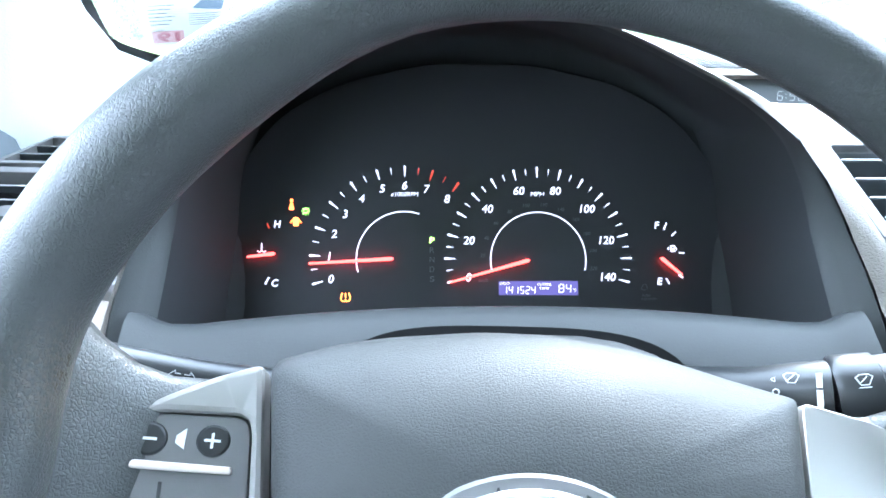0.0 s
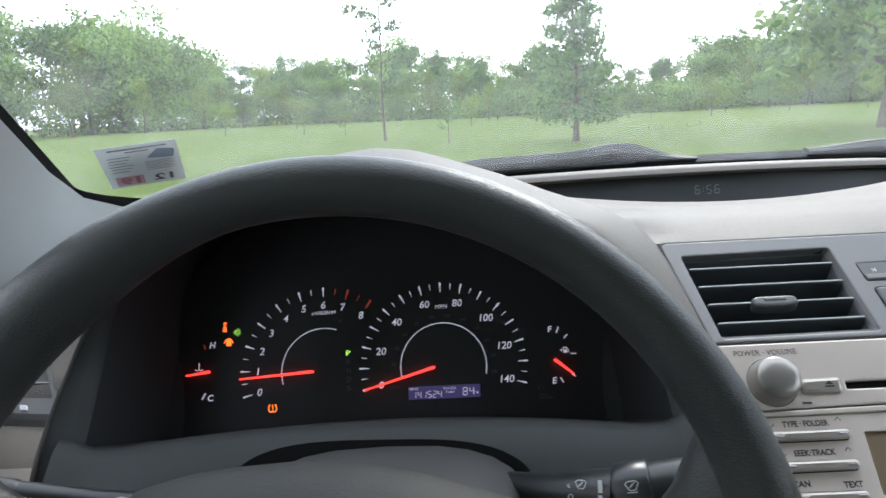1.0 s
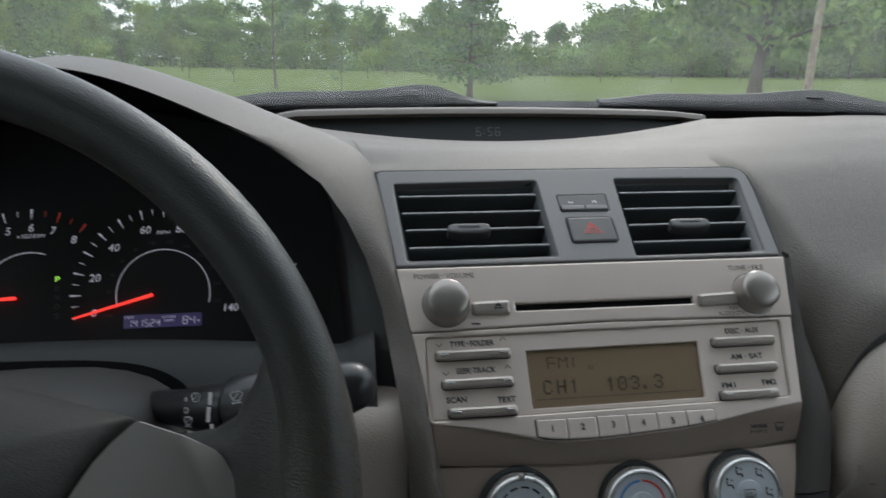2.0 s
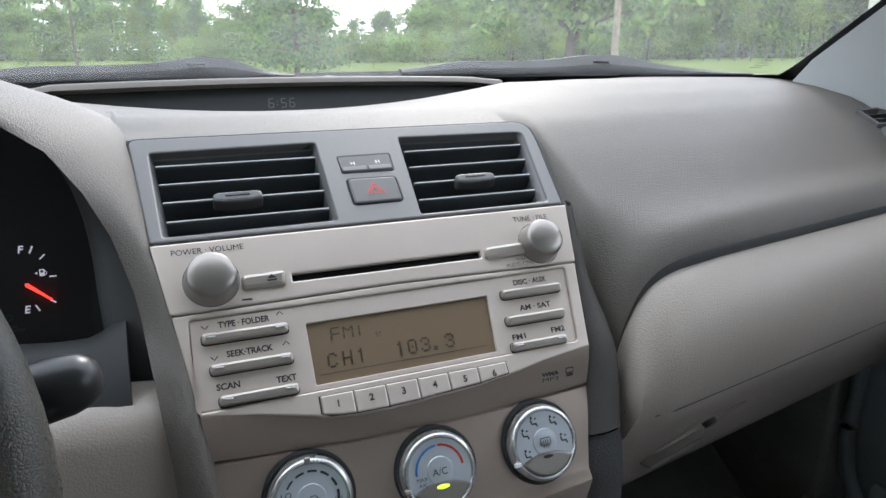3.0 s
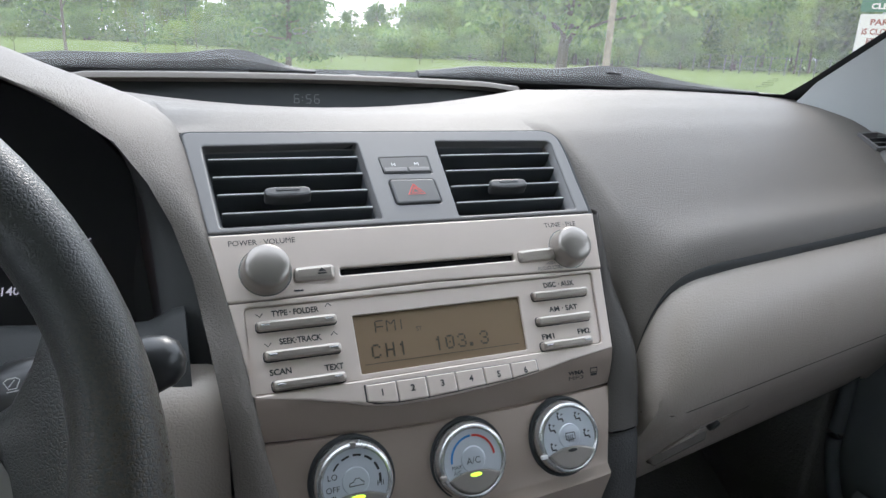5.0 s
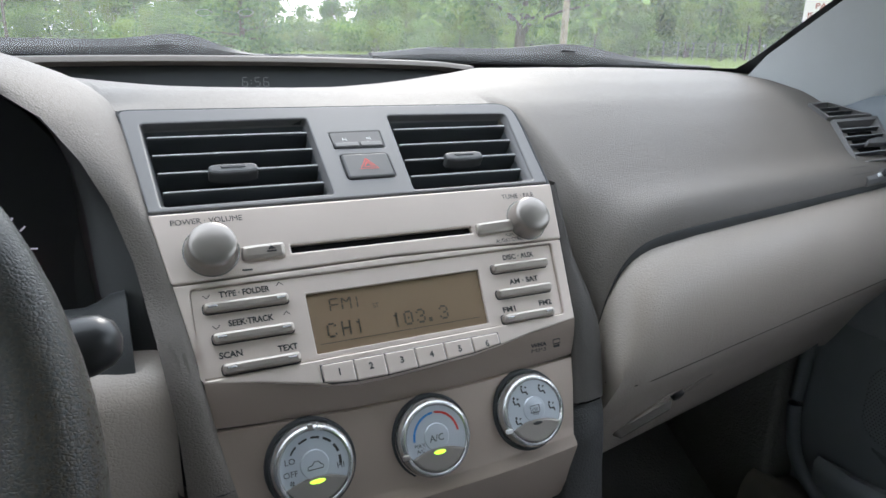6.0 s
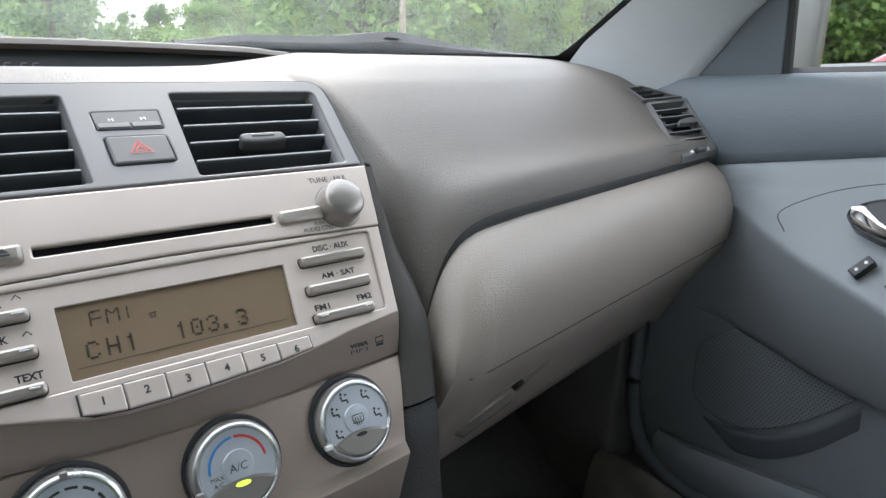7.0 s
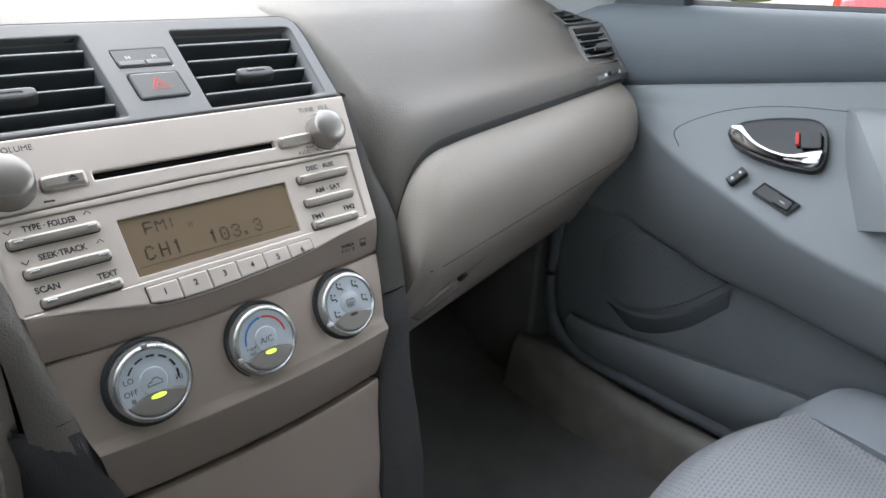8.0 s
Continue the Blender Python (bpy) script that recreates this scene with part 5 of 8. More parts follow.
wb = part("belt_warning_lamp", flat(rounded([(-0.1396, 0.0500), (-0.1356, 0.0500), (-0.1368, 0.0556), (-0.1384, 0.0556)], 0.0006), P0, mc), GLOW_O, clu, "lit red seat belt lamp")
part("lamp_head", flat(circle(-0.1376, 0.0572, 0.0013, 14), P0, mc), GLOW_O, wb)
wt = part("tyre_warning_lamp", stroke([(-0.0978, -0.0142), (-0.0990, -0.0180), (-0.0978, -0.0205), (-0.0928, -0.0205), (-0.0916, -0.0180), (-0.0928, -0.0142)], 0.0009, P0, mc), GLOW_A, clu, "lit amber tyre pressure lamp")
part("lamp_mark", stroke([(-0.0953, -0.0145), (-0.0953, -0.0180)], 0.0009, P0, mc), GLOW_A, wt)
part("lamp_mark", flat(circle(-0.0953, -0.0193, 0.0006, 10), P0, mc), GLOW_A, wt)
wl2 = part("lights_lamp", stroke(circle(-0.1265, 0.0491, 0.0017, 16) + [(-0.1248, 0.0491)], 0.0004, P0, mc), GLOW_G, clu, "lit green lights lamp")
for i in range(8):
    a = i * math.pi / 4
    part("lamp_ray", stroke([(-0.1265 + 0.0024 * math.cos(a), 0.0491 + 0.0024 * math.sin(a)), (-0.1265 + 0.0033 * math.cos(a), 0.0491 + 0.0033 * math.sin(a))], 0.0004, P0, mc), GLOW_G, wl2)

# ---- steering wheel ----
def worn_rim():
    """Polished, scuffed patches on the rim where it is held; golden glints painted in."""
    m = WHEEL
    nt, nl = m.node_tree.nodes, m.node_tree.links
    p = nt["Principled BSDF"]
    co = nt.new("ShaderNodeTexCoord")
    worn = None
    for place, size in (((-0.170, -0.158, 0.925), 0.072), ((-0.527, -0.140, 0.955), 0.028)):
        d = nt.new("ShaderNodeVectorMath")
        d.operation = "DISTANCE"
        d.inputs[1].default_value = place
        nl.new(co.outputs["Object"], d.inputs[0])
        r = nt.new("ShaderNodeMapRange")
        r.inputs["From Min"].default_value, r.inputs["From Max"].default_value, r.inputs["To Min"].default_value, r.inputs["To Max"].default_value = size * 0.3, size, 1.0, 0.0
        nl.new(d.outputs["Value"], r.inputs["Value"])
        if worn is None:
            worn = r.outputs["Result"]
        else:
            a = nt.new("ShaderNodeMath")
            a.operation = "MAXIMUM"
            nl.new(worn, a.inputs[0])
            nl.new(r.outputs["Result"], a.inputs[1])
            worn = a.outputs[0]
    no = nt.new("ShaderNodeTexNoise")
    no.inputs["Scale"].default_value, no.inputs["Detail"].default_value = 700, 3
    nl.new(co.outputs["Object"], no.inputs["Vector"])
    sharp = nt.new("ShaderNodeMapRange")
    sharp.inputs["From Min"].default_value, sharp.inputs["From Max"].default_value = 0.35, 0.65
    nl.new(no.outputs["Fac"], sharp.inputs["Value"])
    mu = nt.new("ShaderNodeMath")
    mu.operation = "MULTIPLY"
    nl.new(worn, mu.inputs[0])
    nl.new(sharp.outputs["Result"], mu.inputs[1])
    mx = nt.new("ShaderNodeMix")
    mx.data_type = "RGBA"
    old = p.inputs["Base Color"].links[0].from_socket
    nl.new(old, mx.inputs["A"])
    # brown specks in the base colour stand in for glints on the grain
    mx.inputs["B"].default_value = (0.080, 0.068, 0.053, 1)
    nl.new(mu.outputs[0], mx.inputs["Factor"])
    nl.new(mx.outputs["Result"], p.inputs["Base Color"])
    ro = nt.new("ShaderNodeMix")
    nl.new(p.inputs["Roughness"].links[0].from_socket, ro.inputs["A"])
    ro.inputs["B"].default_value = 0.26
    nl.new(mu.outputs[0], ro.inputs["Factor"])
    nl.new(ro.outputs["Result"], p.inputs["Roughness"])


worn_rim()
WC = V(-0.377, -0.158, 0.908)
mw = frame_of(WC, (0, math.sin(radians(25.2)), math.cos(radians(25.2))))
wheel = empty("steering_wheel", "dark grey steering wheel with silver spokes", "steering wheel")
rows = []
for i in range(97):
    a = 2 * math.pi * i / 96
    deg = math.degrees(a) % 360
    near = max(math.exp(-((deg - 172) / 14) ** 2), math.exp(-((deg - 354) / 14) ** 2), math.exp(-((deg + 6) / 14) ** 2))
    r = 0.0143 + 0.0016 * near + 0.0024 * smoothstep(0.2, 0.7, -math.cos(a)) * (1 + 0.9 * smoothstep(0.2, 0.6, math.sin(a)))
    R = 0.2059 - r
    rows.append([mw @ Vector(((R + r * math.cos(b) * (1.0 + 0.35 * near * (math.cos(b) < 0))) * math.cos(a), (R + r * math.cos(b) * (1.0 + 0.35 * near * (math.cos(b) < 0))) * math.sin(a), 1.05 * r * math.sin(b)))
                 for b in [2 * math.pi * k / 20 for k in range(20)]])
part("rim", loft(rows, close=True), WHEEL, wheel, "worn dark grey grained rim", smooth=80)
# the hub sits behind the rim's plane and leans forward at its foot
mh2 = mw @ Matrix.Translation((0, 0.05, -0.038)) @ Matrix.Rotation(radians(-14), 4, "X")
EYE_H = V(-0.043, -0.052, 0.2615)
TOP_X = [-0.101, -0.0744, -0.054, -0.0188, 0.008, 0.0372, 0.0508, 0.0803, 0.105]
TOP_Y = [0.0052, 0.0122, 0.0148, 0.0167, 0.0155, 0.0103, 0.0066, -0.0034, -0.0100]


def swell(p, k=1.0):
    """The hub's full, rounded front: below its top edge it comes out towards the driver."""
    d = k * lerp([0, 0.0053, 0.0127, 0.021, 0.0294, 0.0369, 0.06], [0, 0.0055, 0.0130, 0.0186, 0.0229, 0.0260, 0.030], lerp(TOP_X, TOP_Y, p.x) - p.y)
    return p + (EYE_H - p) * (d / EYE_H.z)


padp = [(-0.1010, 0.0052), (-0.0744, 0.0122), (-0.0540, 0.0148), (-0.0188, 0.0167), (0.0080, 0.0155), (0.0372, 0.0103), (0.0508, 0.0066), (0.0803, -0.0034), (0.1047, -0.0108), (0.1043, -0.0160), (0.1035, -0.0230), (0.1027, -0.0310), (0.1018, -0.0390), (0.1010, -0.0470),
        (0.0960, -0.0750), (0.0720, -0.1120), (0.0, -0.1280), (-0.0680, -0.1120), (-0.0920, -0.0750), (-0.0972, -0.0446)]
rp = ccw(rounded(padp, 0.006, 3))
rows = [[mh2 @ swell(V(x * f, -0.05 + (y + 0.05) * f, z)) for x, y in rp] for f, z in ((0.99, -0.028), (1, -0.006), (0.992, -0.001), (0.965, 0.0030), (0.90, 0.0068), (0.75, 0.0100), (0.48, 0.0118), (0.15, 0.0122))]
bm = loft(rows, close=True)
bm.verts.ensure_lookup_table()
bm.faces.new([v for v in bm.verts][-len(rp):])
part("airbag_cover", bm, AIRBAG, wheel, "grey grained airbag cover", smooth=60)
mbd = mh2 @ Matrix.Translation(swell(V(-0.0055, -0.0700, 0.0113)))
badge = part("badge_recess", lathe([(0.0315, 0.0), (0.030, 0.0014), (0.0275, 0.0006), (0, 0.0004)], mbd @ Matrix.Diagonal((1.32, 0.90, 1, 1)), 48), TRIM_DARK, wheel, "grey dished badge seat")
part("badge_ring", lathe([(0.0265, 0.0), (0.0262, 0.0028), (0.0245, 0.0036), (0.0228, 0.0028), (0.0225, 0.0)], mbd @ Matrix.Diagonal((1.38, 0.90, 1, 1)), 56), CHROME, badge, "chrome oval badge ring")
part("badge_inner", lathe([(0.0105, 0.0), (0.0100, 0.0026), (0.0088, 0.0026), (0.0084, 0.0)], mbd @ Matrix.Translation((0, 0.006, 0)) @ Matrix.Diagonal((1.06, 1.67, 1, 1)), 40), CHROME, badge)


def bent(bm):
    """Lets a flat spoke piece, built in the hub's frame, rise towards the rim."""
    for q in bm.verts:
        q.co.z += 0.22 * max(0.0, abs(q.co.x) - 0.11)
        if q.co.x > 0:
            q.co = swell(q.co, 1 - smoothstep(0.103, 0.150, q.co.x))
    bmesh.ops.transform(bm, matrix=mh2, verts=bm.verts)
    return bm


for s in (-1, 1):
    # grained body that runs from behind the hub out into the rim
    top_e = [(0.100, 0.040, -0.060), (0.115, 0.046, -0.052), (0.128, 0.0475, -0.044), (0.139, 0.0492, -0.035), (0.1500, 0.0550, -0.025), (0.1590, 0.0650, -0.015), (0.1680, 0.0790, -0.006), (0.1800, 0.0920, 0.0)]
    low_e = [(0.100, -0.060, -0.036), (0.115, -0.064, -0.032), (0.128, -0.068, -0.028), (0.139, -0.072, -0.022), (0.1500, -0.079, -0.016), (0.1590, -0.088, -0.010), (0.1680, -0.0990, -0.004), (0.1780, -0.112, 0.0)]
    if s > 0:
        top_e = [(x, y - 0.0175 * (1 - smoothstep(0.150, 0.180, x)), z) for x, y, z in top_e]
    rows = []
    for a, b in zip(top_e, low_e):
        a, b = V(s * a[0], a[1], a[2]), V(s * b[0], b[1], b[2])
        r = [a + V(0, -0.010, -0.030), a + V(0, -0.001, -0.014), a + V(0, 0.0, -0.006), a + V(0, -0.003, 0.0)]
        for k in (0.12, 0.25, 0.4, 0.55, 0.7, 0.85, 0.96):
            r.append(a.lerp(b, k) + V(0, 0, 0.002 * math.sin(math.pi * k)))
        r += [b + V(0, 0, -0.006), b + V(0, 0.010, -0.030)]
        rows.append([mw @ p for p in r])
    part("spoke", loft(rows), WHEEL, wheel, "dark grey grained spoke", smooth=60)
    if s < 0:
        trim = [(-0.1035, 0.0048), (-0.1210, -0.0008), (-0.1390, -0.0090), (-0.1590, -0.0205), (-0.1690, -0.0330), (-0.1745, -0.048), (-0.171, -0.075), (-0.150, -0.092), (-0.1000, -0.100), (-0.1000, -0.045)]
        hole = ccw(rounded([(-0.1440, -0.0155), (-0.1380, -0.0142), (-0.1110, -0.0151), (-0.1076, -0.0172), (-0.1061, -0.0224), (-0.1047, -0.062), (-0.148, -0.076), (-0.162, -0.056), (-0.1650, -0.044), (-0.1570, -0.0300)], 0.004))
    else:
        trim = [(0.1068, -0.0118), (0.1300, -0.0205), (0.1440, -0.0295), (0.1530, -0.0460), (0.1545, -0.066), (0.140, -0.090), (0.099, -0.100), (0.1028, -0.050), (0.1046, -0.0310), (0.1058, -0.0190)]
        hole = None
    tr = part("spoke_trim", bent(plate(rounded(trim, 0.004), -0.034 if s > 0 else -0.016, -0.0025, None, holes=[hole] if hole else [], b=0.0025 if hole else 0.0004)), SPOKE_SILVER, wheel, "silver plastic spoke trim")
    if hole:
        bpn = part("button_panel", bent(plate(inset(hole, 0.0006), -0.014, -0.0045, None, b=0.0012)), TRIM_DARK, wheel, "dark grey audio button panel")
        part("button_bar", bent(plate(rounded([(-0.1585, -0.0335), (-0.1120, -0.0368), (-0.1120, -0.0340), (-0.1575, -0.0305)], 0.001), -0.010, -0.0022, None, b=0.0008)), SILVER, bpn, "thin silver bar")
        for x, y in ((-0.1412, -0.0241), (-0.1195, -0.0247)):
            bm = lathe([(0.0060, -0.0046), (0.0058, -0.0038), (0.0050, -0.0034), (0, -0.0037)], Matrix.Translation((x, y, 0)), 28)
            part("volume_button", bent(bm), STALK, bpn, "round black volume button")
        for pts, w in (([(-0.1440, -0.0239), (-0.1384, -0.0243)], 0.0010), ([(-0.1223, -0.0245), (-0.1167, -0.0249)], 0.0010), ([(-0.1196, -0.0275), (-0.1194, -0.0219)], 0.0010),
                       ([(-0.1550, -0.0412), (-0.1515, -0.0440), (-0.1480, -0.0412)], 0.0010)):
            part("button_mark", bent(stroke(pts, w, -0.0031, Matrix())), INK_W, bpn)
        part("speaker_mark", bent(flat([(-0.1325, -0.0255), (-0.1293, -0.0278), (-0.1288, -0.0203), (-0.1322, -0.0228)], -0.0040, Matrix())), INK_W, bpn)
        part("button_split", bent(plate(box2(-0.1365, -0.070, -0.1353, -0.0390), -0.008, -0.0042, None, b=0.0002)), INK, bpn)

# ---- stalks ----
def stalk(name, label, path, radii):
    st = empty(name, label, "control stalk")
    part("arm", tube(path, radii, 18), STALK, st, smooth=60)
    return st


ws = stalk("wiper_stalk", "black wiper stalk with white symbols", [(-0.310, 0.000, 0.876), (-0.285, -0.030, 0.8925), (-0.262, -0.055, 0.9020), (-0.2460, -0.0665, 0.9072), (-0.2340, -0.0730, 0.9105)], [0.0080, 0.0085, 0.0108, 0.0136, 0.0146])
part("twist_ring", tube([(-0.2345, -0.0730, 0.9104), (-0.2335, -0.0733, 0.9107), (-0.2185, -0.0762, 0.9138), (-0.2175, -0.0764, 0.9140)], [0.0152, 0.0168, 0.0164, 0.0150], 26), STALK, ws, "ribbed black twist ring", smooth=50)
part("end_knob", tube([(-0.2180, -0.0763, 0.9139), (-0.210, -0.0775, 0.9158), (-0.186, -0.0815, 0.9215), (-0.176, -0.0832, 0.9239), (-0.1690, -0.0843, 0.9256), (-0.1650, -0.0849, 0.9265), (-0.1630, -0.0852, 0.9270)], [0.0148, 0.0148, 0.0138, 0.0132, 0.0112, 0.0078, 0.002], 28), STALK, ws, "dark grey rounded stalk end", smooth=50)
ts = stalk("turn_signal_stalk", "black turn signal stalk with white arrows", [(-0.440, -0.030, 0.888), (-0.480, -0.056, 0.9055), (-0.512, -0.0715, 0.9180), (-0.5465, -0.0800, 0.9300)], [0.0070, 0.0076, 0.0079, 0.0080])
part("twist_ring", tube([(-0.5460, -0.0799, 0.9298), (-0.5475, -0.0802, 0.9303), (-0.578, -0.0852, 0.9395), (-0.583, -0.086, 0.9410)], [0.0078, 0.0087, 0.0090, 0.0068], 22), STALK, ts, smooth=50)


def on_stalk(a, b, t, r, turn=0.0):
    """A frame on the side of a stalk that faces the driver."""
    a, b = Vector(a), Vector(b)
    x = (b - a).normalized() if b.x > a.x else (a - b).normalized()
    n = Vector((0, -0.88, 0.47))
    n = (n - x * n.dot(x)).normalized()
    y = n.cross(x)
    m = Matrix((x, y, n)).transposed().to_4x4()
    return Matrix.Translation(a.lerp(b, t) + n * r) @ m


sa, sb = (-0.512, -0.0715, 0.9180), (-0.5465, -0.0800, 0.9300)
mt = on_stalk(sa, sb, 0.28, 0.0080)
for s in (-1, 1):
    part("arrow_mark", stroke([(s * 0.0006, 0.001), (s * 0.003, 0.001), (s * 0.003, 0.0022), (s * 0.0055, 0.0), (s * 0.003, -0.0022), (s * 0.003, -0.001), (s * 0.0006, -0.001)], 0.0005, 0.0004, mt), INK_W, ts)
mt = on_stalk(sa, sb, 0.80, 0.0080)
for s in (-1, 1):
    part("lamp_mark", stroke([(s * 0.0008, 0.0013), (s * 0.0024, 0.0011), (s * 0.0024, -0.0011), (s * 0.0008, -0.0013), (s * 0.0008, 0.0013)], 0.0004, 0.0004, mt), INK_W, ts)
    for y in (-1, 1):
        part("lamp_mark", stroke([(s * 0.0030, y * 0.0009), (s * 0.0043, y * 0.0014)], 0.0004, 0.0004, mt), INK_W, ts)
mt = on_stalk((-0.5475, -0.0802, 0.9303), (-0.578, -0.0852, 0.9395), 0.12, 0.0090)
part("index_mark", stroke([(-0.0020, 0), (0.0020, 0)], 0.0012, 0.0004, mt), INK_W, ts)


def wiper_mark(m, x, y, k, rays=True):
    """The printed sign of a wiped windscreen."""
    part("wiper_mark", stroke([(x - 0.0026 * k, y + 0.0012 * k), (x - 0.0013 * k, y + 0.0020 * k), (x + 0.0013 * k, y + 0.0020 * k), (x + 0.0026 * k, y + 0.0012 * k), (x + 0.0012 * k, y - 0.0014 * k), (x - 0.0012 * k, y - 0.0014 * k), (x - 0.0026 * k, y + 0.0012 * k)], 0.0005, 0.0007, m), INK_W, ws)
    part("wiper_mark", stroke([(x - 0.0012 * k, y - 0.0006 * k), (x + 0.0010 * k, y + 0.0014 * k)], 0.0005, 0.0007, m), INK_W, ws)
    if rays:
        part("wiper_mark", stroke([(x - 0.0020 * k, y - 0.0022 * k), (x + 0.0018 * k, y - 0.0022 * k)], 0.0005, 0.0007, m), INK_W, ws)


mt = on_stalk((-0.262, -0.055, 0.9020), (-0.2340, -0.0730, 0.9105), 0.62, 0.0134)
part("wiper_mark", stroke(circle(-0.0085, -0.0005, 0.0013, 12) + [(-0.0072, -0.0005)], 0.0005, 0.0004, mt), INK_W, ws)
part("wiper_mark", stroke([(-0.0105, 0.0050), (-0.0088, 0.0060), (-0.0088, 0.0040), (-0.0105, 0.0050)], 0.0005, 0.0002, mt), INK_W, ws)
wiper_mark(mt, -0.0020, 0.0055, 1.25, False)
wiper_mark(mt, -0.0065, -0.0060, 1.1)
mt = on_stalk((-0.2460, -0.0665, 0.9072), (-0.2340, -0.0730, 0.9105), 0.72, 0.0143)
for y0, y1 in ((0.0085, 0.0022), (0.0012, -0.0062), (-0.0072, -0.0112)):
    n_ = [y0 + (y1 - y0) * k / 4 for k in range(5)]
    part("index_band", stroke([(-0.0012 + 0.0003 * y / 0.01, y) for y in n_], 0.0024, 0.0010 - 0.0035 * (abs(y0 + y1) / 0.020) ** 2, mt), INK_W, ws)
mt = on_stalk((-0.2345, -0.0730, 0.9104), (-0.2175, -0.0764, 0.9140), 0.45, 0.0166)
wiper_mark(mt, 0.0005, 0.0052, 1.3)
mt = on_stalk((-0.2180, -0.0763, 0.9139), (-0.176, -0.0832, 0.9239), 0.42, 0.0144)
wiper_mark(mt, 0.0, 0.0052, 1.4)

# ---- windscreen ----
def glass_material(name, tint=(0.95, 0.98, 0.96)):
    m = bpy.data.materials.new(name)
    m.use_nodes = True
    nt, nl = m.node_tree.nodes, m.node_tree.links
    nt.remove(nt["Principled BSDF"])
    tr, gl, mx, fr = nt.new("ShaderNodeBsdfTransparent"), nt.new("ShaderNodeBsdfGlossy"), nt.new("ShaderNodeMixShader"), nt.new("ShaderNodeLayerWeight")
    pw, sc = nt.new("ShaderNodeMath"), nt.new("ShaderNodeMath")
    pw.operation, sc.operation = "POWER", "MULTIPLY_ADD"
    pw.inputs[1].default_value, sc.inputs[1].default_value, sc.inputs[2].default_value = 5.0, 0.55, 0.025
    tr.inputs["Color"].default_value = (*tint, 1)
    gl.inputs["Roughness"].default_value = 0.02
    fr.inputs["Blend"].default_value = 0.5
    nl.new(fr.outputs["Facing"], pw.inputs[0])
    nl.new(pw.outputs[0], sc.inputs[0])
    nl.new(sc.outputs[0], mx.inputs[0])
    nl.new(tr.outputs[0], mx.inputs[1])
    nl.new(gl.outputs[0], mx.inputs[2])
    nl.new(mx.outputs[0], nt["Material Output"].inputs["Surface"])
    return m


GLASS = glass_material("clear_car_glass")


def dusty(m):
    """A thin uneven film of dust and dried rain on the glass, which catches the daylight; thickened to stand in for
    glare haze.
    """
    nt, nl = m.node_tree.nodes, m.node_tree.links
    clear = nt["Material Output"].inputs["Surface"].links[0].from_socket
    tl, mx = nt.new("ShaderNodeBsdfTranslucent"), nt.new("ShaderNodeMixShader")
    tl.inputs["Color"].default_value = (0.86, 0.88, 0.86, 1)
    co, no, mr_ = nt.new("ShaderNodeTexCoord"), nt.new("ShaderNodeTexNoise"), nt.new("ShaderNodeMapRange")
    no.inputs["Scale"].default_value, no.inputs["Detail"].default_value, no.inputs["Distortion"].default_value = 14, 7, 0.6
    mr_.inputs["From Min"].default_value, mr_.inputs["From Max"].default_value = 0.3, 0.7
    # denser than the dust alone: also paints the milky haze over the view
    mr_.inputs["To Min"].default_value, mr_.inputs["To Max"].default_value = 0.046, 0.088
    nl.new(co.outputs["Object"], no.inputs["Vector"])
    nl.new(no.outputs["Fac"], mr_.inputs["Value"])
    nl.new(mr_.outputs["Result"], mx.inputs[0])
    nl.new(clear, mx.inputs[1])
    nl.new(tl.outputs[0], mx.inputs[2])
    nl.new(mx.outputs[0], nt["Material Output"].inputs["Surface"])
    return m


DUST_HAZE_GLASS = dusty(glass_material("dusty_hazed_windscreen_glass"))
FRIT = material("black_glass_edge", (0.008, 0.008, 0.009), 0.5, mottle=0)


def pane(x, s, lift=0.0):
    """A point of the windscreen: x at its foot, s metres up along it; lift: out of its inner face towards the cabin."""
    return V(x * (1 - 0.17 * s), 0.62 - 0.60 * x * x - 0.866 * s - 0.5 * lift, 1.012 + 0.5 * s - 0.03 * s * s - 0.866 * lift)


ws_rows = [[pane(-0.74 + 1.48 * i / 30, 0.86 * j / 12) for i in range(31)] for j in range(13)]
shield = solo("windshield", loft(ws_rows), DUST_HAZE_GLASS, "curved clear car windscreen with a black edge", "window", "structure", smooth=80)
shield.visible_shadow = False


def edge_x(s, u):
    """Where the pillar meets the glass, u metres up along it; the lower corner is round."""
    if s > 0:
        return 0.677 - 0.05 * max(0.0, u - 0.08) - 2.0 * max(0.0, 0.06 - u) ** 2
    return -(0.698 - 0.05 * max(0.0, u - 0.10) - 14.0 * max(0.0, 0.10 - u) ** 2)


def edge_point(s, u, off, lift):
    """A point of the glass, off metres inside the pillar's edge."""
    d = Vector((edge_x(s, u + 0.002) - edge_x(s, u - 0.002), 0.004)).normalized()
    n = Vector((-d.y, d.x)) * s
    return pane(edge_x(s, u) + n.x * off, u + n.y * off, lift)


for s in (-1, 1):
    rows = []
    for i in range(49):
        u = 0.012 + 0.80 * (i / 48) ** 1.8
        a, b = Vector((edge_x(s, u - 0.002), u - 0.002)), Vector((edge_x(s, u + 0.002), u + 0.002))
        d = (b - a).normalized()
        n = Vector((-d.y, d.x)) * s
        p = Vector((edge_x(s, u), u))
        q, r = p + n * 0.013, p - n * 0.03
        rows.append([pane(q.x, q.y, 0.003), pane(r.x, r.y, 0.003)])
    part("edge_band", loft(rows), FRIT, shield, "black ceramic edge band")
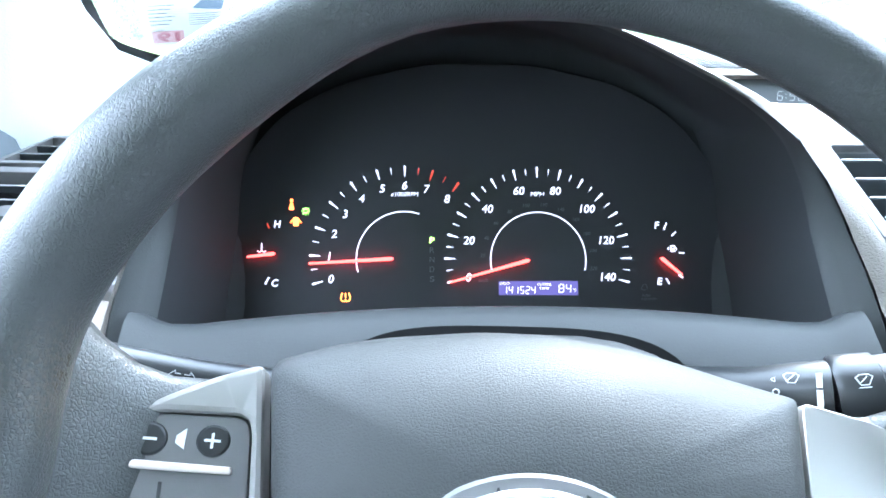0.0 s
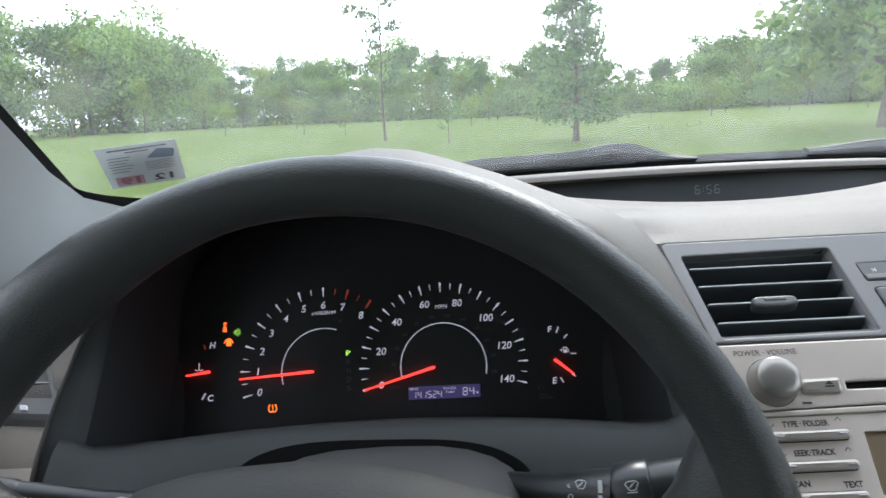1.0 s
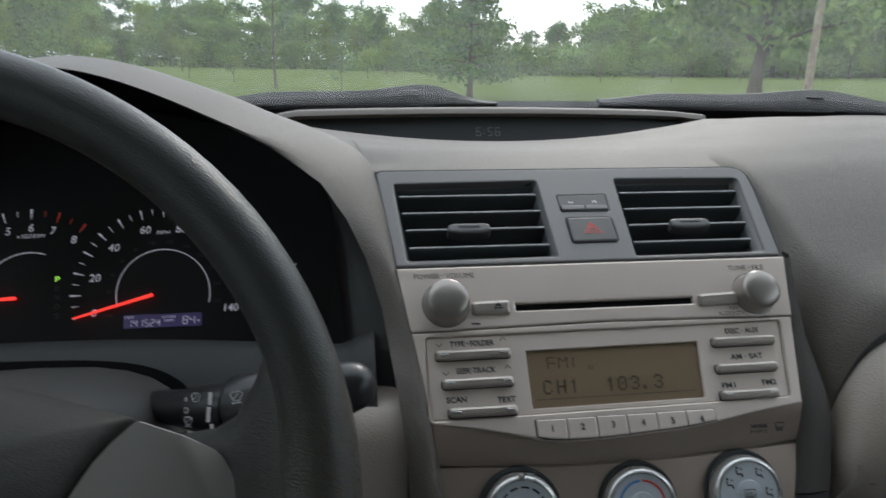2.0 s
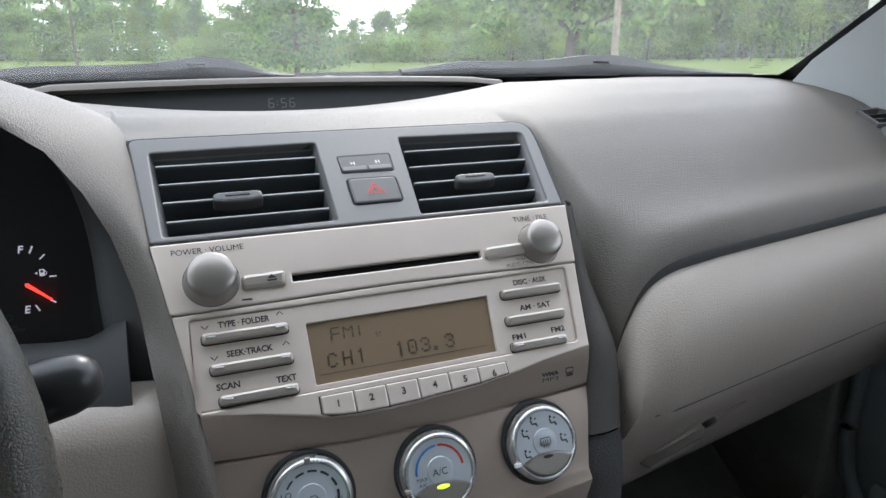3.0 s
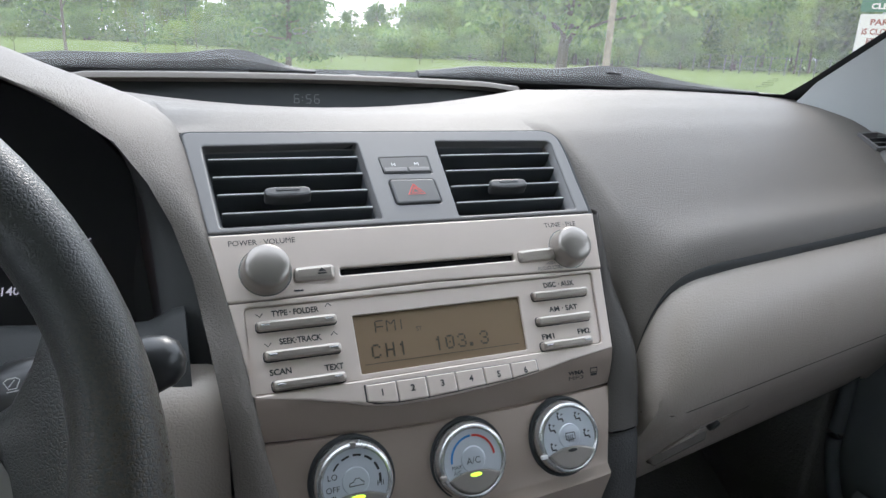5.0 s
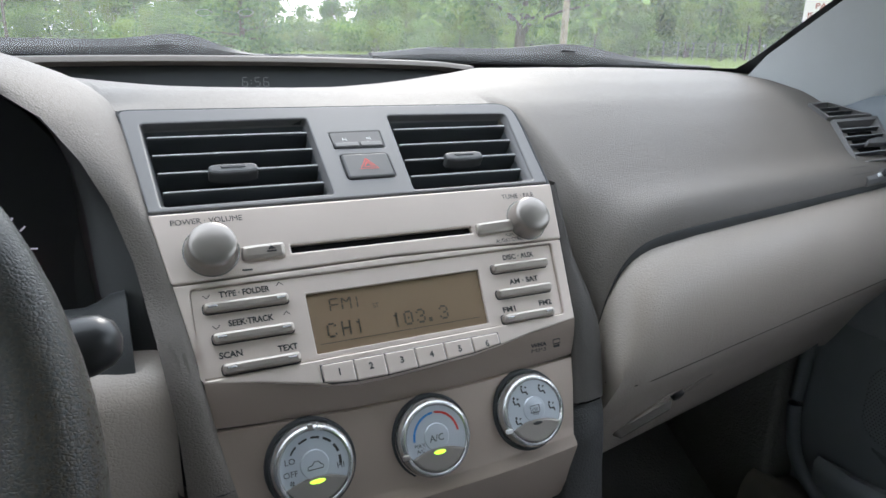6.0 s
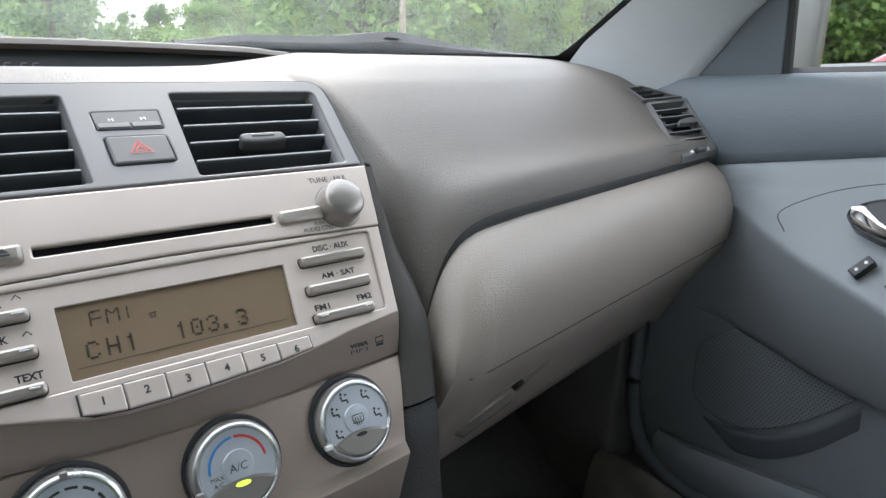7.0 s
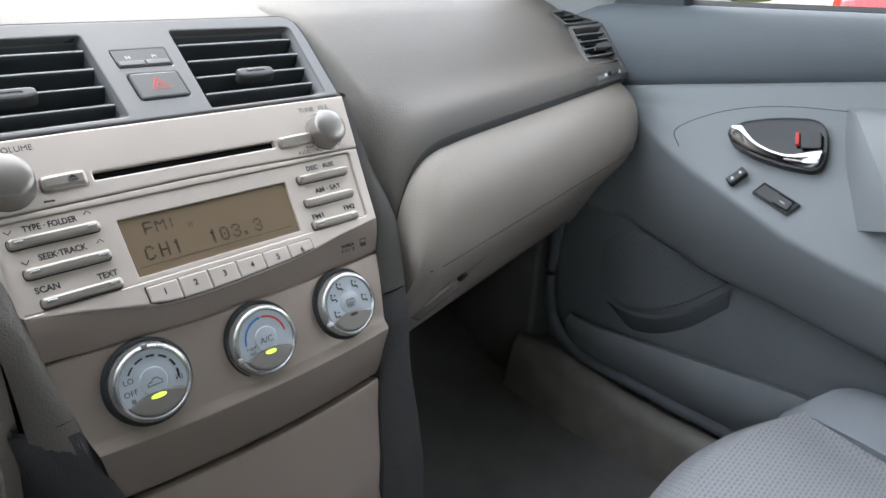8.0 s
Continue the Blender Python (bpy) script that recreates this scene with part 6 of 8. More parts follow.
rows = [[pane(-0.70 + 1.40 * i / 30, 0.030 - 0.016 * math.cos((i / 30 - 0.5) * math.pi), 0.003), pane(-0.70 + 1.40 * i / 30, -0.03, 0.003)] for i in range(31)]
part("base_band", loft(rows), FRIT, shield, "black ceramic edge band")


# inspection sticker on the inside of the glass, seen from behind
def sticker():
    a, b, c = V(-0.650, 0.251, 1.0923), V(-0.5844, 0.2741, 1.0979), V(-0.678, 0.3303, 1.0384)
    u = (b - a).normalized()
    v = (a - c)
    v = (v - u * v.dot(u)).normalized()
    n = u.cross(v)
    if n.y > 0:
        n = -n
    m = Matrix((u, v, n)).transposed().to_4x4()
    o = Matrix.Translation((a + V(-0.600, 0.3429, 1.0536)) / 2) @ m
    st = solo("inspection_sticker", plate(rounded(box2(-0.037, -0.041, 0.037, 0.041), 0.001), -0.0002, 0.0, o, b=0.0001),
              material("sticker_paper", (0.62, 0.66, 0.70), 0.6, mottle=0.03), "pale blue inspection sticker inside the glass", "sticker")
    pale, dark = material("sticker_pink", (0.50, 0.25, 0.30), 0.6), material("sticker_dark_print", (0.05, 0.06, 0.08), 0.6)
    part("blue_field", flat(rounded([(0.006, 0.014), (0.031, 0.010), (0.034, 0.026), (0.018, 0.030)], 0.003), 0.0003, o), material("sticker_blue", (0.06, 0.13, 0.24), 0.6), st)
    part("red_field", flat(box2(-0.030, -0.037, -0.003, -0.018), 0.0003, o), pale, st)
    part("heading_bar", stroke([(-0.027, 0.0345), (0.027, 0.0345)], 0.0032, 0.0003, o), dark, st)
    part("heading_bar", stroke([(-0.012, 0.0290), (0.010, 0.0290)], 0.0022, 0.0003, o), dark, st)
    for i in range(6):
        part("print_line", stroke([(-0.030, 0.020 - 0.0055 * i), (-0.008 - 0.003 * (i % 3), 0.020 - 0.0055 * i)], 0.0011, 0.0003, o), dark, st)
        part("print_line", stroke([(0.003, 0.006 - 0.0032 * i), (0.030 - 0.004 * (i % 2), 0.006 - 0.0032 * i)], 0.0008, 0.0003, o), dark, st)
    flip = o @ Matrix.Translation((0, 0, 0.0006)) @ Matrix.Diagonal((-1, 1, 1, 1))
    letters("19", 0.0165, -0.0275, 0, 0.0135, material("sticker_red_print", (0.30, 0.05, 0.10), 0.6), st, flip, width=0.019, bold=0.0008)
    letters("12", -0.0160, -0.0270, 0, 0.0125, dark, st, flip, width=0.019, bold=0.0005)


sticker()
# small dark print near the lower corner of the glass
o = Matrix.Translation(pane(0.629, 0.062, 0.004)) @ frame_of((0, 0, 0), (0, -0.866, 0.5)).to_3x3().to_4x4() @ Matrix.Rotation(math.pi, 4, "Y")
for i, (a, b) in enumerate(((-0.004, 0.006), (-0.012, 0.010), (-0.010, 0.012), (-0.014, 0.008), (-0.011, 0.011))):
    part("print_line", stroke([(a, 0.012 - 0.006 * i), (b, 0.012 - 0.006 * i)], 0.0012, 0.0, o), INK, shield)


# dried water marks and specks on the glass
def film_material():
    m = bpy.data.materials.new("dried_water_film")
    m.use_nodes = True
    nt, nl = m.node_tree.nodes, m.node_tree.links
    nt.remove(nt["Principled BSDF"])
    tr, df, mx = nt.new("ShaderNodeBsdfTransparent"), nt.new("ShaderNodeBsdfDiffuse"), nt.new("ShaderNodeMixShader")
    df.inputs["Color"].default_value = (0.75, 0.76, 0.74, 1)
    mx.inputs[0].default_value = 0.45
    nl.new(tr.outputs[0], mx.inputs[1])
    nl.new(df.outputs[0], mx.inputs[2])
    nl.new(mx.outputs[0], nt["Material Output"].inputs["Surface"])
    return m


FILM = film_material()
bm = bmesh.new()
rr = np.random.default_rng(5)
for _ in range(420):
    x, s = rr.uniform(-0.45, 0.5), rr.uniform(0.02, 0.42)
    r = rr.uniform(0.0003, 0.0009)
    bm.faces.new([bm.verts.new(pane(x + r * math.cos(a), s + r * math.sin(a), -0.002)) for a in (0, 1.26, 2.51, 3.77, 5.03)])
tagged(part("dust_specks", bm, FILM, shield, "pale dust specks"), kind="stuff")
for x0, s0 in ((0.010, 0.128), (-0.040, 0.124)):
    rows = [[pane(x0 + r * math.cos(a), s0 + r * 0.8 * math.sin(a), -0.002) for r in (0.0085, 0.0100)] for a in [2 * math.pi * i / 28 for i in range(29)]]
    part("water_mark", loft(rows), FILM, shield, "dried ring-shaped water mark")

# ---- wipers, outside at the foot of the glass ----
def wiper(x0, x1, hump, label):
    w = empty("wiper", label, "wiper", "windscreen wipers")
    rows = []
    for i in range(41):
        x = x0 + (x1 - x0) * i / 40
        h = 0.018 + 0.009 * math.exp(-((x - hump) / 0.055) ** 2)
        h *= (0.45 + 0.55 * smoothstep(x0, x0 + 0.10, x)) * (1 - 0.85 * smoothstep(hump + 0.01, x1, x))
        s0 = 0.012
        a, b = pane(x, s0, -0.006), pane(x, s0, -0.006) + V(0, 0.006, h)
        rows.append([a + V(0, -0.01, 0), a + V(0, -0.012, h * 0.5), b + V(0, -0.010, 0), b, a + V(0, 0.012, -0.012)])
    part("arm", loft(rows, close=True, caps=True), RUBBER, w, "matt black wiper arm")
    rows = []
    for i in range(31):
        x = x0 - 0.20 + (hump + 0.02 - x0 + 0.20) * i / 30
        a = pane(x, 0.006 + 0.010 * i / 30, -0.006)
        rows.append([a + V(0, 0.006, -0.008), a + V(0, 0, 0.006), a + V(0, -0.008, -0.004)])
    part("blade", loft(rows, close=True, caps=True), RUBBER, w)
    part("hinge", block(hump - 0.030, pane(hump, 0.05).y + 0.0, 1.0395, hump - 0.008, pane(hump, 0.05).y + 0.010, 1.0435, 0.0015, 1), RUBBER, w)
    return w


wiper(-0.36, 0.05, -0.062, "black windscreen wiper resting at the glass foot")
wiper(0.20, 0.64, 0.470, "black windscreen wiper resting at the glass foot")
cowl = [[V(x, 0.62 - 0.60 * x * x + dy, z) for dy, z in ((-0.01, 0.985), (0.01, 1.000), (0.10, 0.998), (0.22, 0.985), (0.25, 0.96))] for x in [-0.75 + 0.05 * i for i in range(31)]]
solo("cowl", loft(cowl), RUBBER, "black plastic cowl under the wipers", "cowl")
hd = []
for i in range(25):
    x = -0.80 + 1.6 * i / 24
    k = 1 - (x / 0.95) ** 2
    hd.append([V(x, 0.86 - 0.5 * x * x, 0.80), V(x, 0.86 - 0.5 * x * x, 0.925 + 0.035 * k), V(x, 1.1 - 0.4 * x * x, 0.91 + 0.04 * k), V(x, 1.5 - 0.3 * x * x, 0.84 + 0.04 * k), V(x, 1.9 - 0.3 * x * x, 0.72 + 0.03 * k), V(x, 2.0 - 0.3 * x * x, 0.4)])
solo("bonnet", loft(hd), BODY_PAINT, "silver-beige painted car bonnet", "car bonnet")


# ---- pillars ----
def pillar(s):
    rows = []
    for i in range(13):
        t = i / 12
        g = edge_point(s, 0.01 + 0.80 * t, 0.009, 0.0075)
        if t == 0:
            g = g + V(0, 0.0, -0.03)
        o_ = curve_through([(0.722, 0.178, 0.960), (0.722, 0.112, 1.0387), (0.720, 0.060, 1.097), (0.690, -0.12, 1.24), (0.640, -0.42, 1.40)], 13)[i]
        o_ = V(s * o_.x, o_.y, o_.z)
        mid = (g + o_) / 2 + V(-s * 0.010, -0.012, 0.004)
        r = []
        for k in range(9):
            u = k / 8
            p = g * (1 - u) ** 2 + mid * 2 * u * (1 - u) + o_ * u * u
            r.append(p)
        rows.append([g + V(s * 0.02, 0.02, -0.005)] + r + [o_ + V(s * 0.03, 0.01, 0)])
    return solo("pillar_trim", thick(loft(rows), -0.003), FABRIC, "pale grey windscreen pillar trim", "pillar", "structure", smooth=60)


pillar(1)
pillar(-1)


# ---- passenger door ----
def zs(y):
    return 1.010 - 0.055 * y


def zc(y):
    return 0.9145 - 0.185 * y if y > -0.35 else 0.979


EDGE_Y = [-1.1, -0.60, -0.32, -0.21, -0.12, -0.06, 0.0, 0.025, 0.05, 0.20]
EDGE_X = [0.56, 0.56, 0.570, 0.588, 0.612, 0.634, 0.660, 0.676, 0.6930, 0.6940]
EDGE_ZZ = [0.762, 0.762, 0.770, 0.783, 0.808, 0.820, 0.837, 0.845, 0.850, 0.850]
DARK_Z = [0.63, 0.63, 0.648, 0.664, 0.672, 0.680, 0.690, 0.695, 0.700, 0.705]


def door_rows(ys, f):
    return [[V(x, y, z) for x, z in f(y)] for y in ys]


ys = [0.22, 0.18, 0.14, 0.10, 0.07, 0.045, 0.02, 0.0, -0.02, -0.04, -0.06, -0.08, -0.10, -0.13, -0.16, -0.20, -0.25, -0.30, -0.36, -0.45, -0.6, -0.8, -1.0]
door = empty("passenger_door", "grey trimmed front passenger car door, closed", "car door")
part("upper_trim", thick(loft(door_rows(ys, lambda y: [(0.760, zs(y) - 0.03), (0.745, zs(y) - 0.004), (0.738, zs(y)), (0.726, zs(y) - 0.001), (0.716, zs(y) - 0.006), (0.708, zs(y) - 0.020), (0.702, (zs(y) + zc(y)) / 2), (0.703, zc(y) + 0.012), (0.707, zc(y) + 0.003), (0.716, zc(y) - 0.004)])), -0.003), DOOR_UP, door, "blue-grey grained vinyl upper door trim", smooth=60)


def arm(y):
    ex, ez, dz = lerp(EDGE_Y, EDGE_X, y), lerp(EDGE_Y, EDGE_ZZ, y), lerp(EDGE_Y, DARK_Z, y)
    c = zc(y)
    bx = 0.703
    q = max(0.2, min(1.0, (bx - ex) / 0.045))
    dx = lerp([-0.4, -0.1, 0.05], [0.655, 0.672, 0.7015], y)
    return [(0.714, c - 0.002), (bx + 0.002, c - 0.003), (bx - 0.003 * q, c - 0.008), (bx - 0.008 * q, c - 0.024), (bx - 0.016 * q, c - 0.036), (ex + (bx - ex) * 0.62, ez + (c - ez) * 0.50), (ex + (bx - ex) * 0.32, ez + (c - ez) * 0.24),
            (ex + 0.008 * q, ez + 0.008), (ex + 0.002 * q, ez + 0.002), (ex, ez - 0.002), (ex + 0.001, ez - 0.008), (ex + (dx - ex) * 0.4, ez + (dz - ez) * 0.5), (ex + (dx - ex) * 0.85, dz + 0.012), (dx, dz), (dx + 0.012, dz - 0.004), (0.715, dz - 0.002)]


part("armrest_trim", loft(door_rows(ys, arm)), DOOR_ARM, door, "pale grey plastic armrest panel", smooth=60)


def lower(y):
    dz = lerp(EDGE_Y, DARK_Z, y)
    return [(0.712, dz + 0.01), (0.700, dz - 0.004), (0.697, dz - 0.03), (0.697, 0.60), (0.699, 0.54), (0.700, 0.42), (0.72, 0.40)]


part("lower_trim", thick(loft(door_rows(ys, lower)), -0.003), DOOR_LOW, door, "dark blue-grey fabric lower door", smooth=60)
# map pocket
pk = []
for y in ys[3:]:
    t = lerp([-0.245, 0.063], [0.5586, 0.522], y)
    out = 0.012 * (1 - smoothstep(0.04, 0.09, y))
    pk.append([V(0.697, y, t - 0.02), V(0.668 - out, y, t - 0.004), V(0.663 - out, y, t), V(0.658 - out, y, t - 0.004), V(0.660 - out, y, 0.50), V(0.662, y, 0.462), V(0.672, y, 0.452), V(0.70, y, 0.44)])
part("map_pocket", thick(loft(pk), -0.003), DOOR_LOW, door, "blue-grey door pocket", smooth=60)
# loudspeaker grille
ml = Matrix(((0, 0, -1, 0.697), (-1, 0, 0, 0), (0, 1, 0, 0), (0, 0, 0, 1)))
sp = ccw(rounded([(-0.075, 0.580), (-0.028, 0.560), (0.015, 0.568), (0.065, 0.600), (0.122, 0.6585), (-0.028, 0.694), (-0.075, 0.66)], [0.02, 0.03, 0.03, 0.03, 0.004, 0.006, 0.02], 5))
spk = part("speaker_grille", plate(sp, -0.004, 0.0045, ml, b=0.002), DOOR_LOW, door, "dark grey perforated speaker grille")
bm = bmesh.new()
for i in range(-16, 28):
    for j in range(34):
        x, y = i * 0.0046 + (0.0023 if j % 2 else 0), 0.562 + j * 0.0040
        ins = sum(((sp[k - 1][1] > y) != (sp[k][1] > y)) and (x < (sp[k][0] - sp[k - 1][0]) * (y - sp[k - 1][1]) / (sp[k][1] - sp[k - 1][1]) + sp[k - 1][0]) for k in range(len(sp))) % 2
        if ins:
            flat(circle(x, y, 0.0009, 6), 0.0050, ml, bm)
tagged(part("grille_holes", bm, BEZEL, spk), kind="stuff")
lipp = [(-0.055, 0.556), (-0.03, 0.5515), (0.0, 0.553), (0.04, 0.566), (0.085, 0.598), (0.130, 0.648)]
rows = []
for x, y in [tuple(p)[:2] for p in curve_through([(a, b, 0) for a, b in lipp], 24)]:
    k = 0.15 + 0.85 * smoothstep(-0.055, 0.0, x)
    rows.append([ml @ Vector((x, y + dy * k, z * k if z > 0 else z)) for dy, z in ((0.007, 0.004), (0.004, 0.0064), (0.001, 0.0070), (-0.002, 0.0060), (-0.012, 0.0030), (-0.024, 0.0010), (-0.028, -0.002))])
# the undercut's shade is put into the ledge's darker colour
part("speaker_lip", loft(rows), LEDGE, door, "curved ledge under the speaker", smooth=60)

# handle, lock and window switches on the sloping panel: x runs back along the door, y up the slope, z into the cabin
dn = Vector((-0.827, 0, 0.563))
dv = Vector((0.563, 0, 0.827))
md = Matrix.Translation((0.648, -0.15, 0.853)) @ Matrix((Vector((0, -1, 0)), dv, dn)).transposed().to_4x4()
LZ = 0.0105
gl = [(-0.111, -0.0151), (-0.1247, 0.0064), (-0.0909, 0.0352), (-0.0479, 0.0547), (0.0, 0.066), (0.0566, 0.0725)]
part("panel_seam", stroke([tuple(p)[:2] for p in curve_through([(a, b, 0) for a, b in gl], 30)], 0.0012, LZ + 0.0006, md), INK, door)
bez = rounded([(-0.0600, 0.0160), (-0.0590, 0.0250), (-0.0450, 0.0360), (-0.0213, 0.0455), (0.0027, 0.0518), (0.0268, 0.0556), (0.0395, 0.0525), (0.0475, 0.0431), (0.0552, 0.0233), (0.0582, 0.0075), (0.0562, -0.0025), (0.0480, -0.0075), (0.0329, -0.0085), (0.0140, -0.0090), (-0.0212, -0.0052), (-0.0490, 0.0035)], 0.006, 3)
hz_ = part("handle_bezel", plate(bez, LZ - 0.010, LZ + 0.0022, md, holes=[inset(ccw(bez), 0.0022)], b=0.0009), BLACK, door, "black handle surround")
rows = [[md @ Vector((x, y, z)) for x, y in q] for q, z in ((inset(ccw(bez), 0.0020), LZ + 0.001), (inset(ccw(bez), 0.007), LZ - 0.0005))]
bm = loft(rows, close=True)
bm.faces.new([v for v in bm.verts][-len(bez):])
part("handle_cup", bm, BLACK, hz_, "black recessed handle cup", smooth=60)
lev = []
for x, yt, yb in ((-0.0555, 0.0262, 0.0140), (-0.0500, 0.0292, 0.0085), (-0.0445, 0.0292, 0.0055), (-0.0360, 0.0218, 0.0022), (-0.0260, 0.0142, -0.0004), (-0.0140, 0.0086, -0.0026), (0.0, 0.0050, -0.0044), (0.0140, 0.0040, -0.0058), (0.0250, 0.0062, -0.0058), (0.0370, 0.0135, -0.0052), (0.0460, 0.0178, -0.0036), (0.0520, 0.0196, 0.0010)):
    lev.append([md @ Vector((x, yt + (yb - yt) * k, LZ + z)) for k, z in ((0, 0.0005), (0.02, 0.0048), (0.10, 0.0078), (0.26, 0.0082), (0.40, 0.0068), (0.70, 0.0044), (0.94, 0.0028), (1.0, 0.0005))])
part("handle_lever", loft(lev, caps=True, close=True), CHROME, door, "chrome pull lever", smooth=60)
part("lever_slot", plate(rounded([(0.016, -0.0005), (0.036, 0.0015), (0.036, -0.0005), (0.016, -0.0025)], 0.0006), LZ + 0.002, LZ + 0.0064, md, b=0.0003), KNOB, door)
part("lock_knob", plate(rounded([(0.0211, 0.0350), (0.0422, 0.0402), (0.0495, 0.0215), (0.0285, 0.0160)], 0.003), LZ - 0.002, LZ + 0.0048, md, b=0.001), BLACK, door)
part("lock_flag", plate(rounded([(0.0158, 0.0338), (0.0198, 0.0352), (0.0252, 0.0205), (0.0212, 0.0190)], 0.0006), LZ - 0.002, LZ + 0.0054, md, b=0.0004), material("red_plastic", (0.6, 0.03, 0.02), 0.4, mottle=0.02), door, "red unlocked flag")
rl = md @ Matrix.Translation((-0.0270, -0.0340, LZ - 0.0020)) @ Matrix.Rotation(radians(58), 4, "Z")
lk = part("lock_switch", plate(rounded(box2(-0.0120, -0.0052, 0.0120, 0.0052), 0.0015), -0.006, 0.0040, rl, b=0.0012), BLACK, door, "black door lock switch")
for x in (-0.0055, 0.0055):
    part("lock_mark", flat(circle(x, 0, 0.0018, 10), 0.0044, rl), INK_W, lk)
wl_ = md @ Matrix.Translation((0.0250, -0.0475, LZ - 0.0035)) @ Matrix.Rotation(radians(-16), 4, "Z")
part("switch_frame", plate(rounded([(-0.0265, -0.0085), (0.0225, -0.0105), (0.0265, 0.0080), (-0.0225, 0.0095)], 0.001), -0.006, 0.0028, wl_, holes=[rounded([(-0.0248, -0.0070), (0.0212, -0.0090), (0.0248, 0.0066), (-0.0212, 0.0081)], 0.001)], b=0.0005), STALK, door, "thin dark switch frame")
wsw = part("window_switch", plate(rounded([(-0.0245, -0.0068), (0.0210, -0.0088), (0.0246, 0.0064), (-0.0210, 0.0079)], 0.001), -0.006, 0.0022, wl_, b=0.0008), STALK, door, "black window switch")
part("switch_paddle", plate(rounded(box2(0.000, -0.0070, 0.0205, 0.0062), 0.0015), 0.0, 0.0046, wl_, b=0.0012), BLACK, wsw)
part("window_mark", stroke([(0.0070, -0.0010), (0.0130, -0.0010)], 0.0014, 0.0050, wl_), INK_W, wsw)
# pull grip at the rear of the armrest
gp = [[V(0.712, -0.2065, 0.922), V(0.690, -0.2075, 0.918), V(0.668, -0.222, 0.880), V(0.648, -0.238, 0.845), V(0.628, -0.253, 0.800)],
      [V(0.712, -0.2135, 0.922), V(0.670, -0.2175, 0.917), V(0.636, -0.244, 0.894), V(0.602, -0.274, 0.868), V(0.582, -0.298, 0.825)],
      [V(0.712, -0.2160, 0.923), V(0.668, -0.2205, 0.919), V(0.633, -0.248, 0.896), V(0.599, -0.278, 0.869), V(0.580, -0.302, 0.825)],
      [V(0.712, -0.30, 0.929), V(0.664, -0.31, 0.925), V(0.625, -0.32, 0.902), V(0.594, -0.33, 0.872), V(0.577, -0.34, 0.825)],
      [V(0.712, -0.46, 0.935), V(0.660, -0.46, 0.930), V(0.622, -0.46, 0.905), V(0.590, -0.46, 0.875), V(0.575, -0.46, 0.825)]]
part("pull_grip", thick(loft(gp), -0.004), DOOR_ARM, door, "pale grey door pull grip", smooth=30)
# sail panel and window edge
mq = Matrix(((0, 0, -1, 0.728), (-1, 0, 0, 0), (0, 1, 0, 0), (0, 0, 0, 1)))
part("sail_panel", plate(rounded([(-0.185, 0.962), (-0.034, 1.000), (-0.042, 1.135), (-0.060, 1.115)], 0.003), -0.02, 0.004, mq, b=0.002), SAIL, door, "blue-grey corner panel, coloured darker for shade")
part("window_channel", tube([(0.731, 0.031, 0.995), (0.731, 0.036, 1.06), (0.730, 0.041, 1.14)], 0.0065, 8), RUBBER, door, "black rubber window channel")
part("window_seal", thick(loft([[V(0.752, y, zs(y) + 0.006), V(0.744, y, zs(y) + 0.008), V(0.737, y, zs(y) + 0.003), V(0.740, y, zs(y) - 0.006)] for y in (0.034, 0.0, -0.2, -0.4, -0.6, -0.8, -1.0)]), -0.001), RUBBER, door, "black rubber sill seal")
win = part("window_glass", loft([[V(0.752, y, 0.99), V(0.735, y, 1.15), V(0.70, y - 0.1, 1.38)] for y in (0.033, -0.5, -1.0)]), GLASS, door, "clear side window")
win.visible_shadow = False

# ---- outside mirror ----
mirror = empty("wing_mirror", "silver-beige door mirror outside the side window", "mirror")
mm = frame_of((1.122, 0.112, 1.082), (0, 0.012, 1)) @ Matrix.Rotation(radians(-10), 4, "Y")
mo = ccw(rounded([(-0.115, -0.085), (0.13, -0.078), (0.140, 0.075), (-0.113, 0.090)], [0.02, 0.03, 0.04, 0.03], 6))
rows = [[mm @ Vector((x, y, z)) for x, y in q] for q, z in ((inset(mo, 0.0255), -0.004), (inset(mo, 0.0235), 0.006), (inset(mo, 0.018), 0.009), (inset(mo, 0.006), 0.005), (mo, -0.008), (inset(mo, 0.004), -0.05), (inset(mo, 0.025), -0.085), (inset(mo, 0.05), -0.10))]
bm = loft(rows, close=True)
bm.faces.new([v for v in bm.verts][-len(mo):])
part("housing", bm, MIRROR_PAINT, mirror, "silver-beige painted mirror housing", smooth=70)
part("mirror_glass", plate(inset(mo, 0.0250), -0.004, 0.0015, mm, b=0.0008), material("mirror_silver", (0.85, 0.87, 0.87), 0.02, metal=1.0, mottle=0), mirror, "mirror glass")
part("mirror_foot", block(0.755, 0.07, 0.965, 1.00, 0.155, 1.012, 0.015, 2), MIRROR_PAINT, mirror)

# ---- floor, sill, seat, shell ----
fl = []
for x in (-0.72, -0.5, -0.3, -0.16, -0.12, 0.12, 0.16, 0.3, 0.45, 0.60, 0.64):
    h = 0.20 if abs(x) <= 0.12 else 0.0
    h += 0.06 * (abs(x) > 0.13)
    fl.append([V(x, -2.2, 0.28 + h), V(x, -0.6, 0.28 + h), V(x, 0.05, 0.28 + h), V(x, 0.25, 0.30 + h), V(x, 0.42, 0.40 + h), V(x, 0.52, 0.62), V(x, 0.53, 0.95)])
solo("floor", thick(loft(fl), -0.02), CARPET, "dark grey car carpet, dusty", "floor", "structure")
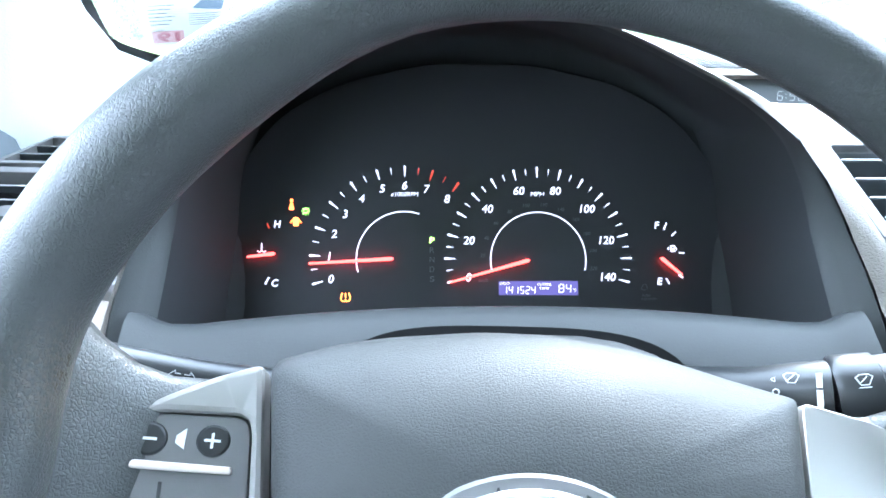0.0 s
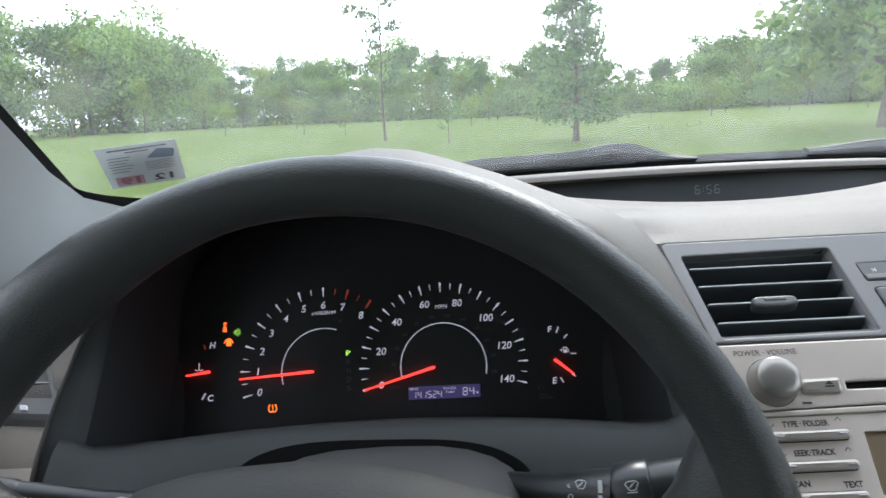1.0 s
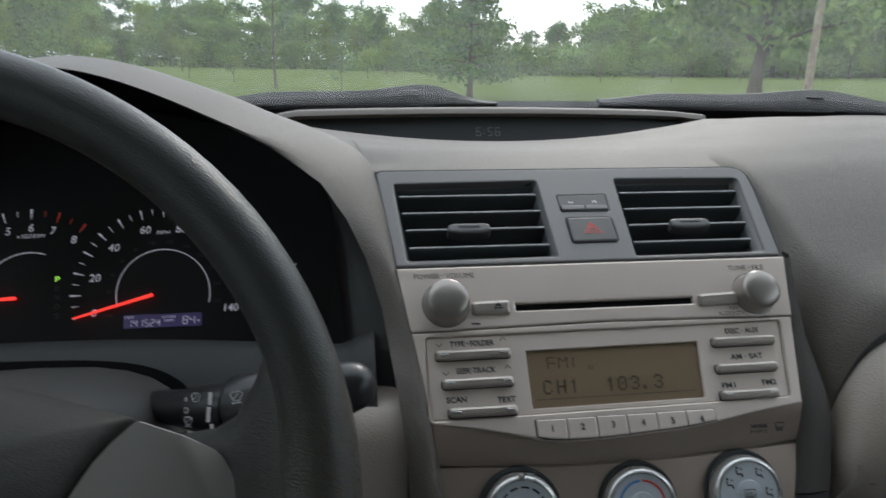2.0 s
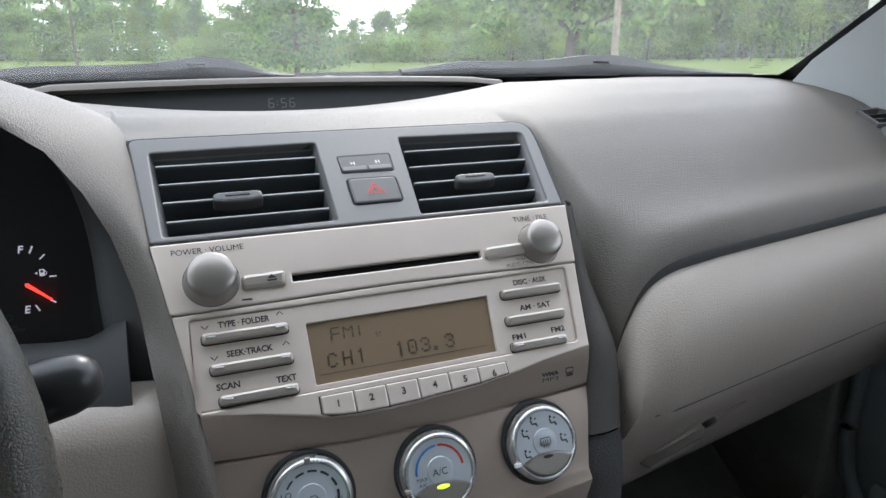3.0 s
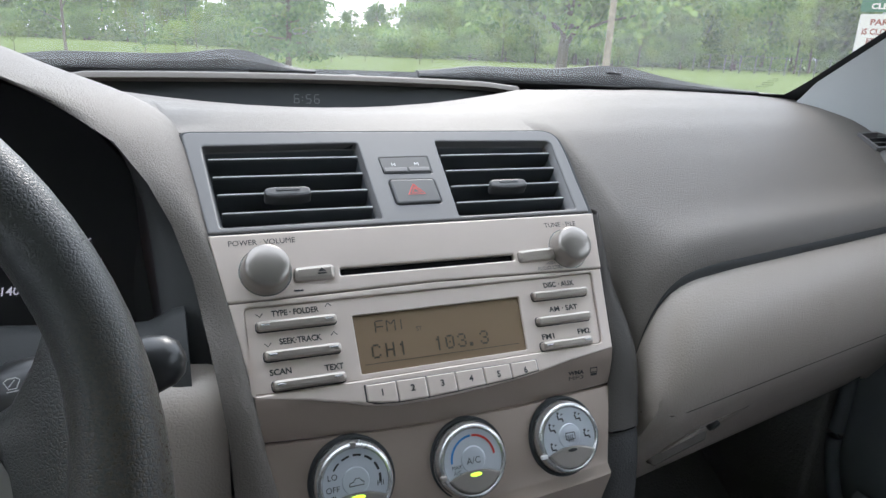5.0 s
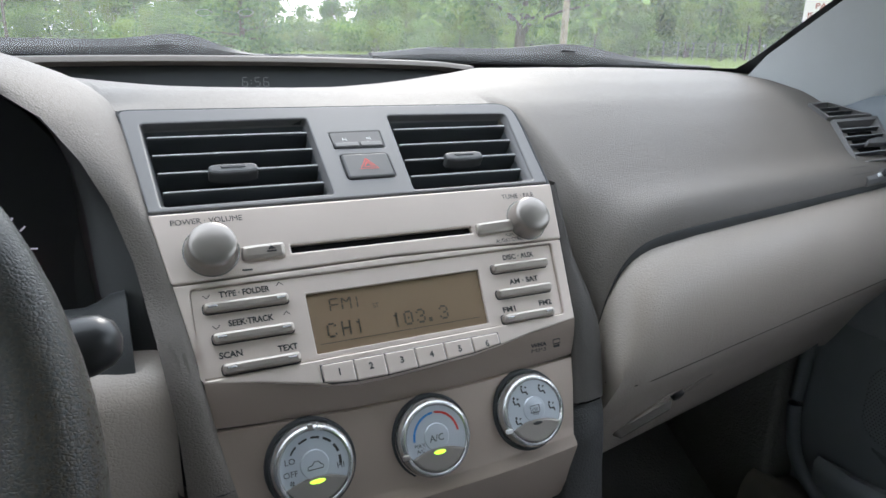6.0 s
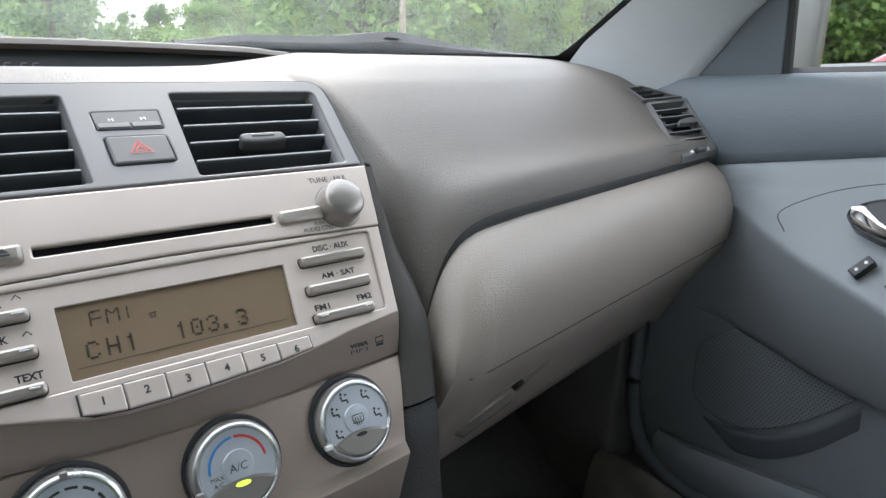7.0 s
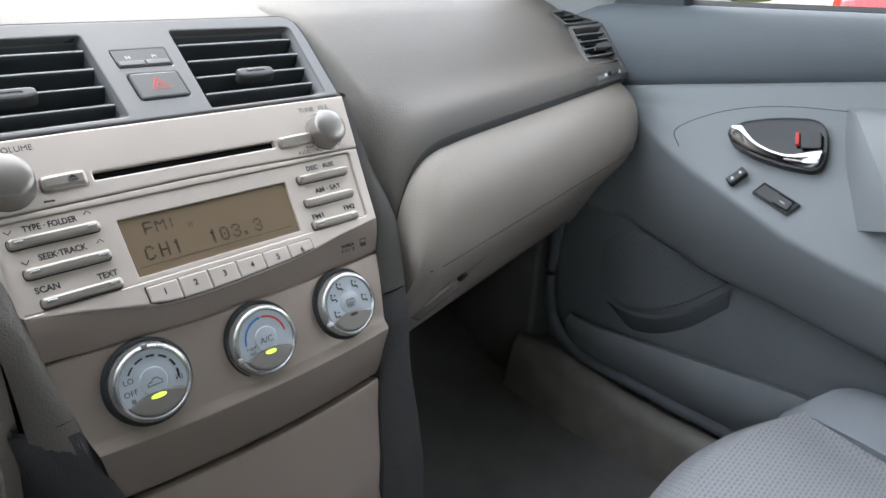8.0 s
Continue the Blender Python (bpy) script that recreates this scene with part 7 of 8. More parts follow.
mat_bm = plate(rounded(box2(0.17, -0.35, 0.56, 0.20), 0.04), 0.0, 0.010, Matrix.Translation((0, 0, 0.342)), b=0.004)
solo("floor_mat", mat_bm, material("floor_mat_fabric", (0.060, 0.060, 0.060), 0.95, grain=1.0, grain_size=0.005, mottle=0.4, mottle_size=0.05), "black car floor mat", "floor mat")
sl = []
for y in (0.175, 0.14, 0.12, 0.10, 0.07, 0.04, 0.0, -0.05, -0.1, -0.2, -0.4, -0.8, -1.2):
    up = 0.02 * smoothstep(-0.05, 0.12, y)
    sl.append([V(0.590, y, 0.30), V(0.600, y, 0.352), V(0.608, y, 0.385 + 0.5 * up), V(0.618, y, 0.425 + up), V(0.628, y, 0.440 + up), V(0.640, y, 0.445 + up), V(0.652, y, 0.443 + up), V(0.662, y, 0.432 + up), V(0.690, y, 0.428 + up), V(0.76, y, 0.42 + up), V(0.76, y, 0.25)])
solo("door_sill", loft(sl), SILL, "scuffed grey plastic door sill", "sill", "structure", smooth=60)
solo("kick_panel", block(0.640, 0.158, 0.26, 0.759, 0.62, 0.96, 0.010, 3), CARPET, "dark grey footwell side panel", "trim", "structure")
solo("kick_panel", block(-0.759, 0.20, 0.26, -0.632, 0.62, 0.96, 0.012, 2), DOOR_LOW, "dark grey footwell side panel", "trim", "structure")
seal = curve_through([(0.655, 0.120, 0.80), (0.655, 0.137, 0.70), (0.655, 0.141, 0.62), (0.655, 0.141, 0.565), (0.655, 0.126, 0.511), (0.655, 0.094, 0.477), (0.655, 0.047, 0.463), (0.655, -0.014, 0.461), (0.655, -0.11, 0.458), (0.655, -0.30, 0.456), (0.655, -0.60, 0.456), (0.655, -1.10, 0.456)], 60)
solo("door_seal", tube(seal, 0.0095, 12), LEDGE, "dark grey rubber seal round the door opening", "door seal", smooth=60)
for s, nm in ((-1, "wall_west"), (1, "wall_east")):
    solo(nm, block(min(s * 0.76, s * 0.80), -2.3, 0.25, max(s * 0.76, s * 0.80), 0.9, 0.985, 0.01, 1), BODY_PAINT, "silver-beige car body side", "car body", "structure")
    if s < 0:
        # same shade-darkened grey, to hold down the light on this trim
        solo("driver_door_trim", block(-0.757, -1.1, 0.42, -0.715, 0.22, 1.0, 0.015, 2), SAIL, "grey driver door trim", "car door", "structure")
    solo("roof_rail", block(min(s * 0.60, s * 0.72), -2.2, 1.36, max(s * 0.60, s * 0.72), -0.25, 1.46, 0.02, 2), FABRIC, "pale grey roof rail", "trim", "structure")
    solo("door_pillar", block(min(s * 0.66, s * 0.745), -1.22, 0.95, max(s * 0.66, s * 0.745), -1.06, 1.42, 0.02, 2), FABRIC, "pale grey door pillar", "pillar", "structure")
    solo("rear_pillar", block(min(s * 0.62, s * 0.745), -2.3, 0.95, max(s * 0.62, s * 0.745), -1.95, 1.42, 0.02, 2), FABRIC, "pale grey rear pillar", "pillar", "structure")
# unseen rear panes with an invented tint that holds back light from behind
REAR_DIMMER = glass_material("rear_light_cutting_glass", (0.16, 0.175, 0.17))
solo("window_rear", loft([[V(-0.66, -1.72, 1.41), V(0.66, -1.72, 1.41)], [V(-0.70, -2.28, 0.97), V(0.70, -2.28, 0.97)]]), REAR_DIMMER, "unseen rear window, darkened to cut light from behind", "window", "structure")
for s, nm in ((-1, "window_2"), (1, "window_3")):
    solo(nm, loft([[V(s * 0.752, -1.16, 0.97), V(s * 0.70, -1.14, 1.40)], [V(s * 0.752, -2.05, 0.97), V(s * 0.70, -2.0, 1.40)]]), REAR_DIMMER, "unseen rear side window, darkened to cut light from behind", "window", "structure")
solo("ceiling", block(-0.70, -2.1, 1.42, 0.70, -0.12, 1.47, 0.02, 2), FABRIC, "pale grey car headliner", "ceiling", "structure")
solo("rear_shelf", block(-0.76, -2.4, 0.25, 0.76, -2.2, 0.98, 0.02, 2), FABRIC, "grey rear shelf", "trim", "structure")


SEAT = material("seat_grey_fabric", (0.245, 0.245, 0.255), 0.95, grain=0.6, grain_size=0.0015, mottle=0.06)
SEAT_SIDE = material("seat_side_fabric", (0.30, 0.32, 0.345), 0.9, grain=0.4, grain_size=0.0012, mottle=0.06)


def seat_fabric():
    """Woven upholstery with rows of small dashes."""
    m = SEAT
    nt, nl = m.node_tree.nodes, m.node_tree.links
    p = nt["Principled BSDF"]
    co = nt.new("ShaderNodeTexCoord")
    br = nt.new("ShaderNodeTexBrick")
    br.inputs["Scale"].default_value = 1.0
    br.inputs["Brick Width"].default_value, br.inputs["Row Height"].default_value, br.inputs["Mortar Size"].default_value = 0.0075, 0.0042, 0.0013
    br.inputs["Mortar Smooth"].default_value = 0.6
    br.inputs["Color1"].default_value, br.inputs["Color2"].default_value, br.inputs["Mortar"].default_value = (0.29, 0.29, 0.305, 1), (0.33, 0.33, 0.345, 1), (0.43, 0.43, 0.445, 1)
    nl.new(co.outputs["Object"], br.inputs["Vector"])
    nl.new(br.outputs["Color"], p.inputs["Base Color"])


seat_fabric()


def seat(cx):
    st = empty("passenger_chair", "grey woven fabric front car seat", "car seat", "front seats")
    f = -0.215
    up = 0.040

    def top(x, y):
        """Cushion height: a front roll, raised bolsters at the sides."""
        d = abs(x) / 0.26
        z = 0.545 + up - 0.02 * (1 - smoothstep(0.60, 0.95, d)) + 0.018 * math.exp(-((d - 0.86) / 0.10) ** 2)
        z -= 0.04 * smoothstep(f - 0.10, f - 0.60, y) * -1
        return z

    def narrow(y):
        """The woven part narrows towards the back."""
        return lerp([-0.75, -0.42, -0.25], [0.80, 0.80, 1.0], y)
    rows = []
    for i in range(33):
        x = -0.19 + 0.38 * i / 32
        front = f - 0.045 * (x / 0.19) ** 2
        r = [V(cx + x, front - 0.02, 0.36 + up), V(cx + x, front + 0.004, 0.42 + up), V(cx + x, front + 0.004, 0.47 + up), V(cx + x, front - 0.010, 0.51 + up), V(cx + x, front - 0.035, 0.535 + up)]
        for k in range(1, 10):
            y = front - 0.035 - 0.055 * k
            r.append(V(cx + x * narrow(y), y, top(x, y)))
        rows.append(r)
    part("cushion", thick(loft(rows), -0.02), SEAT, st, "grey woven seat cushion", smooth=70)
    for s in (-1, 1):
        rows = []
        for i in range(13):
            u = i / 12
            x = 0.185 + 0.085 * u
            front = f - 0.045 - 0.11 * u * u
            h = 0.020 * math.sin(u * math.pi) - 0.10 * max(0.0, u - 0.75) ** 1.2 * 4
            r = [V(cx + s * x, front - 0.02, 0.36 + up), V(cx + s * x, front + 0.002, 0.42 + up), V(cx + s * x, front + 0.002, 0.47 + up + h * 0.5), V(cx + s * x, front - 0.012, 0.51 + up + h), V(cx + s * x, front - 0.035, 0.54 + up + h)]
            for k in range(1, 10):
                y = front - 0.035 - 0.055 * k
                r.append(V(cx + s * (x - 0.185 * (1 - narrow(y)) * (1 - u)), y, 0.548 + up + h))
            rows.append(r)
        part("bolster", thick(loft(rows), -0.02), SEAT_SIDE, st, "plain grey seat bolster", smooth=70)
        part("piping", tube([(cx + s * 0.187, f - 0.045 + 0.004, 0.42 + up), (cx + s * 0.187, f - 0.045 + 0.004, 0.47 + up), (cx + s * 0.187, f - 0.056, 0.512 + up), (cx + s * 0.187, f - 0.082, 0.5405 + up)] + [(cx + s * 0.187 * narrow(f - d), f - d, 0.5445 + up) for d in (0.12, 0.16, 0.21, 0.30)], 0.0025, 8), SEAT_SIDE, st)
    part("backrest", block(cx - 0.25, -1.02, 0.50, cx + 0.25, -0.86, 1.10, 0.05, 3), SEAT, st, "grey woven seat backrest")
    part("headrest", block(cx - 0.13, -1.06, 1.13, cx + 0.13, -0.96, 1.30, 0.04, 3), SEAT, st)
    part("seat_base", block(cx - 0.22, -0.85, 0.29, cx + 0.22, -0.30, 0.40, 0.01, 1), TRIM_DARK, st)
    return st


seat(0.39)
copy_thing(bpy.data.objects["passenger_chair"], pose(-0.76, -0.25, 0))

# ---- outside ----
def grass_material():
    m = material("mown_lawn", (0.115, 0.20, 0.035), 0.95, mottle=0.0, spec=0.08)
    nt, nl = m.node_tree.nodes, m.node_tree.links
    p = nt["Principled BSDF"]
    co = nt.new("ShaderNodeTexCoord")
    a, b = nt.new("ShaderNodeTexNoise"), nt.new("ShaderNodeTexNoise")
    a.inputs["Scale"].default_value, a.inputs["Detail"].default_value = 0.12, 6
    b.inputs["Scale"].default_value, b.inputs["Detail"].default_value = 3.0, 8
    mx, mx2 = nt.new("ShaderNodeMix"), nt.new("ShaderNodeMix")
    mx.data_type = mx2.data_type = "RGBA"
    mx.inputs["A"].default_value, mx.inputs["B"].default_value = (0.085, 0.138, 0.030, 1), (0.175, 0.222, 0.055, 1)
    mx2.blend_type = "MULTIPLY"
    mx2.inputs["Factor"].default_value = 0.6
    nl.new(co.outputs["Object"], a.inputs["Vector"])
    nl.new(co.outputs["Object"], b.inputs["Vector"])
    nl.new(a.outputs["Fac"], mx.inputs["Factor"])
    nl.new(mx.outputs["Result"], mx2.inputs["A"])
    nl.new(b.outputs["Fac"], mx2.inputs["B"])
    nl.new(mx2.outputs["Result"], p.inputs["Base Color"])
    return m


g = bmesh.new()
bmesh.ops.create_grid(g, x_segments=60, y_segments=60, size=600)
for v in g.verts:
    d = v.co.length
    v.co.z = -0.02 + 0.25 * noise.noise(v.co / 40) * smoothstep(15, 60, d)
solo("ground", g, grass_material(), "sunlit mown park lawn", "lawn", "structure")


def leaf_material(name, a, b):
    m = material(name, a, 0.6, mottle=0)
    nt, nl = m.node_tree.nodes, m.node_tree.links
    p = nt["Principled BSDF"]
    ge = nt.new("ShaderNodeNewGeometry")
    mx = nt.new("ShaderNodeMix")
    mx.data_type = "RGBA"
    mx.inputs["A"].default_value, mx.inputs["B"].default_value = (*a, 1), (*b, 1)
    nl.new(ge.outputs["Random Per Island"], mx.inputs["Factor"])
    oi = nt.new("ShaderNodeObjectInfo")
    hs = nt.new("ShaderNodeHueSaturation")
    mr_ = nt.new("ShaderNodeMapRange")
    mr_.inputs["To Min"].default_value, mr_.inputs["To Max"].default_value = 0.75, 1.25
    nl.new(oi.outputs["Random"], mr_.inputs["Value"])
    nl.new(mr_.outputs["Result"], hs.inputs["Value"])
    nl.new(mx.outputs["Result"], hs.inputs["Color"])
    nl.new(hs.outputs["Color"], p.inputs["Base Color"])
    p.inputs["Transmission Weight"].default_value = 0.0
    tl, ad = nt.new("ShaderNodeBsdfTranslucent"), nt.new("ShaderNodeMixShader")
    ad.inputs[0].default_value = 0.35
    nl.new(hs.outputs["Color"], tl.inputs["Color"])
    nl.new(p.outputs[0], ad.inputs[1])
    nl.new(tl.outputs[0], ad.inputs[2])
    nl.new(ad.outputs[0], nt["Material Output"].inputs["Surface"])
    return m


BARK = material("grey_brown_bark", (0.13, 0.105, 0.08), 0.9, grain=0.8, grain_size=0.03, mottle=0.3, mottle_size=0.15)
LEAF_A = leaf_material("broad_leaves", (0.072, 0.145, 0.036), (0.260, 0.370, 0.105))
LEAF_B = leaf_material("dark_leaves", (0.048, 0.100, 0.040), (0.150, 0.235, 0.080))
LEAF_C = leaf_material("yellow_green_leaves", (0.12, 0.18, 0.035), (0.22, 0.29, 0.07))
LEAF_D = leaf_material("feathery_needles", (0.058, 0.125, 0.046), (0.190, 0.290, 0.100))


def leaf_cloud(rng, centres, per, size, spread, flatness=0.7):
    verts, faces = [], []
    for c in centres:
        for _ in range(per):
            p = np.array(c[:3]) + rng.normal(0, 1, 3) * spread * c[3] * np.array((1, 1, flatness))
            a = rng.normal(0, 1, 3)
            a /= np.linalg.norm(a)
            b = np.cross(a, rng.normal(0, 1, 3))
            b /= np.linalg.norm(b) + 1e-9
            s = size * rng.uniform(0.6, 1.4)
            k = len(verts)
            verts += [tuple(p - a * s), tuple(p + b * s * 0.55), tuple(p + a * s), tuple(p - b * s * 0.55)]
            faces.append((k, k + 1, k + 2, k + 3))
    me = bpy.data.meshes.new("crown")
    me.from_pydata(verts, [], faces)
    me.update()
    return me


def tree(kind, seed, h):
    """A tree with a tapered trunk, limbs and a crown of leaves; its foot at the origin."""
    rng = np.random.default_rng(seed)
    label = {"broad": "leafy green broadleaf tree on the lawn", "cypress": "conical feathery green conifer on the lawn", "thin": "slender sparse young tree on the lawn",
             "shrub": "small yellow-green sapling on the lawn", "bush": "dense green bush at the wood's edge", "pale": "slim pale green young tree at the wood's edge", "pine": "tall dark tree behind the lawn"}[kind]
    t = empty("tree", label, "tree", "park trees")
    lean = rng.uniform(-0.03, 0.03, 2)

    def axis(z):
        return V(lean[0] * z + 0.05 * math.sin(z), lean[1] * z + 0.05 * math.cos(z * 1.3), z)
    top = {"broad": 0.8, "cypress": 0.97, "thin": 0.93, "shrub": 0.8, "bush": 0.5, "pine": 0.95, "pale": 0.9}[kind]
    r0 = {"broad": 0.028, "cypress": 0.016, "thin": 0.0065, "shrub": 0.012, "bush": 0.012, "pine": 0.02, "pale": 0.014}[kind] * h
    n = 9
    part("trunk", tube([axis(-0.05 + h * top * i / n) for i in range(n + 1)], [r0 * (1.25 if i == 0 else 1 - 0.88 * i / n) for i in range(n + 1)], 9), BARK, t, smooth=60)
    centres = []
    bm = bmesh.new()

    def limb(z, az, length, rise, r):
        a = axis(z)
        d = V(math.cos(az), math.sin(az), rise)
        pts = [a, a + d * length * 0.5 + V(0, 0, 0.05 * length), a + d * length]
        b = tube(pts, [r, r * 0.6, r * 0.2], 5)
        me = bpy.data.meshes.new("tmp")
        b.to_mesh(me)
        b.free()
        bm.from_mesh(me)
        bpy.data.meshes.remove(me)
        return pts
    if kind == "broad":
        for i in range(22):
            z = h * rng.uniform(0.12, 0.75)
            ln = h * rng.uniform(0.16, 0.36) * (1.1 - 0.5 * abs(z / h - 0.45))
            p = limb(z, rng.uniform(0, 6.28), ln, rng.uniform(0.2, 0.9), r0 * 0.35)
            for q, s in ((p[1], 0.8), (p[2], 1.0)):
                for _ in range(3):
                    centres.append((*(q + Vector(rng.normal(0, 0.06 * h, 3))), s))
        for _ in range(16):
            centres.append((*(axis(h * rng.uniform(0.5, 0.95)) + Vector(rng.normal(0, 0.085 * h, 3))), 1.0))
        per, size, spread, mat_ = 44, 0.0165 * h + 0.03, 0.058 * h, LEAF_A
    elif kind == "pale":
        for i in range(20):
            z = h * rng.uniform(0.28, 0.9)
            ln = h * rng.uniform(0.08, 0.20) * (1.15 - 0.8 * abs(z / h - 0.55))
            p = limb(z, rng.uniform(0, 6.28), ln, rng.uniform(0.3, 1.0), r0 * 0.35)
            centres += [(*p[1], 0.8), (*p[2], 1.0)]
        per, size, spread, mat_ = 46, 0.014 * h + 0.02, 0.042 * h, LEAF_C
    elif kind == "pine":
        for i in range(16):
            z = h * rng.uniform(0.45, 0.97)
            ln = h * rng.uniform(0.08, 0.2)
            p = limb(z, rng.uniform(0, 6.28), ln, rng.uniform(0.0, 0.5), r0 * 0.3)
            for _ in range(3):
                centres.append((*(p[2] + Vector(rng.normal(0, 0.03 * h, 3))), 1.0))
        per, size, spread, mat_ = 50, 0.012 * h + 0.03, 0.035 * h, LEAF_B
    elif kind == "cypress":
        for i in range(44):
            u = i / 43
            z = h * (0.10 + 0.86 * u)
            ln = h * (0.225 * (1 - u) ** 0.75 + 0.015) * rng.uniform(0.75, 1.1)
            p = limb(z, i * 2.4 + rng.uniform(-0.3, 0.3), ln, rng.uniform(-0.05, 0.2), r0 * 0.25 * (1 - u) + 0.006)
            for k in (0.35, 0.6, 0.8, 1.0):
                q = p[0].lerp(p[2], k)
                centres.append((*q, 0.5 + 0.5 * (1 - u)))
        per, size, spread, mat_ = 40, 0.011 * h + 0.01, 0.030 * h, LEAF_D
    elif kind == "thin":
        for i in range(17):
            u = i / 16
            z = h * (0.15 + 0.8 * u)
            ln = h * (0.17 * (1 - u) ** 0.6 + 0.02) * rng.uniform(0.6, 1.1)
            p = limb(z, i * 2.4, ln, rng.uniform(0.2, 0.7), r0 * 0.4)
            for k in (0.6, 1.0):
                centres.append((*p[0].lerp(p[2], k), 0.7))
        per, size, spread, mat_ = 34, 0.009 * h + 0.015, 0.028 * h, LEAF_B
    else:
        for i in range(9):
            p = limb(h * rng.uniform(0.25, 0.75), rng.uniform(0, 6.28), h * rng.uniform(0.15, 0.3), rng.uniform(0.4, 1.0), r0 * 0.4)
            centres.append((*p[2], 1.0))
            centres.append((*p[1], 0.8))
        per, size, spread, mat_ = 40, 0.022 * h + 0.01, 0.07 * h, LEAF_C
    if kind == "bush":
        centres = [(rng.normal(0, 0.36 * h), rng.normal(0, 0.36 * h), h * rng.uniform(0.05, 0.85), 1.0) for _ in range(40)]
        per, size, spread, mat_ = 34, 0.05 * h, 0.13 * h, LEAF_A
    part("limbs", bm, BARK, t, smooth=60)
    me = leaf_cloud(rng, centres, per, size, spread)
    me.materials.append(mat_)
    c = new("crown", me)
    c.parent = t
    return t


kinds = {"broad": [tree("broad", s, 7.0) for s in (1, 2, 3)], "pine": [tree("pine", 4, 9.0), tree("pine", 5, 9.0)], "thin": [tree("thin", 6, 6.5)], "shrub": [tree("shrub", 7, 2.0)], "cypress": [tree("cypress", 8, 6.0)], "bush": [tree("bush", 9, 2.4), tree("bush", 10, 2.4)], "pale": [tree("pale", 12, 5.0), tree("pale", 13, 5.0)]}
used = set()


def plant(kind, x, y, k=1.0, i=0):
    src = kinds[kind][i % len(kinds[kind])]
    if src.name not in used:
        used.add(src.name)
        src.location, src.rotation_euler, src.scale = (x, y, -0.02), (0, 0, x * 1.7 + y), (k, k, k)
        return src
    o = copy_thing(src, Matrix.Translation((x, y, -0.02)) @ Matrix.Rotation(x * 1.7 + y, 4, "Z"))
    o.scale = (k, k, k)
    return o


# standing singly on the lawn
plant("cypress", 3.4, 19.2, 0.95)
plant("broad", 11.6, 18.2, 1.05, 0)
plant("thin", -2.6, 26.0, 1.25)
plant("thin", -0.2, 21.5, 0.42)
for x, y, k in ((4.6, 34, 0.9), (1.2, 40, 1.0), (-8.6, 40, 1.2), (-14.5, 44, 1.2), (16.8, 34, 0.9), (8.0, 33, 0.8), (10.0, 34, 0.75), (12.5, 33, 1.0), (6.2, 38, 0.9), (14.4, 36, 0.8), (-5.2, 33, 0.75), (-11.5, 52, 1.4), (-20, 62, 1.2), (27, 36, 0.9), (20, 33, 0.9), (33, 40, 1.0)):
    plant("shrub", x, y, k)
# the wood round the lawn
rng = np.random.default_rng(11)
edge_line = [(-75, 40), (-52, 62), (-39, 74), (-29, 80), (-16, 74), (-6, 62), (2, 52), (8, 47), (14, 43), (20, 42), (27, 44), (34, 46), (42, 50), (58, 50), (75, 40)]
cnt = 0
for row in range(4):
    for u in np.arange(0, len(edge_line) - 1, 0.33 if row else 0.5):
        i = int(u)
        f = u - i
        x = edge_line[i][0] * (1 - f) + edge_line[i + 1][0] * f
        y = edge_line[i][1] * (1 - f) + edge_line[i + 1][1] * f
        k = 1 + 0.16 * row
        x, y = x * k + rng.normal(0, 1.2), y * k + rng.normal(0, 1.2)
        d = math.hypot(x, y)
        # the wood's skyline: degrees above the eye by bearing
        rise = lerp([-40, -31, -23, -20, -16, -10, -6, -3.4, 0, 2.5, 5.6, 8, 12.8, 14.5, 16.5, 19, 21, 24, 28, 39, 60], [8.4, 8.8, 8.0, 4.9, 4.5, 4.2, 4.2, 5.2, 4.5, 4.0, 3.6, 4.2, 3.6, 2.3, 2.4, 4.2, 3.9, 4.2, 5.8, 7.5, 9], math.degrees(math.atan2(x, y)))
        h = (1.0 + d * math.tan(radians(rise))) * (rng.uniform(0.38, 0.66), rng.uniform(0.6, 0.9), rng.uniform(0.78, 1.05), rng.uniform(0.88, 1.12))[row]
        kind = "pine" if row >= 2 and rng.random() < 0.3 else "pale" if row < 2 and rng.random() < 0.5 else "broad"
        plant(kind, x, y, h / {"pine": 9.0, "broad": 7.0, "pale": 5.0}[kind], cnt)
        cnt += 1
# undergrowth that closes the wood's edge
for u in np.arange(0.4, len(edge_line) - 1.4, 0.24):
    i = int(u)
    f = u - i
    x = edge_line[i][0] * (1 - f) + edge_line[i + 1][0] * f
    y = edge_line[i][1] * (1 - f) + edge_line[i + 1][1] * f
    k = rng.uniform(1.10, 1.22)
    plant("bush", x * k, y * k, rng.uniform(0.035, 0.055) * math.hypot(x, y) / 2.4, cnt)
    cnt += 1
# dense dark growth further in, which shuts the gaps between the trunks
for u in np.arange(7.0, len(edge_line) - 1.2, 0.2):
    i = int(u)
    f = u - i
    x = edge_line[i][0] * (1 - f) + edge_line[i + 1][0] * f
    y = edge_line[i][1] * (1 - f) + edge_line[i + 1][1] * f
    k = rng.uniform(1.28, 1.42)
    plant("bush", x * k, y * k, lerp([8, 15, 20, 26, 35, 60], [0.045, 0.035, 0.05, 0.06, 0.105, 0.12], math.degrees(math.atan2(x, y))) * rng.uniform(0.8, 1.15) * math.hypot(x, y) * k / 2.4, cnt)
    cnt += 1
# trees behind the car, for the mirror; unseen ones to the rear added to block light
for x, y in ((-7.5, -7.5), (-3.5, -17), (-14, -16), (-20, -6), (-24, 6), (26, 0), (28, 9)):
    plant("broad", x, y, rng.uniform(1.0, 1.4), cnt)
    cnt += 1

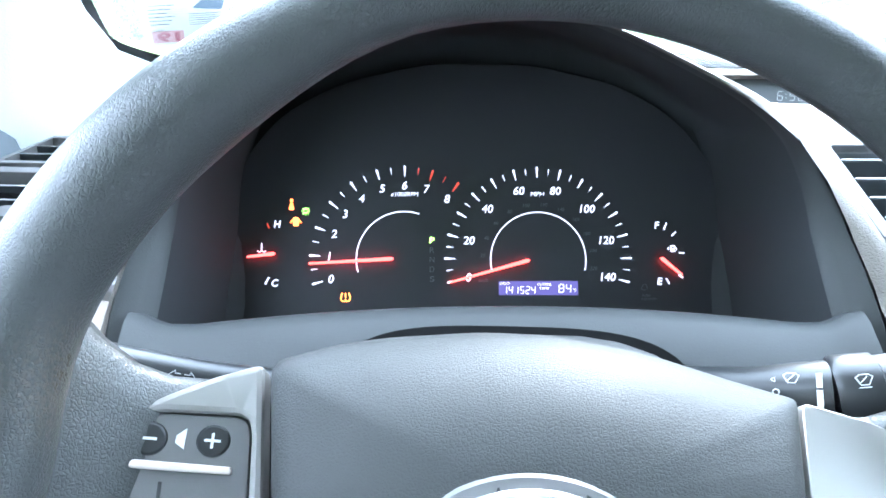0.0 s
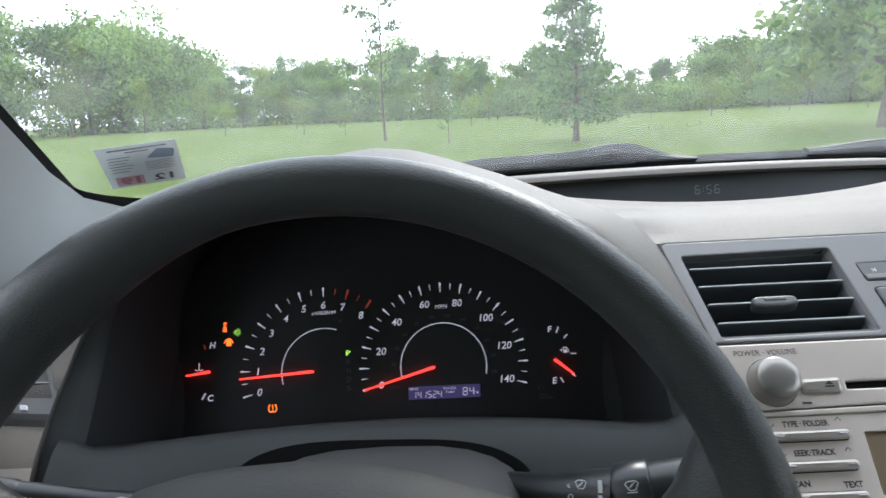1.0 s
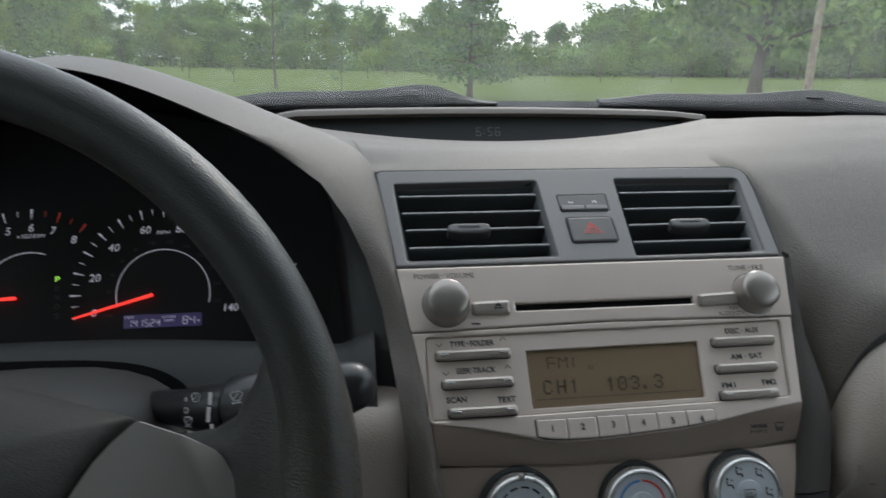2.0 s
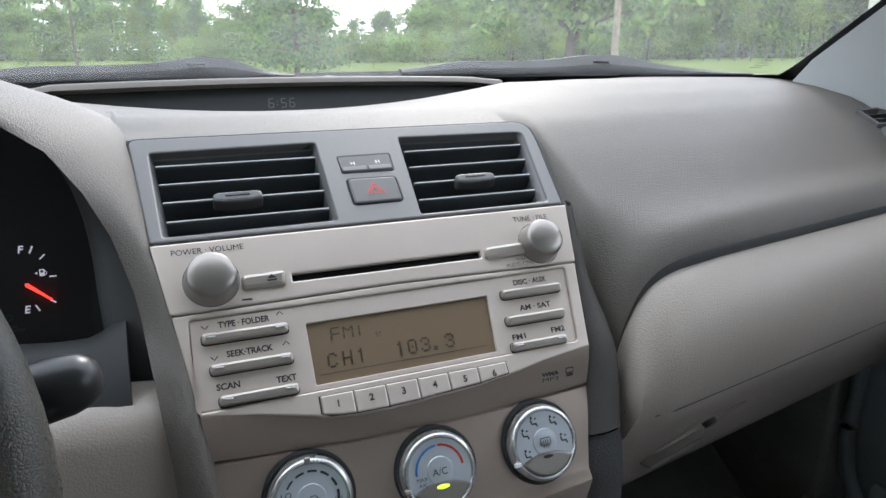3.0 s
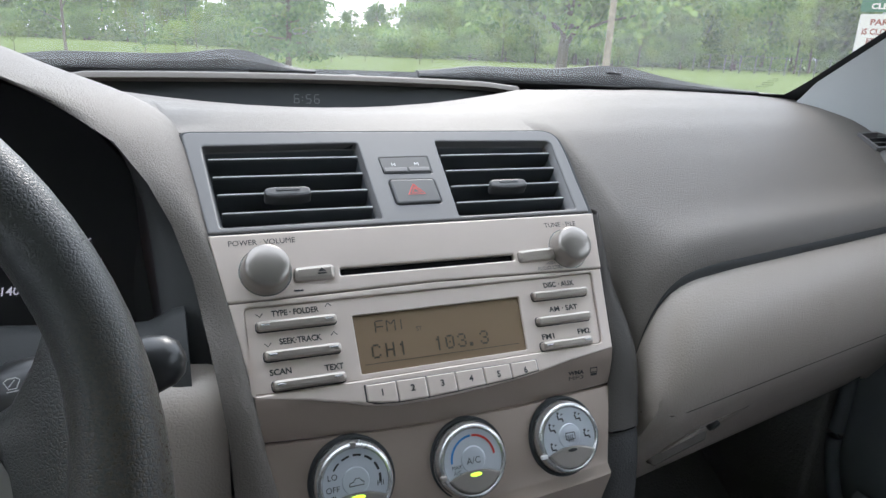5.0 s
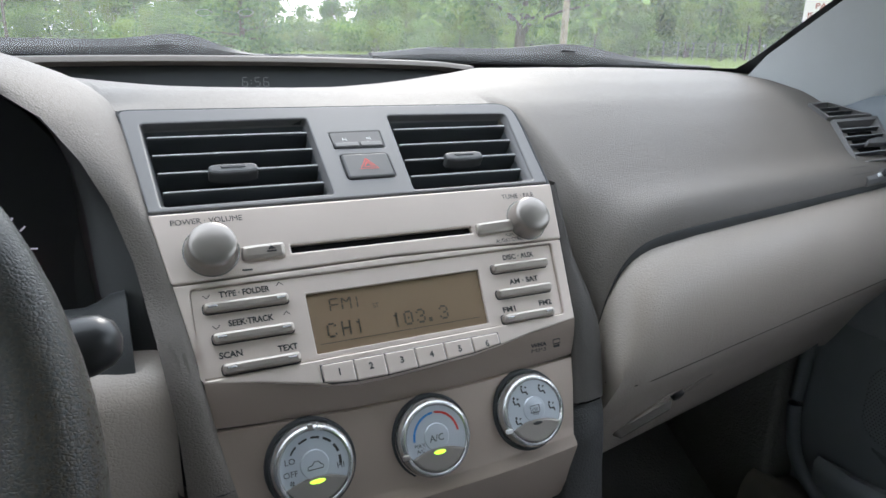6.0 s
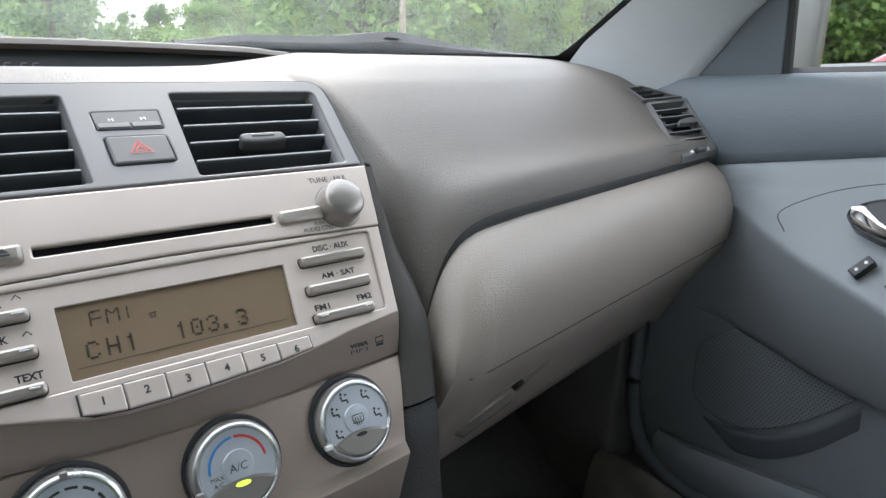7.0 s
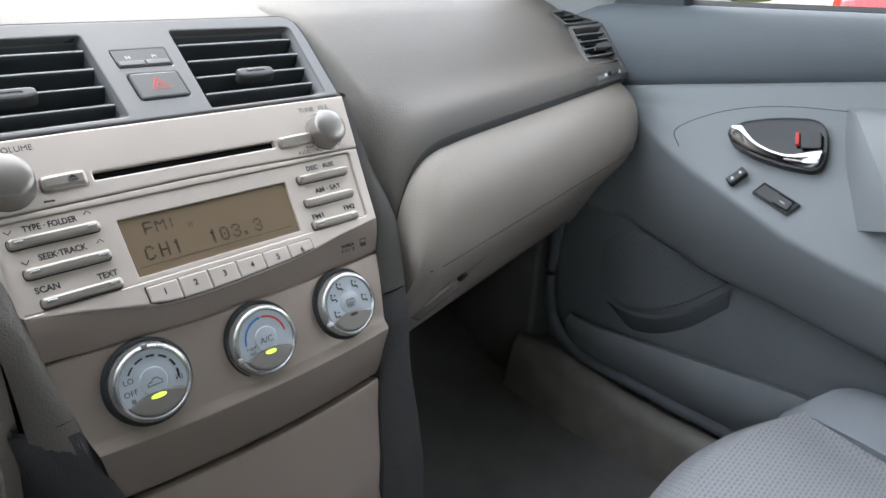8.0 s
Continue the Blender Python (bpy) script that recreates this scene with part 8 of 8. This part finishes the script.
# slender leaning trunk near the big tree
tr_ = empty("tree", "bare pale leaning tree trunk on the lawn", "tree", "park trees")
part("trunk", tube([(9.15, 12.55, -0.05), (9.2, 12.6, 1.2), (9.3, 12.7, 2.6), (9.42, 12.8, 4.2), (9.5, 12.9, 6.5)], [0.10, 0.077, 0.070, 0.064, 0.045], 14), material("pale_bark", (0.27, 0.22, 0.16), 0.9, grain=0.9, grain_size=0.03, mottle=0.75, mottle_size=0.12), tr_, smooth=60)
rngc = np.random.default_rng(21)
me = leaf_cloud(rngc, [(9.5 + rngc.normal(0, 0.9), 12.9 + rngc.normal(0, 0.9), rngc.uniform(2.6, 7.0), 1.0) for _ in range(40)], 26, 0.085, 0.28)
me.materials.append(LEAF_C)
cr = new("crown", me)
cr.parent = tr_

# dark wood across the road behind the car
for i in range(24):
    a, d = radians(-78 + 2.0 * i), (38, 43, 49)[i % 3]
    plant("broad", d * math.cos(a), d * math.sin(a), rng.uniform(1.1, 1.5), i)
    plant("broad", (d + 3) * math.cos(a + 0.015), (d + 3) * math.sin(a + 0.015), rng.uniform(0.5, 0.8), i + 1)
    plant("pine", (d + 9) * math.cos(a + 0.02), (d + 9) * math.sin(a + 0.02), rng.uniform(1.0, 1.3), i)
    plant("pine", (d + 13) * math.cos(a), (d + 13) * math.sin(a), rng.uniform(0.6, 0.8), i + 1)

# park sign on its post
sg = empty("park_sign", "white park closing sign under a green sign", "sign")
WHITE = material("white_sign_sheet", (0.56, 0.52, 0.47), 0.5, mottle=0.03)
GREEN = material("green_sign_sheet", (0.03, 0.12, 0.06), 0.5, mottle=0.03)
sm = Matrix.Translation((7.24, 4.95, -0.03)) @ Matrix.Rotation(radians(-54), 4, "Z") @ Matrix.Rotation(radians(90), 4, "X")
part("post", block(-0.025, 0.0, -0.05, 0.025, 2.0, -0.012, 0.004, 1, sm), material("galvanised_post", (0.35, 0.36, 0.36), 0.5, metal=0.6), sg)
bd = part("white_board", plate(rounded(box2(-0.23, 1.06, 0.23, 1.64), 0.03), -0.004, 0.0, sm, b=0.001), WHITE, sg, "white board with red-brown words")
SIGN_INK = material("red_brown_sign_ink", (0.25, 0.07, 0.05), 0.5, mottle=0)
for body, y, w in (("PARK", 1.555, 0.24), ("IS CLOSED", 1.455, 0.37), ("FROM", 1.355, 0.25)):
    letters(body, 0, y, 0.002, 0.060, SIGN_INK, bd, sm, width=w, bold=0.003)
for y in (1.26, 1.17):
    part("word_bar", stroke([(-0.15, y), (0.15, y)], 0.045, 0.002, sm), SIGN_INK, bd)
gb = part("green_board", plate(rounded(box2(-0.24, 1.66, 0.24, 1.96), 0.02), -0.004, 0.0, sm, b=0.001), GREEN, sg, "green board with white words")
letters("CLEAN", 0, 1.72, 0.002, 0.055, WHITE, gb, sm, width=0.28, bold=0.003)
part("word_bar", stroke([(-0.16, 1.85), (0.16, 1.85)], 0.05, 0.002, sm), WHITE, gb)

# fence at the far side of the lawn
fn = empty("fence", "grey wire fence at the edge of the wood", "fence")
STEEL = material("weathered_steel", (0.20, 0.20, 0.19), 0.7, metal=0.3)
fa, fb = V(39.0, 42.6, 0.0), V(62.0, 37.0, 0)
for i in range(19):
    p = fa.lerp(fb, i / 18)
    part("fence_post", tube([p + V(0, 0, -0.05), p + V(0, 0, 1.35)], 0.045, 6), STEEL, fn)
for z in (0.4, 0.85, 1.3):
    part("fence_rail", tube([fa + V(0, 0, z), fb + V(0, 0, z)], 0.016 if z == 1.3 else 0.008, 5), STEEL, fn)


# ---- parked cars ----
def parked_car(paint, label, m):
    c = empty("parked_car", label, "car", "parked cars")
    prof = [(-2.25, 0.42), (-2.28, 0.70), (-2.15, 0.88), (-1.35, 0.97), (-0.75, 1.34), (0.0, 1.45), (0.75, 1.43), (1.45, 1.10), (2.05, 1.02), (2.28, 0.92), (2.30, 0.45), (1.85, 0.30), (-1.85, 0.28)]
    rows = []
    for y in (-0.90, -0.88, -0.84, -0.70, 0.0, 0.70, 0.84, 0.88, 0.90):
        k = {0.90: 0.0, 0.88: 0.4, 0.84: 0.75}.get(abs(y), 1.0)
        rows.append([V(x * (0.97 + 0.03 * k), y * (1 - 0.22 * smoothstep(1.0, 1.45, z)), 0.62 + (z - 0.62) * (0.90 + 0.10 * k)) for x, z in prof])
    bm = loft(rows, close=True, caps=True)
    part("body", bm, paint, c, smooth=40)
    dark = BLACK
    for s in (-1, 1):
        for x0, x1, x2, x3 in ((-0.95, -0.08, -0.08, -0.62), (0.0, 0.95, 0.62, 0.0)):
            bmq = bmesh.new()
            bmq.faces.new([bmq.verts.new(V(x, s * (0.905 * (1 - 0.22 * smoothstep(1.0, 1.45, z)) + 0.004), z)) for x, z in ((x0, 1.0), (x1, 1.0), (x2, 1.32), (x3, 1.32))])
            part("side_window", bmq, dark, c, "dark side glass")
        for x in (-1.42, 1.40):
            w = part("wheel", lathe([(0.0, 0.0), (0.20, 0.0), (0.22, 0.02), (0.31, 0.03), (0.32, -0.02), (0.32, -0.18)], Matrix.Translation((x, s * 0.89, 0.32)) @ Matrix.Rotation(radians(-90 * s), 4, "X"), 28), RUBBER, c)
            part("rim", lathe([(0.0, 0.006), (0.05, 0.012), (0.19, 0.004), (0.20, 0.022), (0.215, 0.026)], Matrix.Translation((x, s * 0.895, 0.32)) @ Matrix.Rotation(radians(-90 * s), 4, "X"), 28), KNOB, w)
        part("tail_lamp", block(2.20, s * 0.70 - 0.14, 0.80, 2.31, s * 0.70 + 0.14, 0.95, 0.03, 2), material("red_lamp_lens", (0.5, 0.02, 0.02), 0.2, mottle=0, emit=(1.0, 0.05, 0.03), strength=0.6), c, "red tail lamp")
        part("head_lamp", block(-2.27, s * 0.68 - 0.16, 0.66, -2.16, s * 0.68 + 0.16, 0.80, 0.03, 2), KNOB_RING, c, "clear head lamp")
    for o in (c, *c.children_recursive):
        if o.parent is None:
            o.matrix_world = m
    return c


RED_PAINT = material("red_car_paint", (0.55, 0.03, 0.04), 0.25, coat=0.7, mottle=0.02)
parked_car(BODY_PAINT, "silver-beige saloon car parked on the grass", pose(8.3, 3.35, 0, 0, 0, 84))
parked_car(RED_PAINT, "glossy red saloon car parked on the grass", pose(5.2, -1.45, 0, 0, 0, 88))
parked_car(material("white_car_paint", (0.75, 0.75, 0.74), 0.25, coat=0.7, mottle=0.02), "white saloon car with lit tail lamps", pose(19.6, -25.0, 0, 0, 0, 122))
